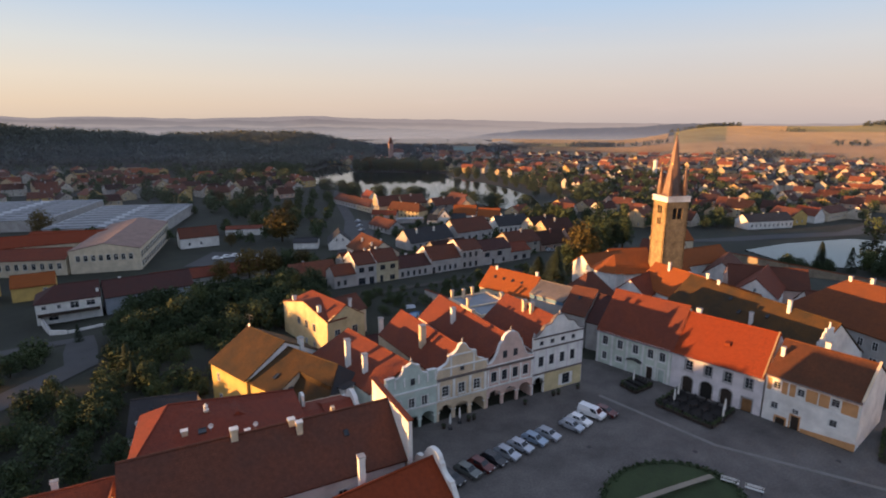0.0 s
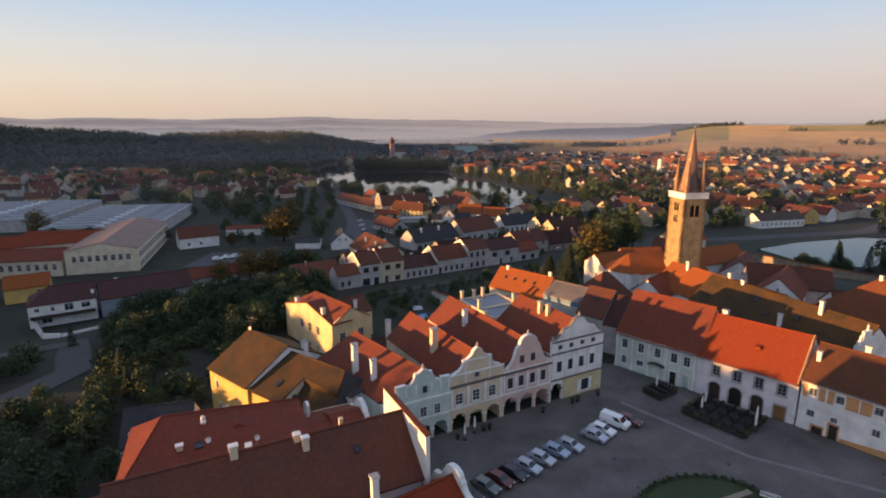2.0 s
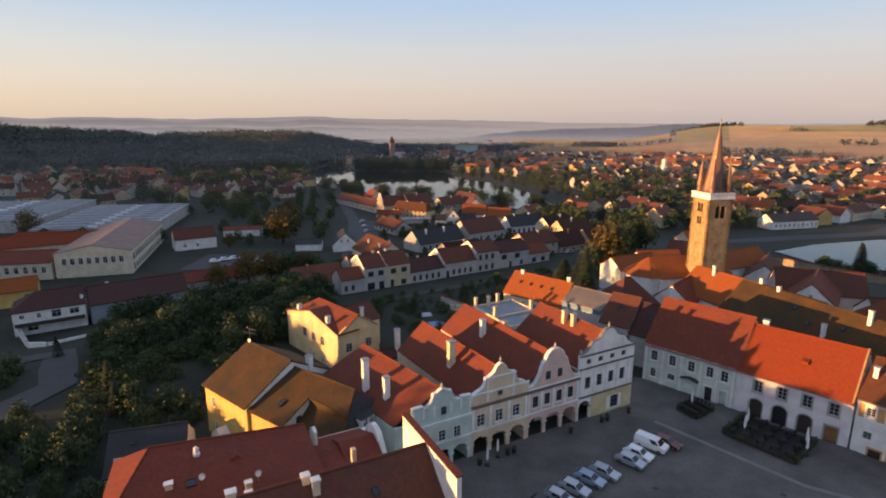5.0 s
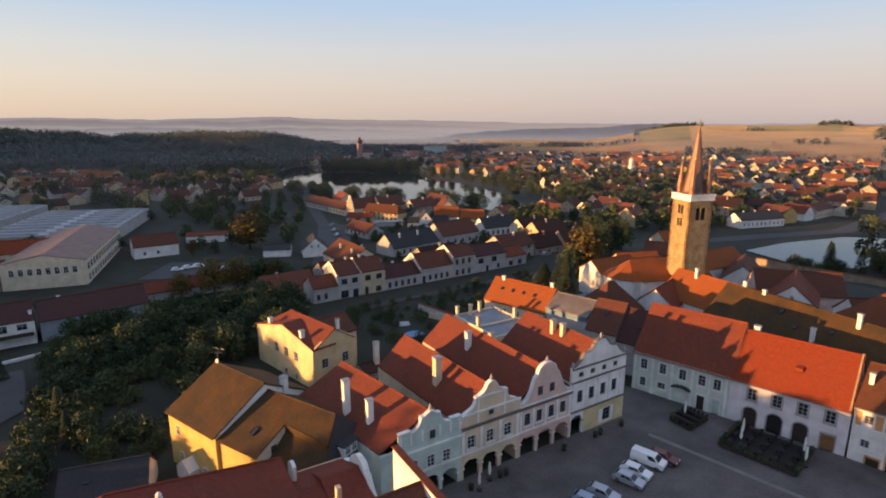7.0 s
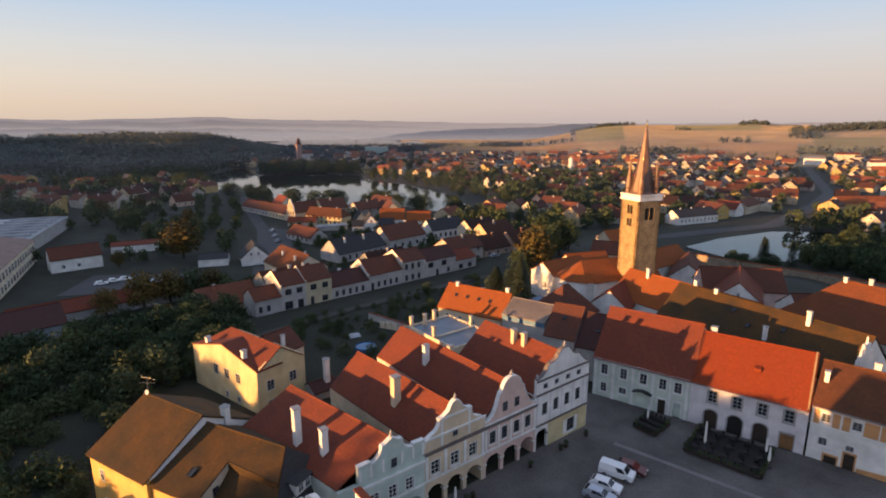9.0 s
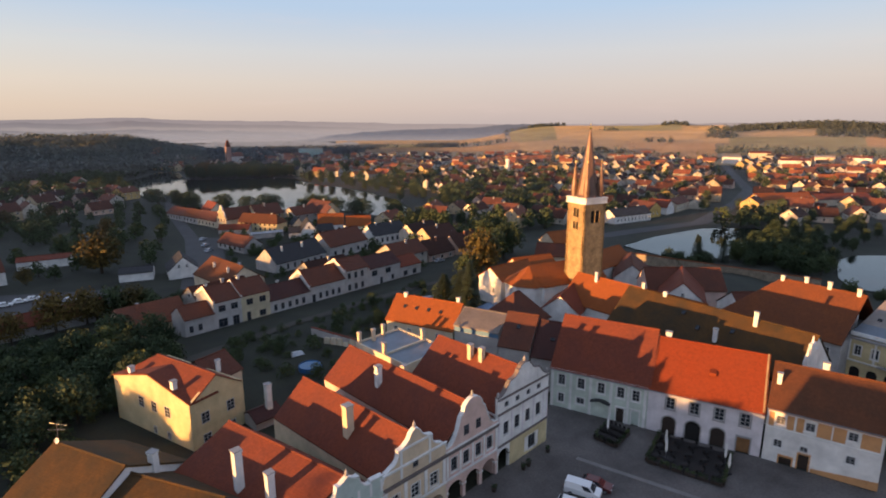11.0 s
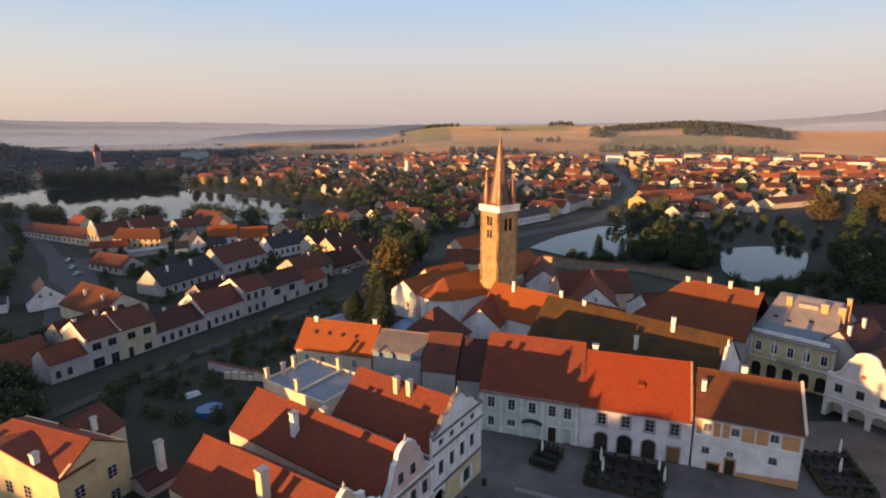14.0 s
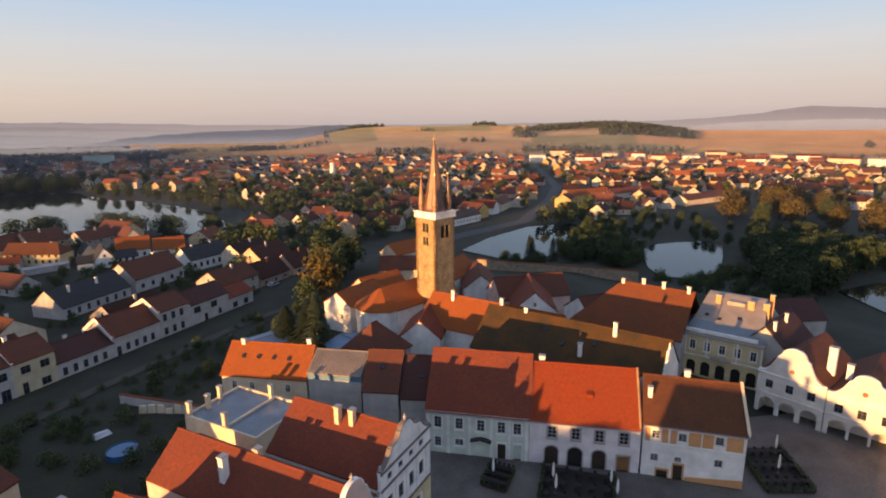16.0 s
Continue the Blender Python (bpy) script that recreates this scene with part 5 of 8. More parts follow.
for x, y, z in ((13.4, 11.6, 12.2), (18.7, 9.5, 12.2)):
    part("satellite_dish", Shape().lathe([(0.02, 0.0), (0.2, 0.03), (0.33, 0.1), (0.35, 0.13), (0.2, 0.06), (0.02, 0.03)], k=12), P_WHITE, f2, at=pose(x, y, z + 0.8, 70, 0, 20))
    part("dish_arm", Shape().tube((x, y, 11.4), (x, y + 0.05, z + 0.8), 0.04, 0.04, 6), METAL, f2)
# a dormer like gablet on the back of the roof
part("gablet", Shape().loft([(15.6, 13.6, 12.2), (18.6, 13.6, 12.1), (18.6, 17.6, 12.5), (15.6, 17.6, 12.6)], [(17.0, 13.9, 13.0), (17.2, 13.9, 13.0), (17.2, 17.6, 13.0), (17.0, 17.6, 13.0)]), T_WINE, f2)
low = thing("townhouse", "low dark red roof behind a scrolled white gable", "house", pose(-37.0, 48.0, 0, 0, 0, 27.25))
part("wall", Shape().box(25.9, 33.0, 6.4, 19.0, -0.5, 9.4), P_CREAM, low)
part("roof", Shape().loft([(25.7, 6.2, 9.9), (33.0, 6.2, 9.9), (33.0, 19.2, 9.3), (25.7, 19.2, 9.3)], [(25.7, 6.4, 10.3), (33.0, 6.4, 10.3), (33.0, 13.6, 10.6), (25.7, 13.6, 10.9)]), T_WINE, low)
part("roof", Shape().loft([(28.6, 9.4, 10.2), (33.0, 9.4, 10.2), (33.0, 18.4, 9.4), (28.6, 18.4, 9.4)], [(28.6, 13.6, 11.3), (33.0, 13.6, 11.3), (33.0, 13.9, 11.3), (28.6, 13.9, 11.3)]), T_WINE, low)
arc = [(17.0 + 1.5 * math.cos(radians(q)), 10.6 + 1.5 * math.sin(radians(q))) for q in range(0, 121, 12)]
part("curved_parapet", Shape().prism_x([(18.5, 9.5)] + arc + [(16.25, 9.5)], 26.3, 26.7), P_WHITE, low)
cg = part("gable_base", Shape().box(0, 9.6, 0, 0.5, -0.3, 9.0), P_WHITE, low, at=pose(33.6, 9.0, 0, 0, 0, 90))
gable_part(cg, bell(9.6, 9.0, 12.2), 9.6, 9.0, P_WHITE)
part("stair_head", Shape().box(28.7, 29.2, 8.6, 9.2, 10.0, 13.2), P_CREAM, low)
shed = ridge_house("low outbuilding with a brick-red roof and corner chimney", (-49.0, 55.2), (-37.5, 61.1), 8.0, 6.0, 9.0, P_WHITE, T_OLD, name="house", base=-0.5, chims=[(3.0, 6.0, 0.2)])
part("dormer", Shape().prism_y([(0, 0), (2.2, 0), (1.1, 2.0)], 0, 3.0), P_CREAM, shed, at=pose(8.2, 0.8, 6.4))
part("dormer_roof", Shape().prism_y([(-0.15, -0.1), (1.1, 2.2), (2.35, -0.1), (2.35, 0.05), (1.1, 2.36), (-0.15, 0.05)], -0.2, 3.2), T_OLD, shed, at=pose(8.2, 0.8, 6.4))
ft = thing("townhouse", "white house with a tall chimney beside the square", "house", pose(-37.0, 48.0, 0, 0, 0, 27.25))
part("wall", Shape().box(24.5, 31.0, -11.5, -6.5, -0.5, 10.5), P_WHITE, ft)
part("roof", Shape().loft([(24.3, -11.7, 10.5), (31.2, -11.7, 10.5), (31.2, -6.3, 10.5), (24.3, -6.3, 10.5)], [(24.3, -9.1, 12.0), (31.2, -9.1, 12.0), (31.2, -8.9, 12.0), (24.3, -8.9, 12.0)]), T_BROWN, ft)
chimney(ft, 27.4, -8.0, 10, 16.0, 0.7, 0.7, P_WHITE)

f3 = ridge_house("house with an orange tiled roof and scrolled white gable", (-18.0, 45.2), (-1.2, 57.6), 12.0, 8.6, 13.2, P_WHITE, T_RED, name="townhouse", base=-0.5)
gable_part(part("gable_base", Shape().box(0, 12.0, 0, 0.5, -0.2, 8.6), P_WHITE, f3, at=pose(20.9 + 0.55, 0, 0, 0, 0, 90)), volute(12.0, 8.6, 14.0), 12.0, 8.6, P_WHITE)

# yellow house with the mossy roof and its wings
GRA = -39.5
gr = simple_house("yellow house with a steep mossy tiled roof", -43.8, 95.7, GRA, 12.2, 16.4, 9.0, 4.5, "x", P_YELLOW, T_MOSS, z=-1.0, name="house", base=-2.5,
                  wins=[("f", 2.5, 5.6, 0.9, 1.6), ("f", 2.9, 1.6, 1.0, 1.5), ("f", 9.0, 1.4, 1.0, 1.5), ("l", 5.0, 4.8, 0.9, 1.5), ("l", 9.0, 4.8, 0.9, 1.5)], chims=[])
part("porch", Shape().prism_y([(0, -1.5), (3.4, -1.5), (3.4, 2.2), (1.7, 3.6), (0, 2.2)], -1.6, -0.003), P_WHITE, gr, at=pose(4.0, 0, 0))
part("antenna", Shape().tube((0, 0, 13.2), (0, 0, 16.0), 0.035, 0.03, 6).tube((-1.3, 0, 15.8), (1.3, 0.4, 15.8), 0.02, 0.02, 5).tube((-1.0, -0.5, 15.2), (0.9, 0.4, 15.2), 0.02, 0.02, 5).tube((-0.8, 0.6, 14.8), (0.8, -0.6, 14.8), 0.02, 0.02, 5), METAL, gr, at=pose(0.6, 8.3, 0))
part("satellite_dish", Shape().lathe([(0.02, 0.0), (0.2, 0.03), (0.33, 0.1), (0.35, 0.13), (0.2, 0.06), (0.02, 0.03)], k=12), P_WHITE, gr, at=pose(0.7, 8.1, 13.9, 75, 0, 10))
part("gable_facing", Shape().prism_x([(0.2, 8.8), (16.2, 8.8), (8.2, 13.2)], 12.205, 12.23), P_WHITE, gr, "white rendered gable")
gr2 = thing("house", "yellow wing with mossy front roof and dark hipped end", "house", pose(-33.2, 89.7, -1.45, 0, 0, -35.4))
GL, GD, GE, GR_ = 17.3, 13.2, 8.9, 12.7
part("wall", Shape().box(0.3, GL, 0.3, GD - 0.3, -2.5, GE - 2.0), P_CREAM, gr2)
part("front_wall", Shape().loft([(-0.6, -1.6, -2.5), (7.7, -1.6, -2.5), (7.7, 0.28, -2.5), (-0.6, 0.28, -2.5)], [(-0.6, -1.6, 8.7), (7.7, -1.6, 8.7), (7.7, 0.28, 8.7), (-0.6, 0.28, 8.7)]), P_YELLOW, gr2, "yellow rendered front wall")
for pts in ([(-1.0, -2.0, 8.8), (8.0, -2.0, 8.8), (8.0, GD / 2, GR_), (-1.0, GD / 2, GR_)], [(8.0, 3.2, 11.16), (15.7, 3.2, 10.5), (13.95, GD / 2, GR_), (8.0, GD / 2, GR_)],
            [(8.0, -0.5, 7.0), (GL + 0.3, -0.5, 7.0), (15.7, 3.2, 9.9), (8.0, 3.2, 10.1)], [(GL + 0.3, GD + 0.4, GE - 1.9), (-1.0, GD + 0.4, GE - 0.2), (-1.0, GD / 2, GR_), (13.95, GD / 2, GR_)]):
    part("roof_slope", Shape().loft([(x, y, z - 0.2) for x, y, z in pts], pts), T_MOSS, gr2)
part("roof_step", Shape().loft([(8.0, 3.1, 9.8), (15.6, 3.1, 9.6), (15.6, 3.3, 9.6), (8.0, 3.3, 9.8)], [(8.0, 3.1, 11.2), (15.6, 3.1, 10.52), (15.6, 3.3, 10.52), (8.0, 3.3, 11.2)]), T_MOSS, gr2)
part("end_gable", Shape().prism_x([(-1.6, -2.5), (3.2, -2.5), (3.2, 10.85), (-1.6, 8.75)], 7.72, 7.99), P_CREAM, gr2, "white rendered end wall")
window(gr2, 8.03, 1.0, 8.0, 0.9, 1.1, FRAME_D, rot=90)
# this roof end gets darker tiles than the mossy slopes
hp = [(GL + 0.32, -0.42, GE - 1.9), (GL + 0.32, GD + 0.42, GE - 1.9), (13.95, GD / 2, GR_ + 0.02)]
part("hip_roof", Shape().loft([(x, y, z - 0.2) for x, y, z in hp], hp), T_DARK, gr2, "nearly black hipped roof end")
ridge_cap(gr2, (-1.0, GD / 2, GR_), (13.95, GD / 2, GR_), T_MOSS)
ridge_cap(gr2, (GL + 0.3, -0.4, GE - 1.9), (13.95, GD / 2, GR_), T_MOSS, 0.1)
skylight(gr2, 4.6, 0.2, 9.9, 24, 0, 0.8, 1.2)
chimney(gr2, 0.8, 9.6, 9.5, 13.6, 0.9, 0.8)
window(gr, 12.26, 8.0, 10.6, 0.8, 1.1, FRAME_D, rot=90)
dm = part("dormer", Shape().box(0, 2.6, 0, 2.4, 0, 1.5), TRIM_W, gr2, at=pose(GL - 0.2, 4.6, 8.3, 0, 0, 90))
part("dormer_roof", Shape().box(-0.2, 2.8, -0.25, 2.9, 1.5, 1.66), T_DARK, dm)
for k in (0.7, 1.9):
    window(gr2, GL - 0.16, 4.6 + k, 8.5, 0.9, 1.15, rot=90)
for k in (3.0, 6.2, 9.4):
    window(gr2, GL + 0.03, k, 4.6, 1.0, 1.5, rot=90)

# cream villa among the trees
yv = thing("villa", "cream villa with crossing red tiled gable roofs", "house", pose(-26.3, 117.2, -2.0, 0, 0, 43.0))
part("wall", Shape().box(0, 10.2, 0, 21.0, -3.0, 9.4), P_VILLA, yv)
part("gable_wall", Shape().prism_y([(0, 9.4), (10.2, 9.4), (5.1, 12.4)], 0, 0.4), P_VILLA, yv)
part("gable_wall", Shape().prism_x([(0, 9.4), (21.0, 9.4), (10.6, 11.9)], 0, 0.4), P_VILLA, yv)
rs, (p, q) = gable_roof(9.6, 20.6, 9.45, 12.6, "y", 0.0, hip=(0.0, 5.0))
part("roof", rs, T_OLD, yv, at=pose(0.3, 0, 0))
ridge_cap(yv, (p[0] + 0.3, p[1], p[2]), (q[0] + 0.3, q[1], q[2]), T_OLD)
part("cross_roof", Shape().prism_x([(-0.3, 9.35), (10.6, 11.95), (21.3, 9.35), (21.3, 9.55), (10.6, 12.2), (-0.3, 9.55)], -0.08, 5.2), T_OLD, yv)
for side, a, z, w, h in [("l", y, zz, 1.5, 1.9) for y in (6.0, 9.6, 13.2) for zz in (5.6,)] + [("l", y, 1.6, 0.9, 1.3) for y in (6.2, 10.0)] + [("f", x, zz, 1.5, 1.9) for x in (2.6, 7.4) for zz in (5.2, 1.4)]:
    if side == "f":
        window(yv, a, -0.03, z, w, h, FRAME_W, rows=3)
    else:
        window(yv, -0.03, a, z, w, h, FRAME_W, rows=3, rot=-90)
for cx, cy, top in ((0.7, 4.6, 12.2), (0.7, 16.4, 11.9)):
    chimney(yv, cx, cy, 9.0, top, 0.8, 0.7)
simple_house("low wing of the villa with a dark red roof", -24.2, 128.6, 43.0, 6.2, 9.0, 8.0, 2.6, "x", P_CREAM, T_BROWN, z=-2.0, name="house", chims=[(2.2, 1.2, 0.2)])
outb = simple_house("small yard outbuilding with a tall white chimney", -17.0, 120.5, 30.0, 5.0, 4.5, 2.2, 1.0, "x", P_GREY, T_MAROON, z=-1.0, name="shed")
chimney(outb, 3.4, 1.6, 0, 7.4, 0.95, 0.95)

slate = ridge_house("small house with a blue-black slate roof", (-53.3, 85.3), (-43.5, 88.3), 10.0, 1.6, 5.4, P_WHITE, T_DARK, z=-1.0, name="house", chims=[(1.6, 1.0, -2.2)])
skylight(slate, 3.2, 3.0, 5.0, 37, 0, 0.8, 0.5)

# flat terrace building behind the row
tb = thing("terrace_building", "low building with a grey flat roof and yellow parapets", "house", pose(8.8, 119.5, 0, 0, 0, 28.5), "")
part("wall", Shape().box(0, 11.0, 0, 15.0, -1, 8.0), P_CREAM, tb)
part("roof", Shape().box(0.3, 10.7, 0.3, 14.7, 8.0, 8.15), SHEET_BLUE, tb)
for x0, x1, y0, y1 in ((0, 11, 0, 0.3), (0, 11, 14.7, 15), (0, 0.3, 0.3, 14.7), (10.7, 11, 0.3, 14.7), (0.3, 10.7, 6.4, 6.7)):
    part("parapet", Shape().box(x0, x1, y0, y1, 8.0, 8.5), P_CREAM, tb)
for x, y in ((0.5, 14.4), (3.5, 13.8), (10.4, 7.0), (0.6, 6.8), (6.5, 14.5)):
    chimney(tb, x, y, 7.5, 10.6, 0.6, 0.6, P_BEIGE)

lean = simple_house("low lean-to with a dark red roof beside the terrace building", 6.3, 121.5, 28.5, 4.6, 9.0, 5.2, 1.8, "y", P_CREAM, T_WINE, z=0.0, name="shed")
# rough remains of an old wall in the garden
rw = random.Random(5)
ruin = thing("garden_wall", "broken pale rubble wall in the back garden", "wall", pose(-2.5, 156.0, -0.8, 0, 0, -35.0))
for k in range(7):
    hgt = 1.1 + 0.9 * rw.random()
    part("wall_stump", Shape().taper(1.7 * k, 0.25 * rw.random(), -0.6, hgt, 0.84, 0.35, 0.6, 0.2), P_CREAM, ruin)

# ---- church and the houses round the tower ----
ch = thing("church", "white church choir with an orange tiled polygonal roof", "church", pose(52.5, 162.5, 0, 0, 0, 12.0))
oct_ = lambda r, z, n=8: [(r * math.cos(2 * math.pi * (j + 0.5) / n), r * math.sin(2 * math.pi * (j + 0.5) / n), z) for j in range(n)]
part("apse_wall", Shape().loft(oct_(6.4, -1), oct_(6.4, 8.6)), P_WHITE, ch)
part("apse_roof", Shape().loft(oct_(7.0, 8.3), oct_(0.3, 12.6)), T_ORANGE, ch)
part("wall", Shape().box(0, 22, -6.2, 6.2, -1, 8.6), P_WHITE, ch)
rs, (p, q) = gable_roof(22, 12.4, 8.6, 12.8, "x", 0.5)
part("roof", rs, T_ORANGE, ch, at=pose(0, -6.2, 0))
for j in range(5):
    a = radians(-200 + 45 * j + 22.5)
    part("buttress", Shape().taper(0, 0, -1, 7.4, 0.5, 0.9, 0.4, 0.4), P_WHITE, ch, at=pose(6.3 * math.cos(a), 6.3 * math.sin(a), 0, 0, 0, math.degrees(a) + 90))
ridge_house("white gabled house with an orange roof by the church", (45.5, 173.5), (60.0, 180.0), 9.0, 7.0, 10.0, P_WHITE, T_ORANGE, z=-1.0, name="house", wins=[("l", 3, 4.0, 0.9, 1.3)])
ridge_house("small house with an orange roof behind the church", (57.0, 184.0), (71.0, 186.0), 8.0, 6.5, 9.5, P_CREAM, T_ORANGE, z=-1.0, name="house")
ridge_house("white gabled house with a red roof", (50.2, 140.6), (58.5, 149.0), 9.0, 7.4, 11.1, P_WHITE, T_OLD, name="house")
simple_house("house with a dark red hipped roof", 36.0, 134.5, 20.0, 11.0, 10.0, 7.6, 5.4, "x", P_GREY, T_BROWN, z=0.0, name="house", hip=(4.6, 4.6))
ridge_house("house with an orange roof beyond the tower", (74.0, 176.0), (97.0, 187.0), 10.0, 6.5, 10.5, P_WHITE, T_ORANGE, z=-1.0, name="house")
ridge_house("white gabled house with a brown roof", (87.5, 166.0), (97.5, 181.0), 10.0, 5.5, 9.4, P_WHITE, T_BROWN, z=-1.0, name="house")
ridge_house("white house with a round gable window and red roof", (82.5, 138.5), (94.0, 153.0), 10.5, 7.6, 12.0, P_WHITE, T_OLD, name="house", wins=[("l", 5.2, 8.3, 0.8, 1.1)])
ridge_house("house with a dark red roof behind the yards", (84.0, 156.0), (103.0, 149.0), 11.0, 7.0, 11.6, P_PINK, T_BROWN, name="house")
ridge_house("house with a brown roof in the yards", (92.0, 133.0), (103.5, 130.0), 12.0, 6.5, 10.5, P_WHITE, T_BROWN, name="house")
ridge_house("house with an orange roof beyond the garden wall", (90.0, 226.0), (104.0, 229.0), 10.0, 4.5, 8.0, P_CREAM, T_ORANGE, z=-2.0, name="house")
ridge_house("low house with a dark red roof beyond the tower", (80.0, 214.0), (93.0, 205.0), 10.0, 3.5, 7.0, P_CREAM, T_BROWN, z=-2.0, name="house")

# ---- the right-hand side of the square ----
br = ridge_house("long house with an orange-brown roof and white chimneys", (92.5, 130.5), (100.2, 107.8), 18.5, 8.6, 16.4, P_GREY, T_AMBER, name="townhouse", hip=(8.0, 0.0), chims=[(8.5, 9.0, 0.8), (13.0, 9.4, 1.4), (17.5, 9.2, 1.4), (22.8, 9.0, 1.2)],
                 wins=[("f", 3.0 + 3.1 * i, 5.2, 1.2, 1.9) for i in range(7)] + [("f", 3.0 + 3.1 * i, 1.2, 1.6, 2.4) for i in range(7)])
gy = thing("townhouse", "cream townhouse with a grey sheet mansard roof", "house", pose(95.3, 106.4, 0, 0, 0, -72.4))
GYW = 14.8
gw = [(1.7 + 2.85 * i, 6.6, 1.15, 2.0) for i in range(5)]
part("wall", pierced(GYW, 9.2, [(x - w / 2, x + w / 2, z - h / 2, z + h / 2, 0.0) for x, z, w, h in gw] + [(0.8 + 2.85 * i, 2.6 + 2.85 * i, 0, 3.2, 0.8) for i in range(5)]), P_VILLA, gy)
for x, z, w, h in gw:
    window(gy, x, 0.22, z - h / 2, w, h, surround=TRIM_W)
for i in range(5):
    # near-black sheets fill the arches as painted shade
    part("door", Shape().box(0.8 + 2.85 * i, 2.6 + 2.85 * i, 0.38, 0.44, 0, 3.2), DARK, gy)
for x in (0.15, 4.35, 10.0, GYW - 0.45):
    part("pilaster", Shape().box(x, x + 0.35, -0.09, -0.003, 4.6, 9.0), TRIM_W, gy)
band(gy, GYW, 4.4)
band(gy, GYW, 9.0, 0.5, 0.4, TRIM_G)
part("balcony", Shape().box(5.4, 9.4, -1.1, -0.003, 4.5, 4.7), TRIM_G, gy)
for k in range(14):
    part("baluster", Shape().tube((5.5 + 0.29 * k, -1.03, 4.7), (5.5 + 0.29 * k, -1.03, 5.6), 0.03, 0.03, 5), METAL_D, gy)
part("wall", Shape().box(0.003, GYW - 0.003, 0.45, 20.0, -0.5, 9.1), P_VILLA, gy)
part("attic_wall", Shape().box(0.2, GYW - 1.2, -0.1, 0.3, 9.52, 10.2), TRIM_W, gy)
part("lower_roof", Shape().loft([(-0.3, 0.35, 9.3), (GYW + 0.3, 0.35, 9.3), (GYW + 0.3, 20.4, 9.3), (-0.3, 20.4, 9.3)], [(0.7, 3.0, 11.3), (GYW - 0.7, 3.0, 11.3), (GYW - 0.7, 19.0, 11.3), (0.7, 19.0, 11.3)]), SHEET_BLUE, gy, "blue-grey lower roof slope")
part("roof", Shape().loft([(0.7, 3.0, 11.3), (GYW - 0.7, 3.0, 11.3), (GYW - 0.7, 19.0, 11.3), (0.7, 19.0, 11.3)], [(1.6, 12.4, 15.2), (GYW - 1.8, 12.4, 15.2), (GYW - 1.8, 13.6, 15.2), (1.6, 13.6, 15.2)]), SHEET, gy)
part("roof_box", Shape().box(6.0, 9.4, 9.0, 11.0, 13.0, 14.6), SHEET, gy)
for x, y, a, b, top in ((4.2, 9.4, 1.0, 0.9, 15.6), (10.6, 9.0, 1.2, 1.0, 15.4), (13.4, 9.6, 1.2, 1.0, 15.2), (13.9, 13.0, 0.8, 0.8, 16.4)):
    chimney(gy, x, y, 11, top, a, b, P_ORANGE)
for x, y, z in ((3.0, 4.6, 11.9), (9.2, 5.0, 12.1), (5.6, 3.8, 11.6)):
    skylight(gy, x, y, z + 0.15, 23, 0, 0.8, 0.6)


def white_gable_house(label, x, y, ang, w, wall_h, top, ridge, depth, arches, wins, material, gable=bell):
    ob = thing("arcade_house", label, "house", pose(x, y, 0, 0, 0, ang), "arcaded houses on the square")
    part("wall", pierced(w, wall_h, [(a - 1.3, a + 1.3, 0, 3.0, 1.1) for a in arches] + [(a - 0.625, a + 0.625, z - 0.8, z + 0.8, 0.0) for a, z in wins]), material, ob)
    for a, z in wins:
        window(ob, a, 0.22, z - 0.8, 1.25, 1.6, FRAME_D)
    gable_part(ob, gable(w, wall_h, top), w, wall_h, material)
    part("oculus", Shape().lathe([(0.4, 0.0), (0.4, 0.1), (0.32, 0.12)], k=14), BRICK, ob, at=pose(w / 2, 0.05, wall_h + 1.4, 90))
    band(ob, w, 3.9, 0.25)
    band(ob, w, wall_h - 0.1, 0.25)
    part("arcade_wall", Shape().box(0.45, w - 0.45, 3.2, 3.5, -0.2, 3.6), material, ob)
    part("wall", Shape().box(0.003, 0.45, 0.45, depth, -0.5, wall_h - 0.4), material, ob)
    part("wall", Shape().box(w - 0.45, w - 0.003, 0.45, depth, -0.5, wall_h - 0.4), material, ob)
    part("ceiling_slab", Shape().box(0.45, w - 0.45, 0.45, depth, 3.7, 3.9), material, ob)
    rs, (p, q) = gable_roof(w, depth, wall_h, ridge, "y", over=0.0, end=0.0)
    part("roof", rs, T_BROWN, ob, at=pose(0, 0.5, 0))
    ridge_cap(ob, (p[0], 0.6, p[2]), (q[0], depth + 0.4, q[2]), T_BROWN)
    return ob


w1 = white_gable_house("white arcaded house with a large curved white gable", 91.8, 89.4, -85.0, 10.8, 7.8, 13.3, 12.6, 16.0, [2.0, 5.3, 8.7], [(2.0, 5.7), (5.3, 5.7), (8.7, 5.7)], P_SHADED)
w2 = white_gable_house("white arcaded house with a low curved gable", 92.8, 78.5, -80.0, 10.0, 7.4, 11.9, 11.2, 16.0, [2.0, 5.0, 8.0], [(1.8, 5.1), (5.0, 5.1), (8.2, 5.1)], P_SHADED)
white_gable_house("white arcaded house with a curved gable beside the square", 94.6, 68.5, -80.0, 10.0, 6.6, 11.0, 10.6, 16.0, [2.0, 5.0, 8.0], [(1.8, 5.1), (5.0, 5.1), (8.2, 5.1)], P_CREAM)
chimney(w1, 9.6, 6.0, 8, 13.6, 1.2, 1.0)
chimney(w2, 2.0, 5.0, 7, 11.6, 0.9, 0.9)
chimney(w2, 7.5, 8.0, 7, 11.6, 1.2, 0.9)
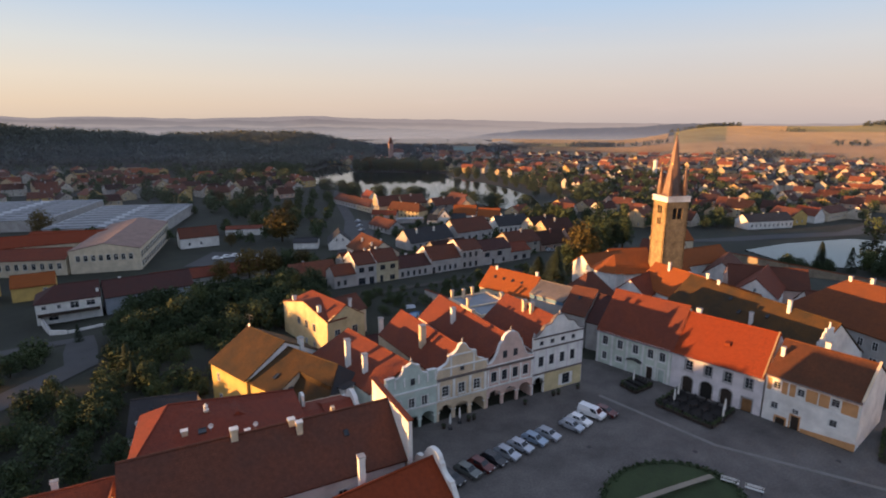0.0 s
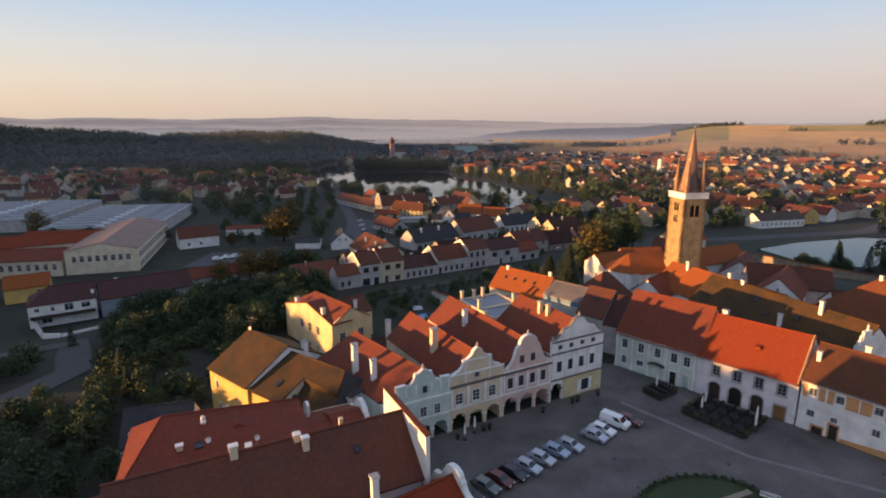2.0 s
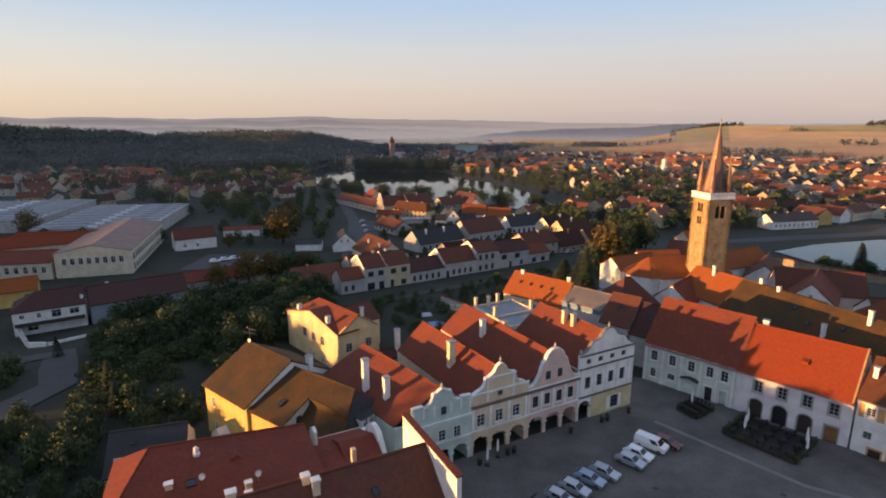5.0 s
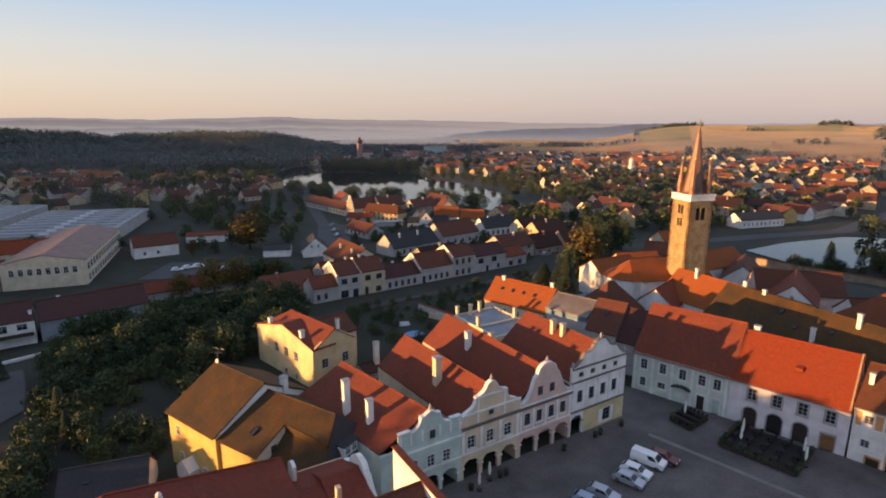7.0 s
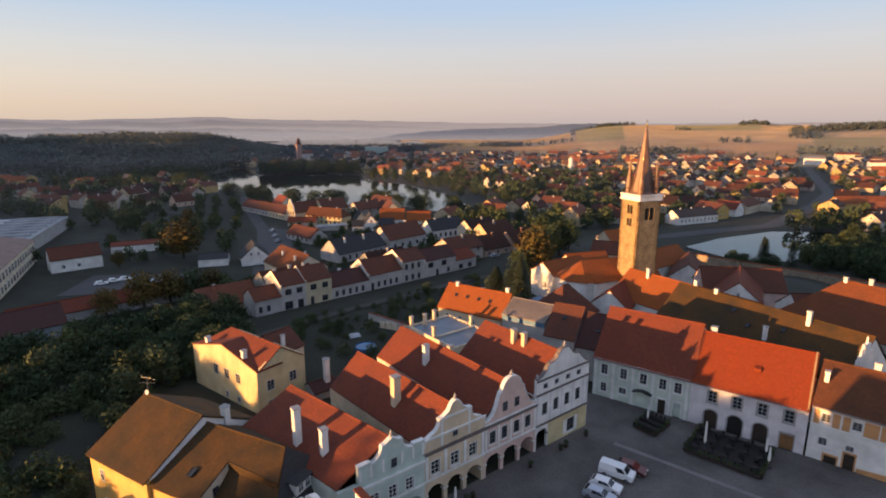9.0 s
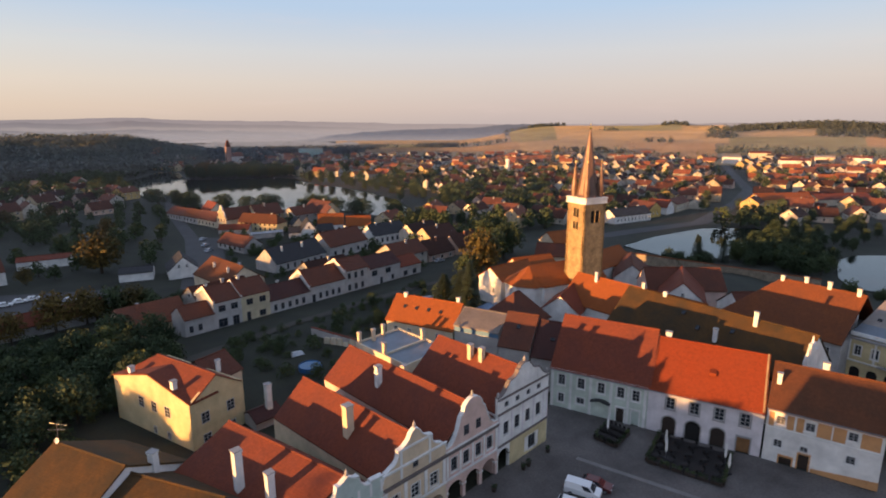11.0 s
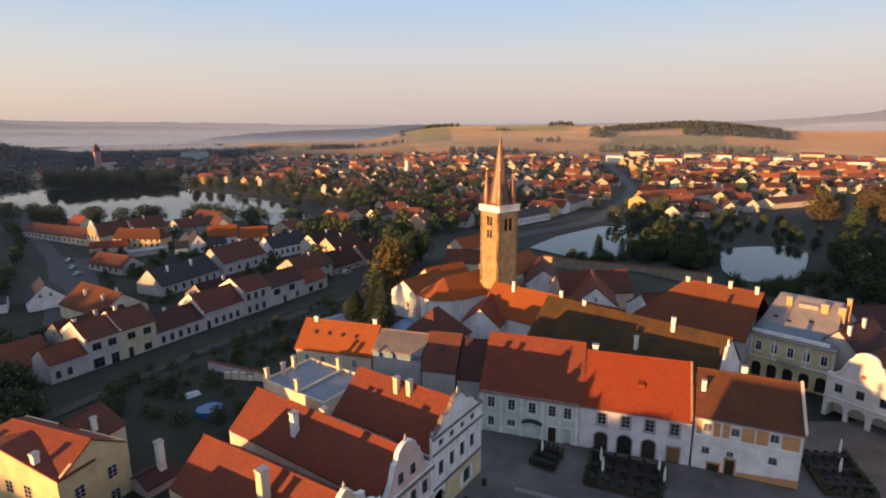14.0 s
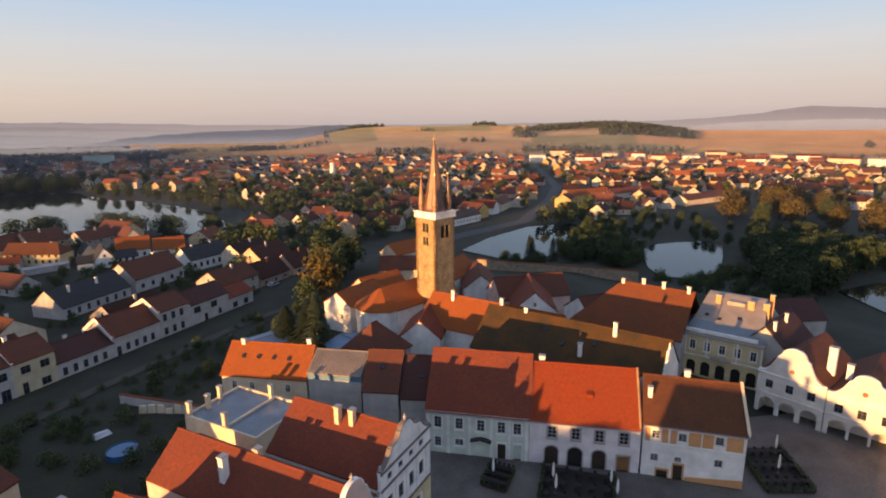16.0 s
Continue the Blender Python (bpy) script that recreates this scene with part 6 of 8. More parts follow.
ridge_house("house with a steep brown roof behind the square", (101.0, 93.0), (116.0, 95.0), 10.0, 8.0, 13.0, P_GREY, T_MAROON, name="townhouse", chims=[(2, 4, 0.8), (9, 4, 0.8)])
ridge_house("long low house with a dark red roof by the pond", (124.0, 113.0), (145.0, 102.0), 11.0, 4.6, 8.4, P_GREY, T_MAROON, z=-1.0, name="house")

# ---- the row of low houses below the old town ----
RA = 31.0
DV = Vector((math.cos(radians(RA)), math.sin(radians(RA))))


def row_house(label, s, w, h, rh, d, wall, roof, wins, fire=True, off=0.0, chims=()):
    x, y = -33.5 + DV.x * s - DV.y * off, 175.0 + DV.y * s + DV.x * off
    h, rh = h * 1.22, rh * 0.82
    wins = [(side, a, sill * 1.2 + 0.1, ww * 1.1, wh * 1.2) for side, a, sill, ww, wh in wins]
    ob = simple_house(label, x, y, RA, w, d, h, rh, "x", wall, roof, z=-2.4, wins=wins, chims=chims, group="row of low houses", over=0.35, frame_m=FRAME_D)
    part("cornice", Shape().box(0.02, w - 0.02, -0.18, -0.003, h - 0.5, h - 0.25), TRIM_W, ob)
    part("plinth", Shape().box(0.01, w - 0.01, -0.07, -0.003, -1.5, 0.35), P_GREY, ob)
    if fire:
        firewall(ob, 0.0, d, h, h + rh)
    return ob


row_house("low end house with a brown roof", -2.8, 7.6, 4.2, 3.0, 8.0, P_GREY, T_BROWN, [("f", 1.5, 1.0, 0.9, 1.4), ("f", 3.8, 1.0, 0.9, 1.4)], fire=False)
row_house("white two-storey row house with a brown-red roof", 4.8, 7.6, 6.4, 3.6, 10.5, P_ROW, T_BROWN, [("f", 2.2, 3.9, 1.7, 1.4), ("f", 5.6, 3.9, 1.7, 1.4), ("f", 2.2, 0.4, 2.2, 1.9), ("f", 5.8, 0.2, 1.6, 2.1)], chims=[(1, 6, 0.6)])
row_house("cream two-storey row house with a brown-red roof", 12.4, 8.4, 6.4, 3.8, 10.5, P_ROWC, T_BROWN, [("f", 2.4, 3.9, 1.7, 1.4), ("f", 6.2, 3.9, 1.7, 1.4), ("f", 1.9, 0.2, 1.0, 2.1), ("f", 6.0, 0.6, 1.7, 1.4)], chims=[(3, 7, 0.6)])
row_house("long low white row house with a dark roof", 20.8, 13.0, 3.7, 3.6, 9.5, P_ROW, T_MAROON, [("f", 1.6 + 2.3 * i, 0.8, 0.9, 1.5) for i in range(5)], fire=False, chims=[(6, 6, 0.5)])
row_house("white row house with a tall red-brown roof", 33.8, 13.0, 4.7, 4.6, 10.5, P_ROW, T_BROWN, [("f", 1.4, 0.1, 1.0, 2.2)] + [("f", 3.8 + 2.3 * i, 0.9, 0.9, 1.5) for i in range(4)])
row_house("grey two-storey row house with a brown roof", 46.8, 9.6, 6.4, 3.4, 10.0, P_GREY, T_BROWN, [("f", 1.8 + 2.6 * i, z, 1.0, 1.6) for i in range(3) for z in (0.8, 3.9)])
row_house("long pale row house with a dark roof", 56.4, 14.2, 5.4, 3.6, 10.0, P_ROW, T_MAROON, [("f", 2.6, 3.0, 2.0, 1.5), ("f", 8.6, 3.0, 2.0, 1.5), ("f", 5.5, 0.2, 1.0, 2.0), ("f", 10.6, 0.8, 1.0, 1.4)])
row_house("low pale row house with a red roof", 70.6, 10.0, 3.8, 3.0, 9.0, P_ROW, T_OLD, [("f", 2.4, 0.8, 1.6, 1.4), ("f", 6.8, 0.8, 1.6, 1.4)], fire=False)

# ---- the quarter between the row and the big pond ----
simple_house("low white terrace house with a red-brown roof on the street", -79.6, 396.3, -54, 18.9, 9.4, 3.6, 3.6, "x", P_ROW, T_BROWN, frame_m=FRAME_D, group="houses of the pond quarter", wins=[("f", 2.0 + 3.4 * i, 1.0, 1.1, 1.5) for i in range(5)])
simple_house("low white terrace house with a pinkish roof on the street", -68.5, 381.0, -54, 16.8, 9.4, 3.8, 3.6, "x", P_ROW, T_RUST, frame_m=FRAME_D, group="houses of the pond quarter", wins=[("f", 2.0 + 3.8 * i, 1.0, 1.1, 1.5) for i in range(4)])
simple_house("cream terrace house with a brown roof on the street", -58.6, 367.4, -54, 20.4, 9.4, 4.0, 3.8, "x", P_CREAM, T_BROWN, frame_m=FRAME_D, group="houses of the pond quarter", wins=[("f", 2.0 + 3.7 * i, 1.0, 1.1, 1.5) for i in range(5)])
scroll_house = simple_house("white house with a tall scrolled gable on the street", -46.3, 350.5, -54, 9.4, 17.8, 5.9, 5.2, "y", P_CREAM, T_BROWN, frame_m=FRAME_D, group="houses of the pond quarter", wins=[("f", 2.0 + 2.7 * i, z, 1.1, 1.6) for i in range(3) for z in (1.0, 4.2)])
gable_part(scroll_house, volute(9.43, 5.87, 13.00), 9.43, 5.87, P_CREAM)
simple_house("long yellow house with a red and mossy roof", -34.7, 339.3, -33.5, 24.1, 9.4, 5.2, 3.8, "x", P_VILLA, T_RUST, frame_m=FRAME_D, group="houses of the pond quarter", hip=(0.0, 3.0), chims=[(7, 5, 0.5), (18, 5, 0.5)], wins=[("f", 2.2 + 2.9 * i, z, 1.1, 1.5) for i in range(8) for z in (1.0, 3.6)])
simple_house("low white outhouse with an orange tiled roof", -44.1, 332.3, -12, 15.7, 5.2, 2.7, 2.1, "x", P_ROW, T_OLD, frame_m=FRAME_D, group="houses of the pond quarter")
simple_house("small beige gabled cottage between gardens", -6.6, 331.3, 12, 6.3, 8.4, 3.1, 3.4, "y", P_BEIGE, T_DARK, frame_m=FRAME_D, group="houses of the pond quarter")
simple_house("white gabled cottage with a dark roof", -2.7, 309.3, 2, 7.1, 12.6, 4.0, 4.6, "y", P_WHITE, T_DARK, frame_m=FRAME_D, group="houses of the pond quarter", wins=[("f", 2.2, 1.0, 1.0, 1.3), ("f", 5.0, 1.0, 1.0, 1.3), ("f", 3.6, 4.6, 0.9, 1.1)])
simple_house("low black-roofed cottage wing beside a garden", -9.0, 311.4, 0, 5.9, 7.3, 2.7, 2.3, "x", P_WHITE, T_DARK, frame_m=FRAME_D, group="houses of the pond quarter")
simple_house("low white cottage wing with a dark roof", 4.9, 311.9, 2, 8.4, 7.3, 3.1, 2.5, "x", P_WHITE, T_DARK, frame_m=FRAME_D, group="houses of the pond quarter", wins=[("f", 1.6 + 2.5 * i, 1.0, 1.1, 1.5) for i in range(3)])
simple_house("white house with a bright orange tiled roof", 5.9, 321.3, -6, 13.6, 10.5, 4.4, 4.8, "x", P_WHITE, T_ORANGE, frame_m=FRAME_D, group="houses of the pond quarter", wins=[("f", 2.0 + 3.0 * i, 1.2, 1.1, 1.5) for i in range(4)])
simple_house("low house with an orange tiled roof beside its neighbour", 20.2, 318.2, -8, 13.1, 10.5, 3.6, 4.2, "x", P_WHITE, T_ORANGE, frame_m=FRAME_D, group="houses of the pond quarter", wins=[("f", 2.4 + 3.6 * i, 1.0, 1.1, 1.5) for i in range(3)])
simple_house("cream house with a tall gable above the orange roofs", 9.9, 333.4, 6, 8.8, 14.7, 6.3, 5.2, "y", P_CREAM, T_BROWN, frame_m=FRAME_D, group="houses of the pond quarter")
simple_house("large house with a red-brown roof and a white gable end", 7.1, 260.5, 36, 22.0, 13.6, 5.2, 5.2, "x", P_ROW, T_BROWN, frame_m=FRAME_D, group="houses of the pond quarter", chims=[(16, 8, 0.6)], wins=[("f", 3.0 + 4.4 * i, 1.2, 1.3, 1.6) for i in range(5)] + [("l", 4.5, 1.2, 1.1, 1.5), ("l", 8.5, 1.2, 1.1, 1.5)])
simple_house("white house with a black roof and a row of windows", 28.8, 279.9, 27, 19.9, 10.5, 5.0, 4.4, "x", P_WHITE, T_DARK, frame_m=FRAME_D, group="houses of the pond quarter", chims=[(5, 5, 0.6), (14, 5, 0.6)], wins=[("f", 2.0 + 3.0 * i, 1.2, 1.2, 2.0) for i in range(6)])
simple_house("long house with a black roof and pale walls", -14.5, 242.2, 38.5, 25.2, 12.6, 4.0, 5.0, "x", P_ROW, T_DARK, frame_m=FRAME_D, group="houses of the pond quarter", chims=[(6, 4, 0.2), (16, 4, 0.2)], wins=[("f", 2.0 + 3.4 * i, 0.8, 1.1, 1.9) for i in range(7)])
simple_house("deep house with a red-brown roof and three chimneys", -30.4, 214.4, 31, 14.1, 23.1, 4.6, 5.0, "y", P_CREAM, T_RUST, frame_m=FRAME_D, group="houses of the pond quarter", chims=[(4, 5, -0.6), (10, 9, -0.6), (4, 15, -0.6)])
simple_house("low street house with a dull red roof", -40.9, 297.7, -53, 21.0, 9.4, 3.1, 3.6, "x", P_GREY, T_BROWN, frame_m=FRAME_D, group="houses of the pond quarter", wins=[("f", 2.2 + 3.8 * i, 1.0, 1.1, 1.5) for i in range(5)])
simple_house("garden shed with a pale sheet roof", -26.8, 313.5, 14, 15.7, 5.2, 2.5, 0.5, "x", P_GREY, SHEET_L, frame_m=FRAME_D, group="houses of the pond quarter", name="shed", cap=False)

# ---- buildings beyond and to the west ----
simple_house("white gabled barn with a dark roof by the car park", -52.3, 244.5, 14.0, 10.4, 13.0, 3.4, 4.6, "y", P_WHITE, T_DARK, wins=[("f", 3.6, 4.0, 0.9, 1.3), ("f", 6.4, 4.0, 0.9, 1.3)], name="barn")
simple_house("low white shed beside the barn", -69.0, 246.0, 8.0, 11.0, 9.0, 3.2, 1.2, "x", P_WHITE, T_DARK, name="shed")
simple_house("white house with a tall lit gable", -52.5, 378.0, 25.0, 8.5, 16.0, 6.0, 4.4, "y", P_CREAM, T_OLD, wins=[("f", 2.6, 3.6, 0.9, 1.4), ("f", 5.6, 3.6, 0.9, 1.4), ("f", 2.6, 0.8, 0.9, 1.4), ("f", 5.6, 0.8, 0.9, 1.4)])
wh = simple_house("white two-storey house with a brown roof and terrace", -116.0, 147.5, 33.0, 16.0, 11.5, 6.6, 3.4, "x", P_WHITE, T_MAROON, hip=(5.0, 0.0), wins=[("f", 2.0, 4.4, 1.2, 1.2), ("f", 5.6, 4.2, 1.0, 1.3), ("f", 9.4, 3.8, 2.2, 2.0), ("f", 13.4, 4.0, 2.2, 1.6), ("f", 4.0, 1.0, 2.4, 1.6)], chims=[(15.4, 1.6, -1.6)])
part("balcony", Shape().box(0.5, 15.6, -2.4, -0.003, 2.9, 3.1).box(0.5, 15.6, -2.45, -2.38, 3.1, 3.9), WOOD_D, wh)
gwl = thing("garden_wall", "white rendered garden wall of the house", "wall", pose(-105.8, 138.3, -5.0, 0, 0, 0))
part("wall", Shape().box(0, 19.5, -0.2, 0.2, -0.5, 2.2), P_WHITE, gwl, at=pose(-13.8, 14.4, 0, 0, 0, -46))
part("wall", Shape().box(0.2, 4.5, -0.2, 0.2, -0.5, 2.2), P_WHITE, gwl, at=pose(0, 0, 0, 0, 0, 1))
part("wall", Shape().box(0.2, 9.5, -0.2, 0.2, -0.5, 2.0), P_WHITE, gwl, at=pose(4.6, 0.05, 0, 0, 0, 43))
part("coping", Shape().box(-0.1, 19.6, -0.28, 0.28, 2.2, 2.3), TRIM_G, gwl, at=pose(-13.8, 14.4, 0, 0, 0, -46))
simple_house("long grey-blue workshop with a brown roof", -101.5, 156.5, 36.0, 25.0, 13.0, 5.6, 3.6, "x", surface("blue-grey render", (0.26, 0.29, 0.33)), T_MAROON, name="workshop", chims=[(5, 7, 0.4)])
simple_house("long low shed with a red-brown roof", -100.0, 180.0, 33.0, 46.0, 9.0, 3.2, 2.4, "x", P_GREY, T_OLD, name="shed")
simple_house("ochre annex with an orange roof", -139.0, 168.0, 33.0, 12.0, 9.0, 5.0, 3.0, "x", P_YELLOW, T_ORANGE, name="house", wins=[("f", 9.0, 2.0, 1.2, 1.8)])
simple_house("house with an orange roof among garages", -160.0, 160.0, 20.0, 16.0, 11.0, 5.0, 3.0, "x", P_YELLOW, T_ORANGE, name="house")
fac = simple_house("white factory hall with tall windows and a shallow brown roof", -143.0, 202.5, 16.9, 24.4, 62.0, 9.0, 2.6, "y", P_CREAM, surface("faded brown roof felt", (0.26, 0.17, 0.14), 0.9), name="factory", cap=False,
                   wins=[("f", 3.0 + 2.6 * i, 4.6, 1.5, 2.4) for i in range(8)] + [("r", 4 + 4.2 * i, 4.6, 2.6, 2.6) for i in range(14)] + [("r", 4 + 4.2 * i, 0.8, 2.6, 2.4) for i in range(14)])
simple_house("low factory wing with a red roof and many windows", -189.0, 193.0, 11.0, 46.0, 14.0, 6.4, 3.0, "x", P_CREAM, T_OLD, name="factory", wins=[("f", 3.0 + 2.9 * i, 2.4, 1.5, 2.4) for i in range(15)])
simple_house("factory wing with a red roof", -194.0, 212.0, 30.0, 52.0, 14.0, 6.4, 3.4, "x", P_CREAM, T_RED, name="factory")
simple_house("factory wing behind the yard with a red roof", -186.0, 238.0, 8.0, 44.0, 10.0, 6.4, 2.4, "x", P_CREAM, T_RED, name="factory")


def saw_shed(label, x, y, ang, w, d, h, rows):
    ob = thing("factory_shed", label, "factory", pose(x, y, terrain(x, y), 0, 0, ang), "factory sheds")
    part("wall", Shape().box(0, w, 0, d, -1, h), P_GREY, ob)
    part("roof", Shape().box(-0.4, w + 0.4, -0.4, d + 0.4, h, h + 0.2), SHEET_L, ob)
    for i in range(rows):
        y0 = d * (i + 0.25) / rows
        m = part("rooflight", Shape().prism_x([(0, 0), (2.4, 0), (2.0, 0.9), (0.4, 0.9)], 1.5, w * 0.46), SHEET_L, ob, at=pose(0, y0, h + 0.2))
        m2 = part("rooflight", Shape().prism_x([(0, 0), (2.4, 0), (2.0, 0.9), (0.4, 0.9)], w * 0.54, w - 1.5), SHEET_L, ob, at=pose(0, y0, h + 0.2))
        part("rooflight_pane", Shape().box(1.8, w - 1.8, -0.01, 0.01, 0.1, 0.8), surface("milky rooflight glass", (0.62, 0.64, 0.68), 0.3), ob, at=pose(0, y0 + 0.18, h + 0.2, -24))


saw_shed("grey factory shed with rows of rooflights", -196.0, 262.0, 12.0, 52.0, 78.0, 6.0, 9)
saw_shed("long grey factory shed with rooflights", -276.0, 276.0, 12.0, 64.0, 80.0, 6.0, 9)
simple_house("white cottage with a red-brown roof by the factory", -121.0, 245.5, 33.0, 17.0, 9.0, 5.2, 3.8, "x", P_WHITE, T_BROWN, wins=[("f", 4, 1.2, 1.2, 1.5), ("f", 9, 1.2, 1.2, 1.5), ("r", 3.0, 2.0, 1.0, 1.4), ("r", 6.0, 2.0, 1.0, 1.4)])
simple_house("low white garage with a pink roof", -112.0, 276.0, 15.0, 18.0, 8.0, 3.5, 1.0, "x", P_WHITE, T_OLD, name="garage")
# along the pond
simple_house("long white house with a dark roof along the pond", 168.0, 296.0, 14.0, 30.0, 10.0, 4.6, 3.4, "x", P_WHITE, T_DARK, wins=[("f", 2.5 + 2.9 * i, 1.2, 1.1, 1.6) for i in range(10)], chims=[(6, 5, 0.6), (14, 5, 0.6), (24, 5, 0.6)])
simple_house("yellow gabled house facing the pond", 200.5, 309.0, 18.0, 11.0, 16.0, 5.6, 3.6, "y", P_YELLOW, T_BROWN, wins=[("f", 3.5, 1.4, 1.0, 1.5), ("f", 7.5, 1.4, 1.0, 1.5)] + [("r", 2.5 + 3 * i, z, 1.0, 1.5) for i in range(5) for z in (1.2, 3.6)])
simple_house("white house with a curved gable by the pond", 218.0, 316.0, 24.0, 9.0, 14.0, 4.6, 4.0, "y", P_WHITE, T_OLD)
simple_house("cream house along the pond street", 230.0, 322.0, 32.0, 24.0, 10.0, 5.2, 3.2, "x", P_CREAM, T_BROWN, wins=[("f", 2.5 + 3 * i, 1.4, 1.1, 1.5) for i in range(7)])
simple_house("long yellow house beyond the pond", 296.0, 322.0, -6.0, 42.0, 11.0, 5.4, 3.6, "x", P_YELLOW, T_ORANGE, wins=[("f", 3.0 + 3.6 * i, 1.2, 1.3, 1.5) for i in range(10)])
simple_house("long house with a red roof beyond the pond", 341.0, 317.0, -6.0, 44.0, 11.0, 4.4, 3.2, "x", P_CREAM, T_OLD)
simple_house("long low building with a dark red roof", 350.0, 262.0, -2.0, 56.0, 12.0, 4.2, 3.0, "x", P_CREAM, T_BROWN)
# low sheds with blue sheet roofs behind the church
BLUE_R = surface("blue sheet roofing", (0.10, 0.17, 0.27), 0.5, 1.0, 0.3, 0.05, 0.3, 4.0)
simple_house("low shed with a weathered blue sheet roof", 22.0, 166.0, 12.0, 11.0, 8.0, 3.6, 0.8, "x", P_BEIGE, BLUE_R, z=-1.0, name="shed")
simple_house("low shed with a blue sheet roof by the church", 37.0, 149.0, 12.0, 9.0, 9.0, 3.8, 0.9, "y", P_GREY, BLUE_R, z=0.0, name="shed")

# ---- trees ----
def leaf_cloud(s, rng, c, r, n, size, flat_=0.8):
    """n small leaf sprays spread through the shell of an uneven clump."""
    for _ in range(n):
        d = Vector((rng.gauss(0, 1), rng.gauss(0, 1), rng.gauss(0, 1))).normalized()
        p = Vector(c) + Vector((d.x * r, d.y * r, d.z * r * flat_)) * (0.55 + 0.5 * rng.random())
        a = (d + Vector((rng.gauss(0, 0.5), rng.gauss(0, 0.5), rng.gauss(0, 0.5)))).normalized()
        u = a.orthogonal().normalized()
        u = u * math.cos(rng.random() * 6.28) + a.cross(u) * math.sin(rng.random() * 6.28)
        v = a.cross(u)
        k = size * (0.6 + 0.8 * rng.random())
        s.poly([p - u * k * 0.5, p + v * k * 0.35 + a * k * 0.1, p + u * k * 0.5, p - v * k * 0.35 + a * k * 0.1])


def tree_meshes(seed, h, spread, clumps, n, size, leaf, conifer=False, low=0.36):
    rng = random.Random(seed)
    t, c = Shape(), Shape()
    if conifer:
        t.tube((0, 0, -0.5), (0, 0, h * 0.9), h * 0.022, 0.03, 7)
        for i in range(clumps):
            z = h * (0.1 + 0.88 * i / clumps)
            r = spread * (1 - i / clumps) ** 0.8 + 0.15
            for j in range(n):
                a = rng.random() * 6.28
                rr = r * (0.4 + 0.6 * rng.random())
                p = Vector((math.cos(a) * rr, math.sin(a) * rr, z - rr * 0.35 + rng.gauss(0, 0.15)))
                o = Vector((math.cos(a), math.sin(a), -0.4))
                w = Vector((-math.sin(a), math.cos(a), 0))
                k = size * (0.6 + 0.7 * rng.random())
                c.poly([p - o * k * 0.5, p + w * k * 0.35, p + o * k * 0.6, p - w * k * 0.35])
        return t.mesh("trunk", BARK), c.mesh("crown", leaf)
    t.tube((0, 0, -0.5), (0.1, 0.05, h * 0.45), h * 0.032, h * 0.018, 7)
    cs = []
    for i in range(clumps):
        a, q = 2.4 * i + rng.random(), (i + 0.5) / clumps
        z = h * (low + (0.86 - low) * q)
        rr = spread * (0.75 - 0.55 * abs(q - 0.35)) * (0.5 + 0.5 * rng.random()) * (0.4 if i == clumps - 1 else 1)
        p = (math.cos(a) * rr, math.sin(a) * rr, z)
        t.tube((0.1, 0.05, h * (0.25 + 0.25 * q)), (p[0] * 0.85, p[1] * 0.85, z), h * 0.012, h * 0.004, 5)
        cs.append(p)
    for p in cs:
        leaf_cloud(c, rng, p, spread * (0.42 + 0.2 * rng.random()), n, size)
    return t.mesh("trunk", BARK), c.mesh("crown", leaf)


TREE_KINDS = {
    "broad": [tree_meshes(s, 9.0, 4.2, 15, 105, 0.58, LEAF, low=0.2) for s in (1, 2, 3, 15)],
    "tall": [tree_meshes(s, 15.0, 5.2, 18, 110, 0.75, LEAF, low=0.22) for s in (4, 5, 16)],
    "gold": [tree_meshes(s, 11.0, 4.6, 14, 110, 0.65, LEAF_W, low=0.24) for s in (6, 7)],
    "bush": [tree_meshes(s, 3.4, 2.8, 8, 60, 0.42, LEAF, low=0.1) for s in (8, 9, 17)],
    "conifer": [tree_meshes(s, 13.0, 3.2, 30, 34, 0.8, LEAF_C, True) for s in (10, 11)],
    "far": [tree_meshes(s, 9.0, 4.2, 9, 40, 1.1, LEAF, low=0.2) for s in (12, 13, 14)],
}
TREE_LABEL = {"broad": "leafy dark green garden tree", "tall": "tall broad-leaved tree with a full crown", "gold": "round tree with golden sunlight put into its leaf colour", "bush": "low dense green bush", "conifer": "dark green pointed conifer", "far": "green tree among the houses"}
TREE_PROTO = {}
JOINED = {}
SINGLE = [0]


def tree(kind, x, y, h, rng, wide=1.0, z=None):
    base = {"broad": 9.0, "tall": 15.0, "gold": 11.0, "bush": 3.4, "conifer": 13.0, "far": 9.0}[kind]
    i = rng.randrange(len(TREE_KINDS[kind]))
    k = h / base
    m = pose(x, y, terrain(x, y) if z is None else z, 0, 0, rng.random() * 360) @ Matrix.Diagonal((k * wide, k * wide, k, 1))
    if kind in ("far", "bush") or SINGLE[0] >= 290:
        JOINED.setdefault((kind, i), []).append(m)
        return None
    SINGLE[0] += 1
    if (kind, i) not in TREE_PROTO:
        ob = thing("bush" if kind == "bush" else "tree", TREE_LABEL[kind], "bush" if kind == "bush" else "tree", Matrix.Identity(4), "bushes" if kind == "bush" else "trees of the town")
        part("trunk", TREE_KINDS[kind][i][0], None, ob)
        part("crown", TREE_KINDS[kind][i][1], None, ob)
        TREE_PROTO[(kind, i)] = ob
    else:
        ob = copy_thing(TREE_PROTO[(kind, i)], Matrix.Identity(4))
    ob.matrix_basis = m
    return ob


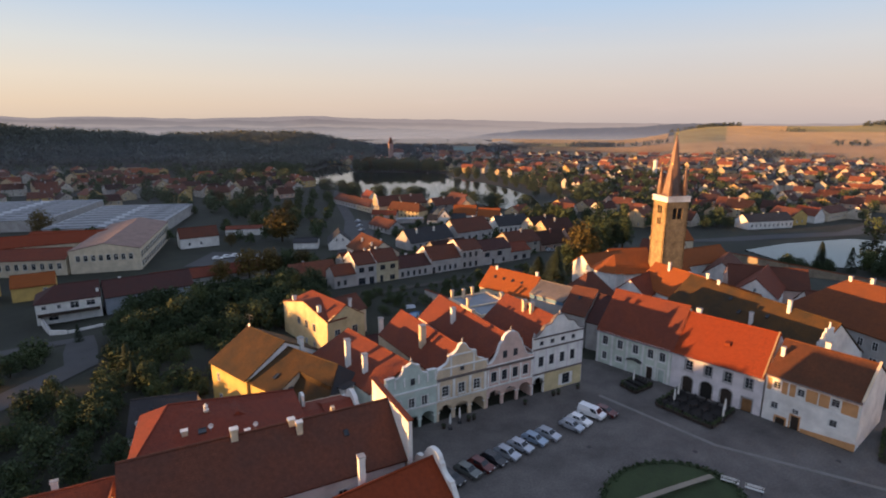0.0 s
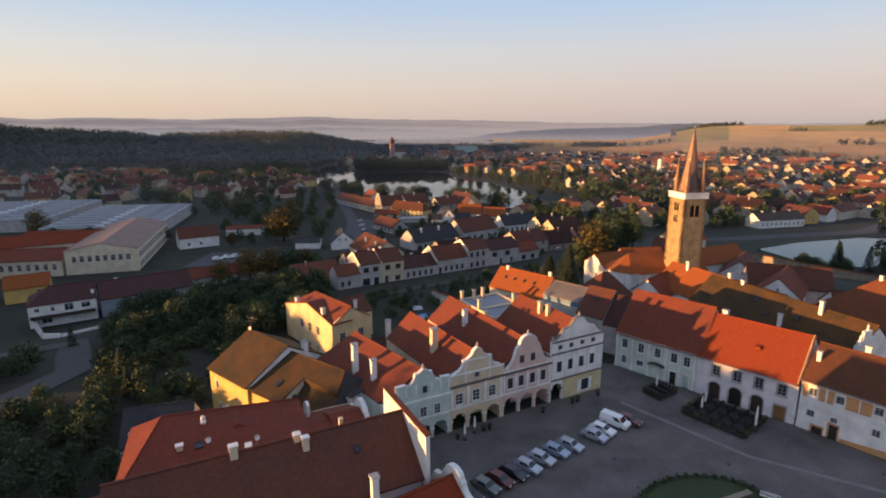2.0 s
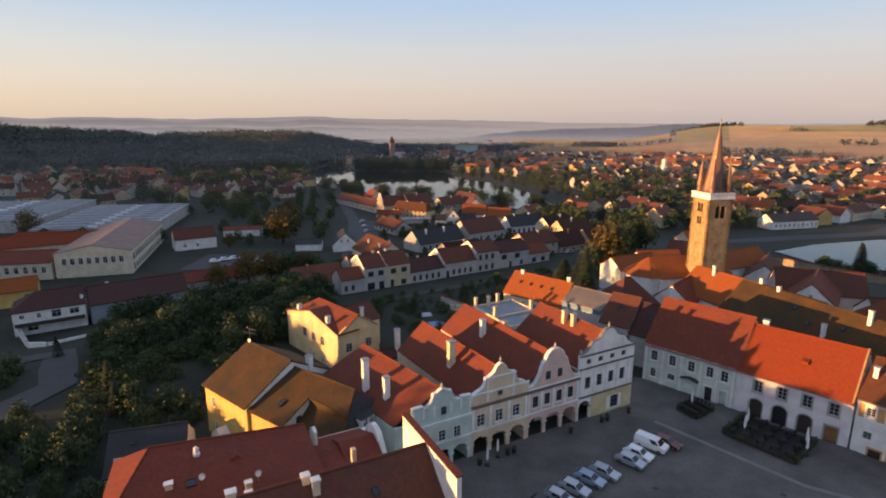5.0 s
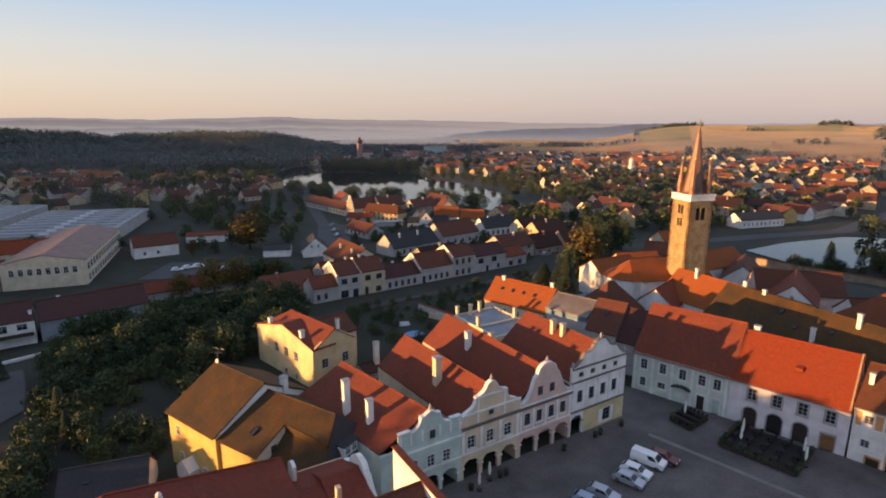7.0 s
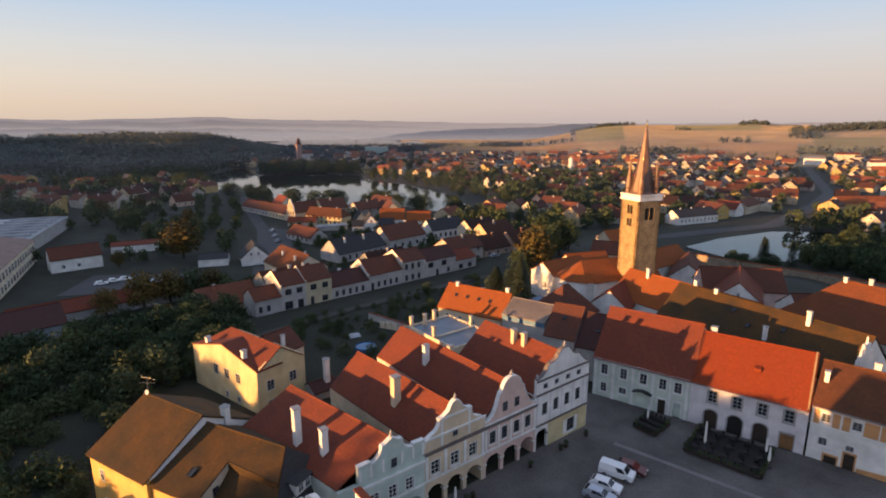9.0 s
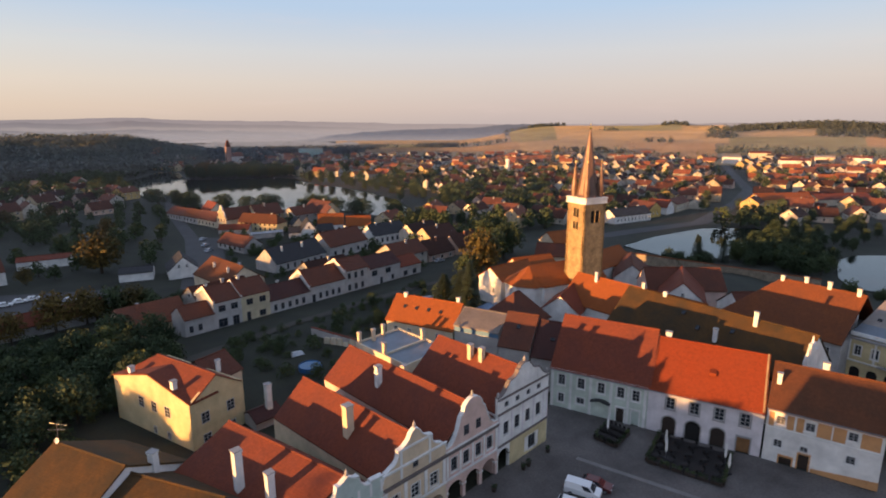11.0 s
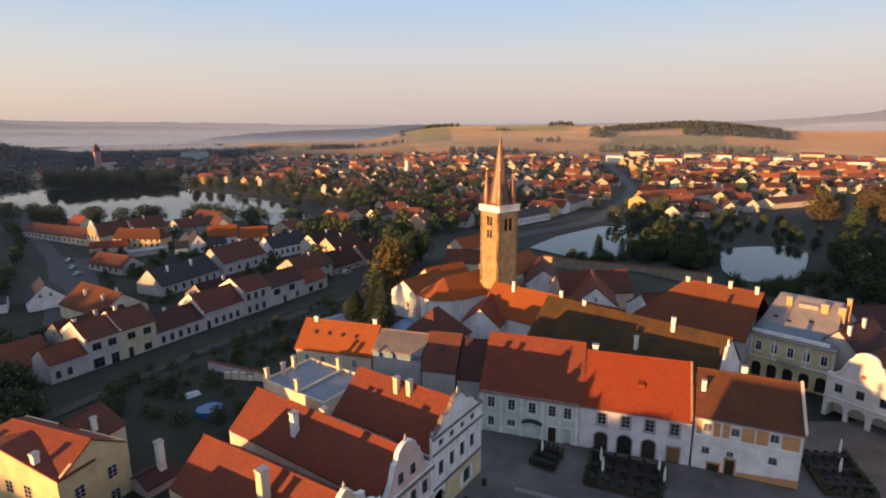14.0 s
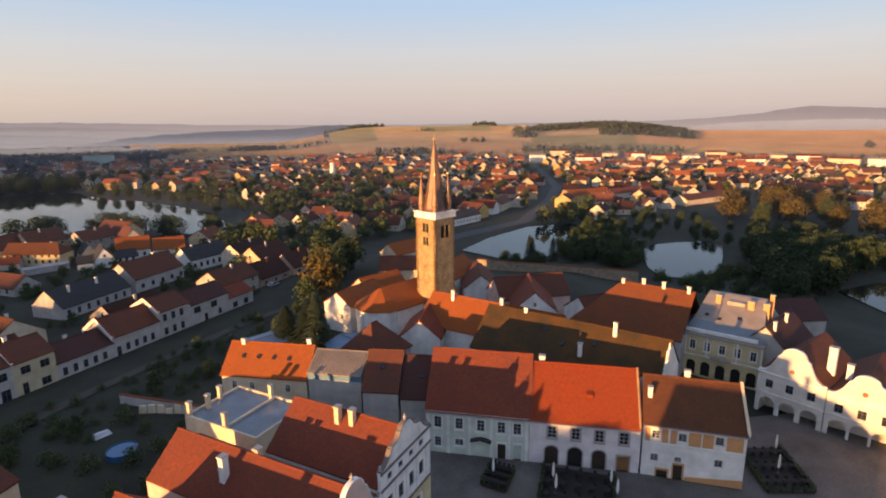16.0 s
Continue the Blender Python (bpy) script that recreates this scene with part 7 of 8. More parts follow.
ROADS = [[(-130, 80), (-108, 124), (-92, 130), (-80, 112), (-86, 90)], [(120, 262), (160, 274), (217, 286), (300, 345), (370, 405), (495, 556), (774, 888), (970, 1100)], [(-20, 196), (-40, 262), (-55, 321), (-82, 423), (-100, 520)]]
bpy.context.view_layer.update()
TAKEN = [(-104, 143, 12), (-97, 138, 9), (-112, 140, 9)]
for o in list(scene.objects):
    if o.parent is None and o.get("category") in ("house", "church", "church tower", "factory"):
        pts = [c.matrix_world @ Vector(b) for c in o.children if c.type == "MESH" for b in c.bound_box]
        xs, ys = [p.x for p in pts], [p.y for p in pts]
        n = max(1, int(max(max(xs) - min(xs), max(ys) - min(ys)) / 14))
        for i in range(n):
            t = (i + 0.5) / n
            TAKEN.append((min(xs) + (max(xs) - min(xs)) * (0.5 if n == 1 else t), (min(ys) + max(ys)) / 2, 0.5 * min(max(xs) - min(xs), max(ys) - min(ys)) + 1))


def is_free(x, y, r, water=2.0):
    if any((x - a) ** 2 + (y - b) ** 2 < (r + c) ** 2 for a, b, c in TAKEN):
        return False
    for pond in (BIG_POND, NEAR_POND, SIDE_POND, END_POND):
        if in_poly(x, y, pond) or near_line(x, y, pond + pond[:1], water + r * 0.5):
            return False
    return not any(near_line(x, y, q, 5.0 + r) for q in ROADS)


# ---- the town round the old centre ----
def small_window(parent, x, y, z, w, h, rot=0.0):
    """A window with frame and two panes in one small mesh."""
    k = ("small", round(w, 1), round(h, 1))
    if k not in WIN:
        s = Shape().box(-w / 2, w / 2, -0.05, 0.03, 0, h).box(-w / 2 + 0.1, -0.04, -0.06, -0.04, 0.1, h - 0.1).box(0.04, w / 2 - 0.1, -0.06, -0.04, 0.1, h - 0.1)
        me = s.mesh("window", TRIM_W)
        me.materials.append(GLASS)
        me.polygons.foreach_set("material_index", [0] * 6 + [1] * 12)
        WIN[k] = me
    part("window", WIN[k], None, parent, at=pose(x, y, z, 0, 0, rot))


def town_proto(i, rng):
    w, d = 12 + 4 * rng.random(), 9 + 2.5 * rng.random()
    two = i % 2 == 0
    h, rh = (5.8 if two else 3.6) + 0.6 * rng.random(), 3.2 + 1.4 * rng.random()
    plaster = TOWN_WALLS[(0, 1, 3, 0, 2, 4, 1)[i]]
    ob = thing("house", "small town house with a tiled gable roof", "house", pose(0, 0, -200), "houses of the town")
    part("wall", Shape().box(0, w, 0, d, -1.5, h).prism_x([(0.01, h), (d - 0.01, h), (d / 2, h + rh - 0.1)], 0.0, 0.4).prism_x([(0.01, h), (d - 0.01, h), (d / 2, h + rh - 0.1)], w - 0.4, w), plaster, ob)
    s, (p, q) = gable_roof(w, d, h, h + rh, "x", 0.45)
    part("roof", s, T_TOWN, ob)
    chimney(ob, w * (0.3 + 0.4 * rng.random()), d * 0.4, h, h + rh + 0.6, 0.6, 0.5, BRICK if i % 2 else P_GREY)
    for zf in ((1.0, 3.8) if two else (1.0,)):
        for k in range(3):
            small_window(ob, w * (k + 0.5) / 3, -0.03, zf, 1.2, 1.4)
            small_window(ob, w * (k + 0.5) / 3, d + 0.03, zf, 1.2, 1.4, rot=180)
    for x, r in ((-0.03, -90), (w + 0.03, 90)):
        small_window(ob, x, d * 0.5, h + 0.4, 1.0, 1.2, rot=r)
        small_window(ob, x, d * 0.3, 1.0, 1.1, 1.3, rot=r)
    return ob, max(w, d)


rng = random.Random(42)
PROTOS = [town_proto(i, rng) for i in range(7)]
FAR_WALLS = [Shape() for _ in TOWN_WALLS]
FAR_ROOFS = [Shape() for _ in range(4)]


def far_house(x, y, ang, w, d, h, rh, fw, fr):
    m = pose(x, y, terrain(x, y), 0, 0, ang)
    def add(s, pts):
        s.poly([m @ Vector(p) for p in pts])
    a, b = w / 2, d / 2
    for q in range(4):
        c = [(-a, -b), (a, -b), (a, b), (-a, b)]
        (x0, y0), (x1, y1) = c[q], c[(q + 1) % 4]
        add(fw, [(x0, y0, -1.5), (x1, y1, -1.5), (x1, y1, h), (x0, y0, h)])
    for sx in (-1, 1):
        add(fw, [(sx * a, -b, h), (sx * a, b, h), (sx * a, 0, h + rh)])
    for sy in (-1, 1):
        add(fr, [(-a - 0.4, sy * (b + 0.5), h - 0.3), (a + 0.4, sy * (b + 0.5), h - 0.3), (a + 0.4, 0, h + rh), (-a - 0.4, 0, h + rh)])


zones = [
    # (condition on x, y, r, bearing), spacing, share of trees
    (lambda x, y, r, b: 6 < b < 66 and 330 < r < 640 and y > 262 and not near_line(x, y, [(70, 397), (57, 473), (42, 533)], 40), 24.0, 0.9),
    (lambda x, y, r, b: -40 < b < -13 and 440 < r < (640 if b > -27 else 760), 24.0, 1.0),
    (lambda x, y, r, b: -2 < b < 68 and 640 <= r < 1010, 26.0, 0.8),
    (lambda x, y, r, b: -12 < b <= 4 and 760 < r < 1150, 27.0, 1.0),
    (lambda x, y, r, b: 60 < b < 80 and 420 < r < 800, 26.0, 0.9),
]
spots = []
for zi, (cond, gap, _) in enumerate(zones):
    g = random.Random(100 + zi)
    n = int(1200 / gap)
    for i in range(-n // 2, n + 8):
        for j in range(0, n + 8):
            x, y = i * gap + g.uniform(-0.3, 0.3) * gap, j * gap + g.uniform(-0.3, 0.3) * gap
            r, b = math.hypot(x, y), math.degrees(math.atan2(x, y))
            if cond(x, y, r, b) and is_free(x, y, 7.0 if zi == 0 else 8.0, 6.0) and g.random() < 0.86:
                spots.append((r, x, y, zi, g.random(), g.random()))
# streets of closely set houses behind the low row
g = random.Random(99)
ru, rv = Vector((0.857, 0.515)), Vector((-0.515, 0.857))
for k, v in enumerate((17.0, 30.0, 47.0, 60.0, 77.0, 90.0, 107.0, 120.0, 137.0, 150.0)):
    u = -14.0 + 6 * (k % 2)
    while u < 128:
        step = g.uniform(14.0, 21.0)
        x, y = -33.5 + ru.x * (u + step / 2) + rv.x * v, 175.0 + ru.y * (u + step / 2) + rv.y * v
        u += step
        if not (-66 < x < 118 and y < 400) or (x < 48 and v > 25 and y < 345) or near_line(x, y, [(-50, 300), (-38, 240), (-34, 226)], 14 if y < 300 else 9) or near_line(x, y, [(-95, 460), (-70, 440), (-40, 412), (-10, 400), (22, 390), (46, 352), (62, 350)], 14):
            continue
        if is_free(x, y, 4.0, 4.0) and g.random() < 0.9:
            spots.append((math.hypot(x, y), x, y, -1, g.random(), g.random()))
spots.sort()
town = []
for r, x, y, zi, p, q in spots:
    block = (math.floor(x / 90) * 7 + math.floor(y / 90) * 13) % 4
    ang = {0: 30, 1: -50, 2: 38, 3: -38}[block] + 90 * (q < 0.4) + (p - 0.5) * 16
    if zi < 0:
        ang = 31.0 + (90 if q > 0.72 else 0)
    TAKEN.append((x, y, 6.0 if zi < 0 else 7.0))
    if len(town) < 226:
        pr, size = PROTOS[int(p * 6.999)]
        m = pose(x, y, terrain(x, y), 0, 0, ang) @ pose(-size / 2, -5.0, 0)
        if zi < 0:
            m = m @ Matrix.Diagonal((1.0 + 0.4 * q, 1.12, 1.08, 1))
        ob = copy_thing(pr, m)
        town.append(ob)
    else:
        long = p > 0.88
        far_house(x, y, ang, (24 if long else 10) + 8 * q, 8 + 3 * p, 3.6 + (2.8 if p < 0.4 else 0), (1.8 if long else 2.8) + 1.7 * q, FAR_WALLS[int(p * 97) % 5], FAR_ROOFS[int(q * 89) % 4])
for pr, _ in PROTOS:
    for c in list(pr.children_recursive):
        bpy.data.objects.remove(c)
    bpy.data.objects.remove(pr)
# apartment rows on the edge of the town
for k in range(14):
    b, r = 42 + 2.35 * k, 900 + 60 * math.sin(k * 2.1) + (50 if k % 2 else 0)
    x, y = polar(r, b)
    TAKEN.append((x, y, 16.0))
    blk = thing("apartment_block", "long cream apartment block at the edge of town", "apartment block", pose(x, y, terrain(x, y), 0, 0, -b + 14 * math.sin(k)), "apartment blocks")
    w = 24 + 5 * (k % 3)
    part("wall", Shape().box(-w / 2, w / 2, -5.5, 5.5, -1.5, 10.0), P_CREAM if k % 2 else P_WHITE, blk)
    part("roof", gable_roof(w, 11, 10.0, 12.5, "x")[0], T_OLD if k % 3 else SHEET, blk, at=pose(-w / 2, -5.5, 0))
far_town = thing("distant_town", "many small houses with red roofs at the edge of town", "houses", Matrix.Identity(4), kind="stuff")
for sh, mat in zip(FAR_WALLS, TOWN_WALLS):
    part("walls", sh, mat, far_town, kind="stuff")
for sh, (k, c, e) in zip(FAR_ROOFS, (("red", (0.22, 0.07, 0.034), (0.14, 0.052, 0.032)), ("orange", (0.27, 0.085, 0.03), (0.2, 0.066, 0.03)), ("brown", (0.12, 0.055, 0.038), (0.085, 0.046, 0.036)), ("dark", (0.06, 0.05, 0.048), (0.045, 0.04, 0.04)))):
    part("roofs", sh, tiles("distant roof tiles " + k, c, e), far_town, kind="stuff")

# trees between the houses
g = random.Random(11)
for r, x, y, zi, p, q in spots:
    if r > 700:
        break
    if g.random() < (zones[zi][2] if zi >= 0 else 0.35):
        a = g.random() * 6.28
        dx, dy = x + math.cos(a) * 11, y + math.sin(a) * 11
        if is_free(dx, dy, 1.0, 0.0):
            tree("far", dx, dy, 5.5 + 5 * g.random(), g, 1.1)


def grove(kind, n, x0, x1, y0, y1, h0, h1, seed, cond=None, wide=1.0, gap=0.0, water=0.5):
    g = random.Random(seed)
    done = []
    tries = 0
    while len(done) < n and tries < n * 30:
        tries += 1
        x, y = g.uniform(x0, x1), g.uniform(y0, y1)
        if cond and not cond(x, y):
            continue
        if not is_free(x, y, 2.0, water) or (gap and any((x - a) ** 2 + (y - b) ** 2 < gap * gap for a, b in done)):
            continue
        done.append((x, y))
        tree(kind, x, y, g.uniform(h0, h1), g, wide)


below_row = lambda x, y: (x + 33.5) * -0.515 + (y - 175.0) * 0.857 < -13.0 and (x + 33.5) * -0.515 + (y - 175.0) * 0.857 > -34
grove("broad", 74, -100, -36, 124, 208, 5, 9, 21, gap=4.5)
grove("bush", 110, -95, -35, 100, 205, 2.5, 4.5, 22)
grove("broad", 34, -92, -50, 66, 130, 4, 7, 23, gap=5, cond=lambda x, y: x + 0.4 * (y - 100) < -56)
grove("bush", 120, -95, -46, 56, 128, 1.8, 3.6, 24)
grove("broad", 7, -45, 45, 130, 198, 3.0, 4.5, 25, cond=below_row, gap=9)
grove("bush", 110, -45, 50, 128, 198, 1.0, 2.0, 26, cond=below_row)
grove("bush", 16, -25, 5, 128, 165, 1.5, 3.0, 27)
g = random.Random(31)
for x, y, h, k in ((-72, 196, 12, "gold"), (-66, 201, 11, "gold"), (-60, 205, 10, "broad"), (-80, 190, 9, "gold"), (-79, 263, 13, "gold"), (-100, 252, 7, "gold"), (-207, 276, 14, "gold"), (-126, 330, 12, "broad"), (-104, 300, 10, "broad"),
                   (52, 200, 17, "gold"), (46, 195, 10, "broad"), (58, 207, 15, "tall"), (64, 216, 14, "tall"), (34.5, 160, 17, "conifer"), (37.0, 164.5, 7, "broad"), (31, 177, 6, "broad"), (70, 222, 15, "tall"), (78, 232, 14, "tall"), (66, 232, 15, "broad"),
                   (-66, 106, 8, "conifer"), (-62, 101, 6.5, "conifer"), (-91, 128, 5, "conifer")):
    tree(k, x, y, h, g)
# tall trees added west of the view, unseen, to shade the gardens
grove("tall", 56, -255, -172, 40, 190, 17, 23, 39, gap=6.5, cond=lambda x, y: x < -0.82 * y - 28 and 134 < y - 0.277 * x < 250)
# more unseen trees, added to keep a sun patch off a house front
grove("tall", 9, -200, -160, 25, 45, 25, 28, 67, gap=4.0, cond=lambda x, y: 79 < y - 0.277 * x < 88)
# pond banks
grove("tall", 46, 166, 226, 168, 252, 6, 9.5, 43, gap=4.5, water=0.0, cond=lambda x, y: line_gap(x, y, [(172, 190), (190, 208), (222, 232)]) < 13)
grove("broad", 24, 160, 200, 180, 214, 6, 9, 55, gap=4, water=0.0)
grove("tall", 60, 226, 290, 110, 275, 5.5, 8.5, 41, gap=5, water=1.0)
grove("tall", 70, 165, 275, 116, 160, 9, 14, 53, gap=4.5, water=0.0, cond=lambda x, y: x - 12 > 1.44 * (y - 10))
grove("bush", 40, 165, 200, 146, 162, 2, 4, 58, water=0.0)
grove("broad", 12, 150, 186, 112, 140, 4, 7, 42, gap=5, water=0.5)
grove("gold", 5, 185, 225, 118, 138, 6, 8, 54)
grove("tall", 10, 300, 420, 110, 230, 11, 16, 44, gap=9)
grove("gold", 22, 310, 430, 110, 225, 13, 21, 45, gap=9)
grove("conifer", 3, 146, 160, 200, 214, 8, 12, 46)
grove("broad", 10, 130, 150, 196, 214, 4, 7, 56, gap=4)
g = random.Random(47)
for k, (x, y) in enumerate(((-104, 478), (-97, 466), (-86, 455), (-80, 449), (-74, 446), (-68, 440), (-52, 424), (-48, 422), (-34, 412), (-24, 407), (-18, 405), (2, 400), (8, 398), (14, 396), (24, 388), (32, 372), (38, 366), (56, 352), (-128, 520), (-135, 535))):
    tree("broad", x + g.gauss(0, 1), y + g.gauss(0, 1), g.uniform(8.5, 12.5), g, 1.3)
grove("tall", 52, -112, 2, 658, 688, 12, 17, 52, gap=5.0, water=0.0)
grove("gold", 5, -108, -70, 664, 680, 14, 18, 65, gap=5.0, water=0.0)
grove("tall", 20, 10, 110, 430, 640, 6, 12, 66, gap=9, water=0.0, cond=lambda x, y: line_gap(x, y, [(10, 640), (32, 570), (66, 505), (84, 440)]) < 14)
grove("tall", 40, -120, 90, 690, 780, 9, 14, 48, gap=8)
off_pond = lambda x, y: line_gap(x, y, [(40, 350), (72, 385), (78, 440), (60, 500)]) > 26 and line_gap(x, y, [(110, 262), (160, 278), (217, 292), (300, 350)]) > 22
grove("broad", 50, 70, 230, 300, 520, 6, 10, 49, gap=8, cond=off_pond)
grove("far", 60, -330, -120, 330, 640, 7, 12, 50, gap=9)
grove("far", 70, -240, -140, 480, 690, 9, 13, 60, gap=6, water=0.0)
grove("far", 190, 45, 260, 262, 580, 7, 12, 59, gap=6, cond=off_pond)
grove("far", 46, -40, 45, 236, 335, 3, 5.5, 73, gap=4.5)
grove("bush", 60, -40, 45, 225, 335, 1.8, 3.2, 74)
grove("far", 62, -190, -62, 250, 440, 5, 8, 51, gap=8)
grove("gold", 4, -170, -70, 270, 400, 9, 12, 57, gap=12)
g = random.Random(71)
for kind, x, y, h in (("gold", -79, 263, 17), ("gold", -55.1, 206.1, 9.5), ("gold", -64.1, 203.1, 8), ("conifer", 35, 166, 13.5), ("conifer", 31, 171, 11)):
    tree(kind, x, y, h, g, 1.25 if kind == "gold" else 1.7)

# ---- woods ----
def wood(label, spots_, leaf, seed, size=3.2, n=11):
    g = random.Random(seed)
    s = Shape()
    for x, y, h in spots_:
        z = terrain(x, y)
        for k in range(3):
            leaf_cloud(s, g, (x + g.gauss(0, 1.2), y + g.gauss(0, 1.2), z + h * (0.35 + 0.25 * k)), h * (0.36 - 0.07 * k), n // 2, size * (1.0 - 0.15 * k), 0.9)
    single("woodland", s, leaf, label, "forest", kind="stuff")


g = random.Random(60)
sp = []
for _ in range(11000):
    b, r = g.uniform(-62, -7.2), g.uniform(690, 1120)
    foot = 880.0 - 175.0 * smooth01(-27, -22, b) + 95.0 * smooth01(-14, -11.5, b) + 45 * noise.noise((b * 0.25, 2, 0))
    if r > foot:
        x, y = polar(r, b)
        if is_free(x, y, 2, 2):
            sp.append((x, y, g.uniform(11, 18) + 3.5 * noise.noise((x * 0.012, y * 0.012, 4))))
wood("dark wooded ridge of mixed forest behind the town", sp, FOREST_HAZED, 61, 3.2, 12)
sp = []
for b0, b1, r0, r1, n in ((43, 57, 1760, 2000, 1100), (49, 57.5, 1560, 1760, 420), (40.6, 43, 1500, 1950, 110), (36.9, 39.2, 2150, 2250, 90), (22, 26, 2290, 2330, 60), (24.5, 28, 2240, 2330, 110), (13, 17, 1500, 1560, 110), (31, 33, 1905, 1925, 14), (35, 37.5, 1340, 1352, 14), (70, 70.6, 1300, 1330, 12), (8, 22, 1490, 1510, 60), (-9, 4, 1120, 1330, 620), (-8, -1, 905, 990, 160), (3, 7.5, 1160, 1260, 150), (5, 9, 1330, 1400, 90), (26, 34, 1050, 1068, 60), (41, 56, 1095, 1112, 70)):
    for _ in range(n):
        x, y = polar(g.uniform(r0, r1), g.uniform(b0, b1))
        sp.append((x, y, g.uniform(10, 16)))
wood("dark woods and hedgerows between the fields", sp, FOREST_HAZED, 62, 5.0, 8)
sp = []
for _ in range(2300):
    x, y = polar(g.uniform(600, 1080), g.uniform(-40, 72))
    if is_free(x, y, 1.0, 0.0):
        sp.append((x, y, g.uniform(5, 9)))
wood("garden trees among the distant houses", sp, LEAF, 63, 2.4, 9)

for kind in ("broad", "tall", "gold", "bush", "conifer", "far"):
    for which, nm in ((0, "trunks"), (1, "crowns")):
        vs, fs, off = [], [], 0
        for (k, i), ms in JOINED.items():
            if k != kind:
                continue
            me = TREE_KINDS[k][i][which]
            co = np.empty(len(me.vertices) * 3)
            me.vertices.foreach_get("co", co)
            co = np.c_[co.reshape(-1, 3), np.ones(len(me.vertices))]
            polys = [tuple(p.vertices) for p in me.polygons]
            for m in ms:
                vs.append(co @ np.array(m).T[:, :3])
                fs += [tuple(v + off for v in p) for p in polys]
                off += len(co)
        if not vs:
            continue
        me = bpy.data.meshes.new(nm)
        me.from_pydata(np.concatenate(vs).tolist(), [], fs)
        me.materials.append(TREE_KINDS[kind][0][which].materials[0])
        if which == 0:
            bunch = thing("shrubbery" if kind == "bush" else "garden_trees", "many dark green bushes in the gardens" if kind == "bush" else "many leafy trees in the gardens and on the banks", "bushes" if kind == "bush" else "trees", Matrix.Identity(4), kind="stuff")
        part(nm, me, None, bunch, kind="stuff")

# ---- church with a spire across the big pond ----
fc = thing("chapel", "white church with a slender brick-red spire beyond the pond", "church", pose(*polar(880, -5.4), terrain(*polar(880, -5.4)) + 5.0, 0, 0, 20))
part("tower", Shape().box(-3.4, 3.4, -3.4, 3.4, -7, 21), surface("pinkish render", (0.36, 0.22, 0.18)), fc)
part("spire", Shape().loft([(-3.7, -3.7, 21), (3.7, -3.7, 21), (3.7, 3.7, 21), (-3.7, 3.7, 21)], [(-0.9, -0.9, 31), (0.9, -0.9, 31), (0.9, 0.9, 31), (-0.9, 0.9, 31)]), T_BROWN, fc)
part("nave", Shape().box(3.4, 20, -4.5, 4.5, -7, 8), P_ROW, fc)
part("nave_roof", gable_roof(17.6, 9, 8, 12, "x")[0], T_BROWN, fc, at=pose(2.4, -4.5, 0))
tl = thing("apartment_block", "pale teal apartment block behind the wooded shore", "apartment block", pose(*polar(1010, 2.2), terrain(*polar(1010, 2.2)), 0, 0, -4), "apartment blocks")
part("wall", Shape().box(-20, 20, -6, 6, -2, 17), surface("pale teal render", (0.30, 0.42, 0.40)), tl)
part("roof", Shape().box(-20.4, 20.4, -6.4, 6.4, 17, 17.5), SHEET, tl)
wtw = thing("water_tower", "slim white water tower above the houses", "tower", pose(235, 610, terrain(235, 610)))
part("shaft", Shape().lathe([(2.4, -1), (2.3, 15), (2.5, 15.5), (2.5, 17.5), (0.4, 18.4)], k=16), P_WHITE, wtw)

# ---- the square: cars, terraces, lawn ----


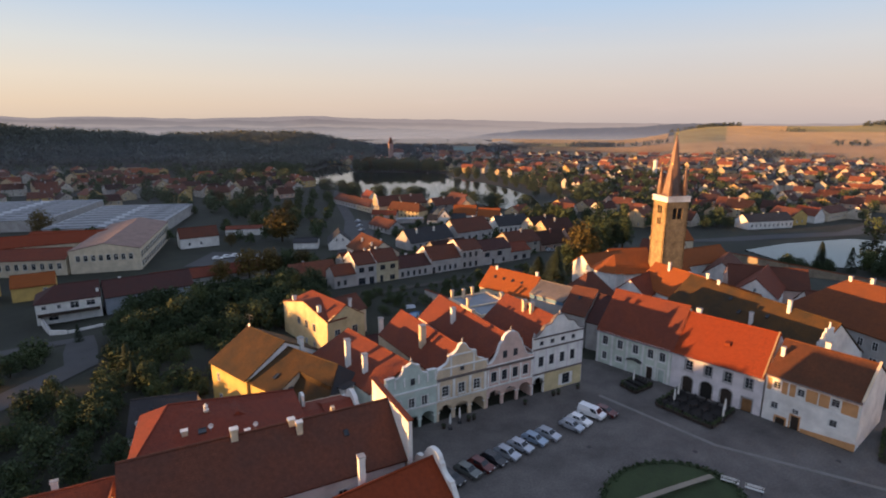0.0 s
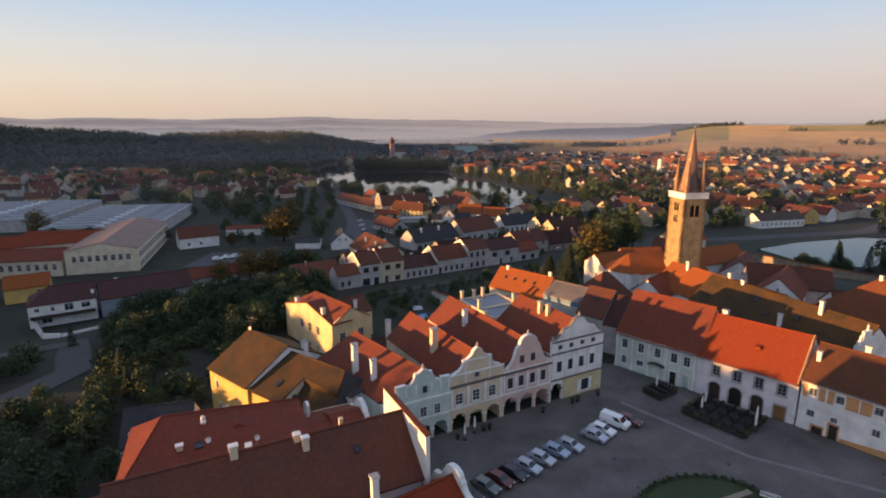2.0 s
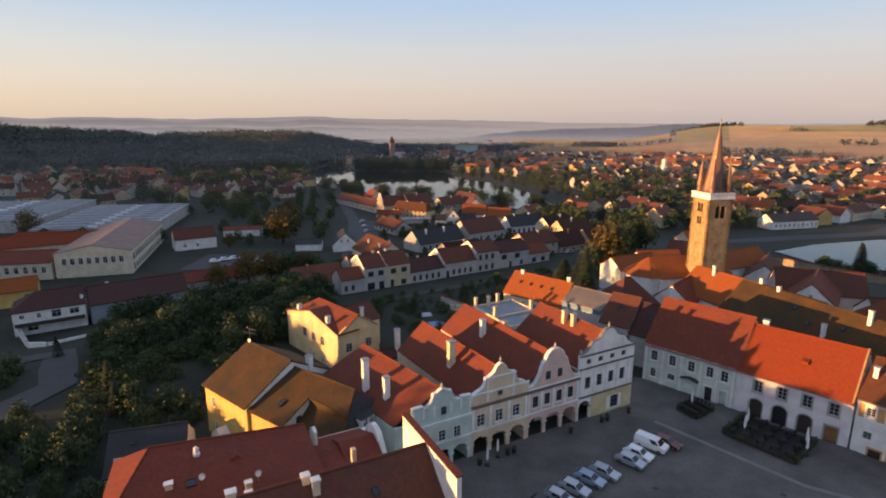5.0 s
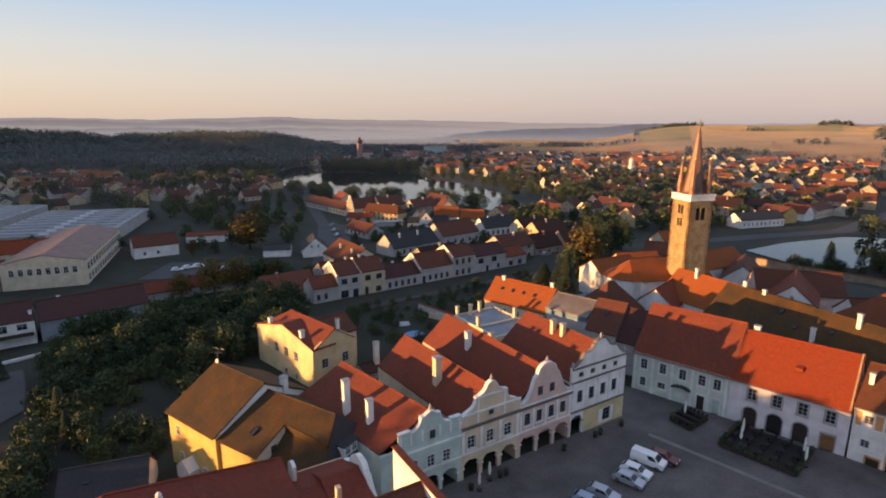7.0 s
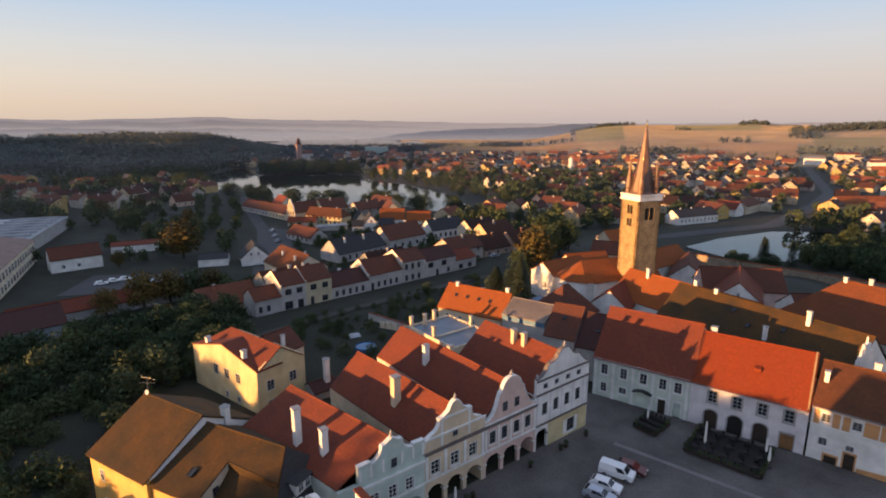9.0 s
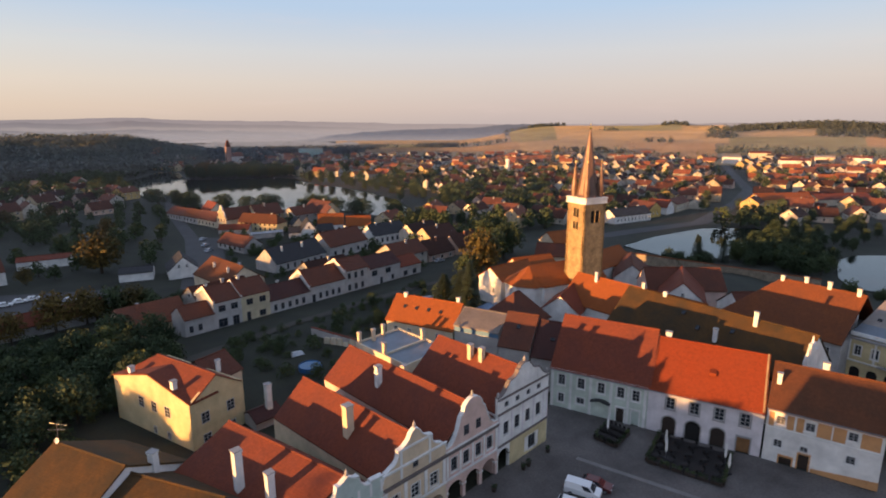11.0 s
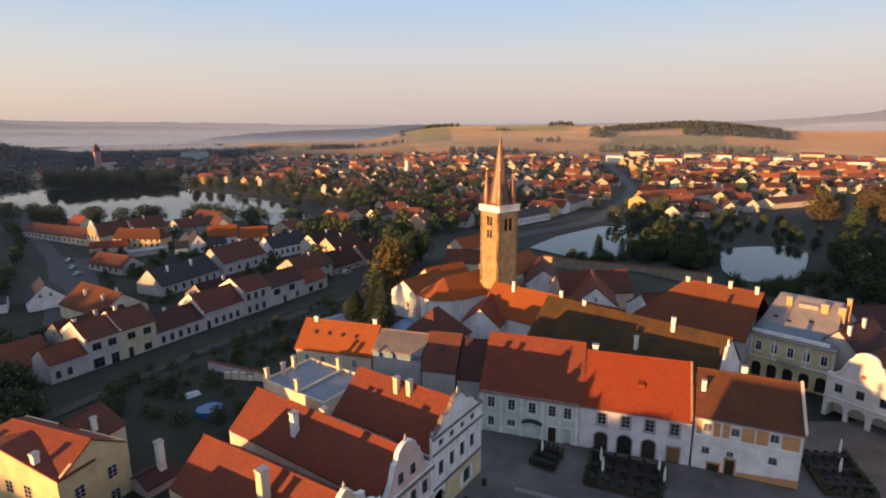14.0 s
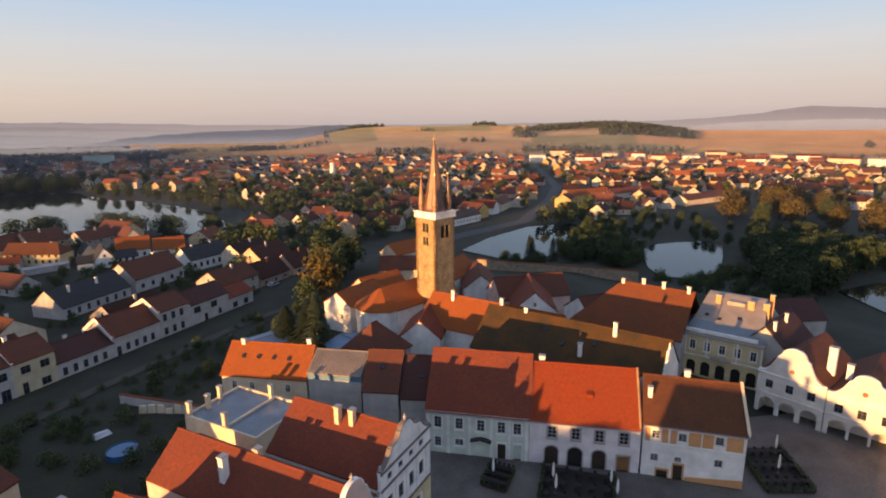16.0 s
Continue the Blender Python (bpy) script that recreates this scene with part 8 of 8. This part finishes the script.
def car(label, x, y, ang, paint, van=False):
    """A parked car: body, glasshouse with panes, four wheels with rims, lamps."""
    ob = thing("van" if van else "car", label, "van" if van else "car", pose(x, y, 0.02, 0, 0, ang), "parked cars")
    L, W = (4.9, 1.9) if van else (4.3, 1.74)
    a = L / 2
    if van:
        low = [(-a, 0.35), (a - 0.1, 0.35), (a, 0.6), (a - 0.05, 1.0), (a - 0.75, 1.15), (-a, 1.15)]
        top = [(-a, 1.15), (a - 0.75, 1.15), (a - 1.45, 1.9), (-a + 0.1, 1.95)]
    else:
        low = [(-a, 0.4), (-a + 0.1, 0.28), (a - 0.1, 0.28), (a, 0.45), (a - 0.06, 0.72), (a - 1.05, 0.9), (-a + 0.06, 0.94), (-a - 0.02, 0.7)]
        top = [(-a + 0.08, 0.94), (a - 1.1, 0.9), (a - 1.85, 1.42), (-a + 0.75, 1.46)]
    body = Shape().prism_y(low, -W / 2, W / 2)
    part("body", body, paint, ob)
    i = 0.2
    zt = top[2][1]
    cab = Shape().loft([(top[0][0], -W / 2 + 0.03, top[0][1]), (top[1][0], -W / 2 + 0.03, top[1][1]), (top[1][0], W / 2 - 0.03, top[1][1]), (top[0][0], W / 2 - 0.03, top[0][1])],
                       [(top[3][0], -W / 2 + i, top[3][1]), (top[2][0], -W / 2 + i, top[2][1]), (top[2][0], W / 2 - i, top[2][1]), (top[3][0], W / 2 - i, top[3][1])])
    part("cabin", cab, paint, ob)
    gl = Shape()
    f = lambda t, x0, x1: x0 + (x1 - x0) * t
    for sgn in (-1, 1):
        y0, y1 = sgn * (W / 2 - 0.015), sgn * (W / 2 - i + 0.012)
        for t0, t1 in ((0.36, 0.62), (0.64, 0.93)) if not van else ((0.66, 0.93),):
            q = [(f(t0, top[0][0], top[1][0]), 0.12), (f(t1, top[0][0], top[1][0]), 0.12), (f(t1, top[3][0], top[2][0]), 0.88), (f(t0, top[3][0], top[2][0]), 0.88)]
            pts = [(px, f(v, y0, y1), f(v, top[0][1], zt)) for px, v in q]
            gl.poly(pts if sgn < 0 else pts[::-1])
    part("side_windows", gl, GLASS, ob)
    ws = [(f(v, top[1][0], top[2][0]) + 0.015, f(v, W / 2 - 0.1, W / 2 - i - 0.08) * s, f(v, top[1][1], zt)) for v, s in ((0.1, -1), (0.1, 1), (0.9, 1), (0.9, -1))]
    part("windscreen", Shape().poly(ws), GLASS, ob)
    if not van:
        rw = [(f(v, top[0][0], top[3][0]) - 0.015, f(v, W / 2 - 0.1, W / 2 - i - 0.08) * s, f(v, top[0][1], top[3][1])) for v, s in ((0.15, 1), (0.15, -1), (0.85, -1), (0.85, 1))]
        part("rear_window", Shape().poly(rw), GLASS, ob)
    for sx in (-1, 1):
        for sy in (-1, 1):
            wh_ = part("wheel", Shape().tube((0, -0.1, 0), (0, 0.1, 0), 0.31, 0.31, 14), METAL_D, ob, at=pose(sx * L * 0.31, sy * (W / 2 - 0.06), 0.31))
            part("rim", Shape().tube((0, sy * 0.1, 0), (0, sy * 0.12, 0), 0.19, 0.17, 10), METAL, wh_)
        part("headlight" if sx > 0 else "tail_light", Shape().box(-0.03, 0.03, -0.2, 0.2, -0.07, 0.07), surface("headlight glass", (0.7, 0.7, 0.7), 0.2) if sx > 0 else surface("red lamp glass", (0.3, 0.01, 0.01), 0.2), ob, at=pose(sx * (a - 0.02), 0.55, 0.68))
        part("headlight" if sx > 0 else "tail_light", Shape().box(-0.03, 0.03, -0.2, 0.2, -0.07, 0.07), surface("headlight glass", (0.7, 0.7, 0.7), 0.2) if sx > 0 else surface("red lamp glass", (0.3, 0.01, 0.01), 0.2), ob, at=pose(sx * (a - 0.02), -0.55, 0.68))
    return ob


def car_paint(name, colour, metal=0.3):
    m, n, l, p = nodes_of(name)
    p.inputs["Base Color"].default_value = (*colour, 1)
    p.inputs["Roughness"].default_value, p.inputs["Metallic"].default_value = 0.3, metal
    p.inputs["Coat Weight"].default_value = 0.6
    return m


SILVER, WHITEC, BLACKC, REDC, GREENC, BLUEC = car_paint("silver car paint", (0.42, 0.45, 0.50), 0.5), car_paint("white car paint", (0.75, 0.75, 0.75), 0.0), car_paint("black car paint", (0.015, 0.015, 0.018)), car_paint("dark red car paint", (0.10, 0.015, 0.012)), car_paint("grey-green car paint", (0.12, 0.13, 0.12)), car_paint("light blue car paint", (0.30, 0.38, 0.48), 0.4)
for x, y, paint, lab in ((1.3, 71.1, BLACKC, "black car parked on the square"), (3.8, 72.9, GREENC, "grey car parked on the square"), (5.9, 74.3, REDC, "dark red car parked on the square"), (8.0, 75.8, BLACKC, "black estate car parked on the square"), (10.3, 77.4, SILVER, "silver car parked on the square"), (12.7, 79.4, SILVER, "silver car parked on the square"), (15.3, 81.4, BLUEC, "pale blue car parked on the square"), (17.8, 82.9, SILVER, "silver estate car parked on the square"), (22.4, 85.6, SILVER, "silver estate car parked on the square"), (24.2, 87.4, WHITEC, "white hatchback parked on the square")):
    car(lab, x, y, -43.0 if x > 20 else -40.0, paint)
car("white delivery van parked on the square", 27.0, 89.7, -43.0, WHITEC, True)
car("dark red car parked beside the van", 29.6, 90.4, -45.0, REDC)
for x, y, a in ((-96, 226, 20), (-93, 229, 20), (-90, 231, 20), (-78, 226, 10), (47, 232, 30), (-44, 290, 70), (-47, 303, 70), (-40, 268, 75), (-43, 246, 80), (-50, 318, 70)):
    o = car("parked car with pale paint", x, y, a, WHITEC if a == 20 else SILVER)
    o.location.z = terrain(x, y) + 0.1

# oval lawn with a kerb and paths
oval = [(32.5 + 11.5 * math.cos(2 * math.pi * j / 48) * 0.9 + 2.0 * math.sin(2 * math.pi * j / 48), 66.5 + 9.5 * math.sin(2 * math.pi * j / 48)) for j in range(48)]
flat("lawn", oval, 0.12, 0.3, LAWN, "oval lawn in the middle of the square", "lawn")
hd = Shape()
gg = random.Random(70)
for j in range(48):
    x, y = oval[j]
    for k in range(26):
        leaf_cloud(hd, gg, (32.5 + (x - 32.5) * (0.96 + 0.02 * gg.random()) + gg.gauss(0, 0.25), 66.5 + (y - 66.5) * 0.96 + gg.gauss(0, 0.25), 0.35), 0.3, 2, 0.3)
single("hedge", hd, LEAF, "low clipped hedge round the oval lawn", "hedge", kind="stuff")
strip("path", [(22.5, 62), (27, 66), (32, 68.2), (40, 71.5)], 0.9, 0.76, surface("pale gravel", (0.26, 0.22, 0.17)), "pale gravel path across the lawn")


def bench(x, y, ang):
    ob = thing("bench", "white painted bench beside the lawn", "bench", pose(x, y, 0.02, 0, 0, ang), "benches on the square")
    for k in range(3):
        part("seat_slat", Shape().box(-1.2, 1.2, -0.24 + 0.17 * k, -0.11 + 0.17 * k, 0.43, 0.47), TRIM_W, ob)
    for k in range(2):
        part("back_slat", Shape().box(-1.2, 1.2, 0.28, 0.32, 0.58 + 0.2 * k, 0.72 + 0.2 * k), TRIM_W, ob)
    for sx in (-1, 1):
        part("leg", Shape().box(sx * 1.0 - 0.05, sx * 1.0 + 0.05, -0.22, 0.3, 0, 0.43).box(sx * 1.0 - 0.05, sx * 1.0 + 0.05, 0.24, 0.3, 0.43, 0.9), METAL_D, ob)


bench(42.2, 70.6, -32)
bench(44.8, 68.8, -32)


def terrace(label, corners, brollies, seed):
    """An outdoor cafe: dark boards inside a planted rail, with closed parasols, tables and chairs."""
    A, B, C = [Vector(c) for c in corners]
    D = A + (C - B)
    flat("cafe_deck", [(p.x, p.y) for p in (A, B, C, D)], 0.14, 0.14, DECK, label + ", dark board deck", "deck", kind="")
    g = random.Random(seed)
    for p, q in ((A, B), (B, C), (D, A)):
        n = max(2, int((q - p).length / 1.6))
        for i in range(n):
            m = p + (q - p) * ((i + 0.5) / n)
            a = math.degrees(math.atan2((q - p).y, (q - p).x))
            ob = thing("planter", "dark wooden planter box with a clipped green hedge", "planter", pose(m.x, m.y, 0.14, 0, 0, a), "planters round the terraces")
            part("box", Shape().box(-0.72, 0.72, -0.22, 0.22, 0, 0.45), WOOD_D, ob)
            s = Shape()
            leaf_cloud(s, g, (-0.35, 0, 0.75), 0.38, 40, 0.22)
            leaf_cloud(s, g, (0.35, 0, 0.75), 0.38, 40, 0.22)
            part("hedge", s, LEAF, ob)
    for x, y in brollies:
        ob = thing("parasol", "tall closed white parasol on a terrace", "parasol", pose(x, y, 0.14), "closed parasols")
        part("pole", Shape().tube((0, 0, 0), (0, 0, 3.3), 0.04, 0.04, 8), METAL, ob)
        part("base", Shape().box(-0.35, 0.35, -0.35, 0.35, 0, 0.12), METAL_D, ob)
        part("canopy", Shape().lathe([(0.05, 3.35), (0.1, 3.2), (0.17, 2.4), (0.2, 1.5), (0.13, 1.1), (0.05, 1.0)][::-1], k=9), P_WHITE, ob, "furled white canvas canopy")
    for i in range(5):
        for j in range(3):
            c = A + (B - A) * ((i + 0.5) / 5) + (C - B) * ((j + 0.5) / 3)
            t = thing("table", "dark cafe table on the terrace", "table", pose(c.x, c.y, 0.14, 0, 0, g.random() * 30), "terrace tables")
            part("tabletop", Shape().box(-0.4, 0.4, -0.4, 0.4, 0.71, 0.75), DECK, t)
            part("leg", Shape().tube((0, 0, 0), (0, 0, 0.71), 0.05, 0.05, 8), METAL_D, t)
            for k in (0, 180):
                h = thing("chair", "dark cafe chair beside a table", "chair", pose(c.x, c.y, 0.14, 0, 0, 20 + k) @ pose(0.75, 0, 0), "terrace chairs")
                part("seat", Shape().box(-0.22, 0.22, -0.22, 0.22, 0.42, 0.46), DECK, h)
                part("backrest", Shape().box(0.19, 0.23, -0.22, 0.22, 0.46, 0.88), DECK, h)
                for sx in (-0.19, 0.19):
                    for sy in (-0.19, 0.19):
                        part("leg", Shape().box(sx - 0.02, sx + 0.02, sy - 0.02, sy + 0.02, 0, 0.42), METAL_D, h)


terrace("cafe terrace before the white-lilac house", [(40.0, 93.6), (46.6, 85.4), (53.6, 91.2)], [(43.4, 93.5), (45.0, 95.6), (49.6, 87.6), (51.0, 89.8)], 81)
terrace("small cafe terrace before the mint house", [(35.9, 101.4), (37.7, 98.0), (42.2, 101.0)], [(38.6, 101.8)], 82)
terrace("cafe terrace beside the corner house", [(68.5, 76.0), (74.0, 72.0), (81.5, 80.5)], [(74.2, 77.2), (79.5, 80.0)], 83)


# garden wall and paddling pool behind the row
gwall = thing("garden_wall", "old rough stone garden wall behind the houses", "wall", pose(-5.5, 163.0, -0.6, 0, 0, -50.0))
part("wall", Shape().box(0, 22, -0.25, 0.25, -0.8, 1.8), P_GREY, gwall)
part("coping", Shape().box(-0.1, 22.1, -0.33, 0.33, 1.8, 1.95), T_OLD, gwall)
tw = thing("town_wall", "long old wall along the pond bank with a tiled coping", "wall", pose(112.0, 222.0, -1.0, 0, 0, -55.0))
part("wall", Shape().box(0, 75, -0.4, 0.4, -3, 1.7), surface("weathered ochre masonry", (0.3, 0.24, 0.17), 0.9, 2.0, 0.3, 0.4, 0.5, 2.0), tw)
part("coping", Shape().prism_x([(-0.55, 1.7), (0.55, 1.7), (0, 2.0)], -0.1, 75.1), T_AMBER, tw)
pool = thing("swimming_pool", "round blue garden swimming pool", "pool", pose(-7.0, 142.8, -0.6))
part("wall", Shape().lathe([(2.4, -0.3), (2.4, 1.0), (2.3, 1.05), (2.25, 0.85), (0.01, 0.84)], k=24), surface("blue pool liner", (0.03, 0.12, 0.30), 0.4), pool)
part("pool_water", Shape().lathe([(2.24, 0.84), (2.24, 0.9), (0.01, 0.9)], k=24), glass("pool water", (0.02, 0.10, 0.22)), pool)
# parasols and plant tubs before the arcades
for x, y in ((3.0, 87.4), (1.3, 85.3)):
    ob = thing("parasol", "tall closed white parasol before the arcades", "parasol", pose(x, y, 0.02), "closed parasols")
    part("pole", Shape().tube((0, 0, 0), (0, 0, 2.9), 0.04, 0.04, 8), METAL, ob)
    part("base", Shape().box(-0.35, 0.35, -0.35, 0.35, 0, 0.12), METAL_D, ob)
    part("canopy", Shape().lathe([(0.05, 2.95), (0.1, 2.8), (0.17, 2.1), (0.2, 1.3), (0.13, 0.95), (0.05, 0.9)][::-1], k=9), P_WHITE, ob, "furled white canvas canopy")
gg = random.Random(91)
for x, y in ((4.6, 87.9), (5.6, 88.4), (0.2, 85.4), (15.5, 93.8), (21.5, 97.2), (22.6, 97.8), (27.0, 100.2)):
    ob = thing("plant_tub", "green shrub in a dark wooden tub on the paving", "plant", pose(x, y, 0.02), "plant tubs")
    part("tub", Shape().lathe([(0.28, 0), (0.36, 0.5), (0.3, 0.5), (0.3, 0.44)], k=12), WOOD_D, ob)
    sh = Shape()
    leaf_cloud(sh, gg, (0, 0, 0.85), 0.45, 70, 0.2)
    part("shrub", sh, LEAF, ob)
# drain covers in the paving
for x, y in ((62.2, 88.2 - 12), (40.8, 78.7), (24.0, 80.0)):
    dc = thing("drain_cover", "dark round iron drain cover set in the paving", "drain cover", pose(x, y, 0.02), "drain covers")
    part("cover", Shape().lathe([(0.38, 0), (0.38, 0.02), (0.01, 0.025)], k=16), METAL_D, dc)
# covered pile in the garden behind the row
tp = thing("tarpaulin", "pale tarpaulin over a low pile in the garden", "tarpaulin", pose(-9.5, 151.5, terrain(-9.5, 151.5), 0, 0, 20))
part("sheet", Shape().loft([(-1.5, -0.8, -0.1), (1.5, -0.8, -0.1), (1.5, 0.8, -0.1), (-1.5, 0.8, -0.1)], [(-1.1, -0.35, 0.75), (1.2, -0.3, 0.6), (1.15, 0.35, 0.62), (-1.1, 0.3, 0.8)]), surface("pale tarpaulin", (0.5, 0.55, 0.6), 0.5), tp)
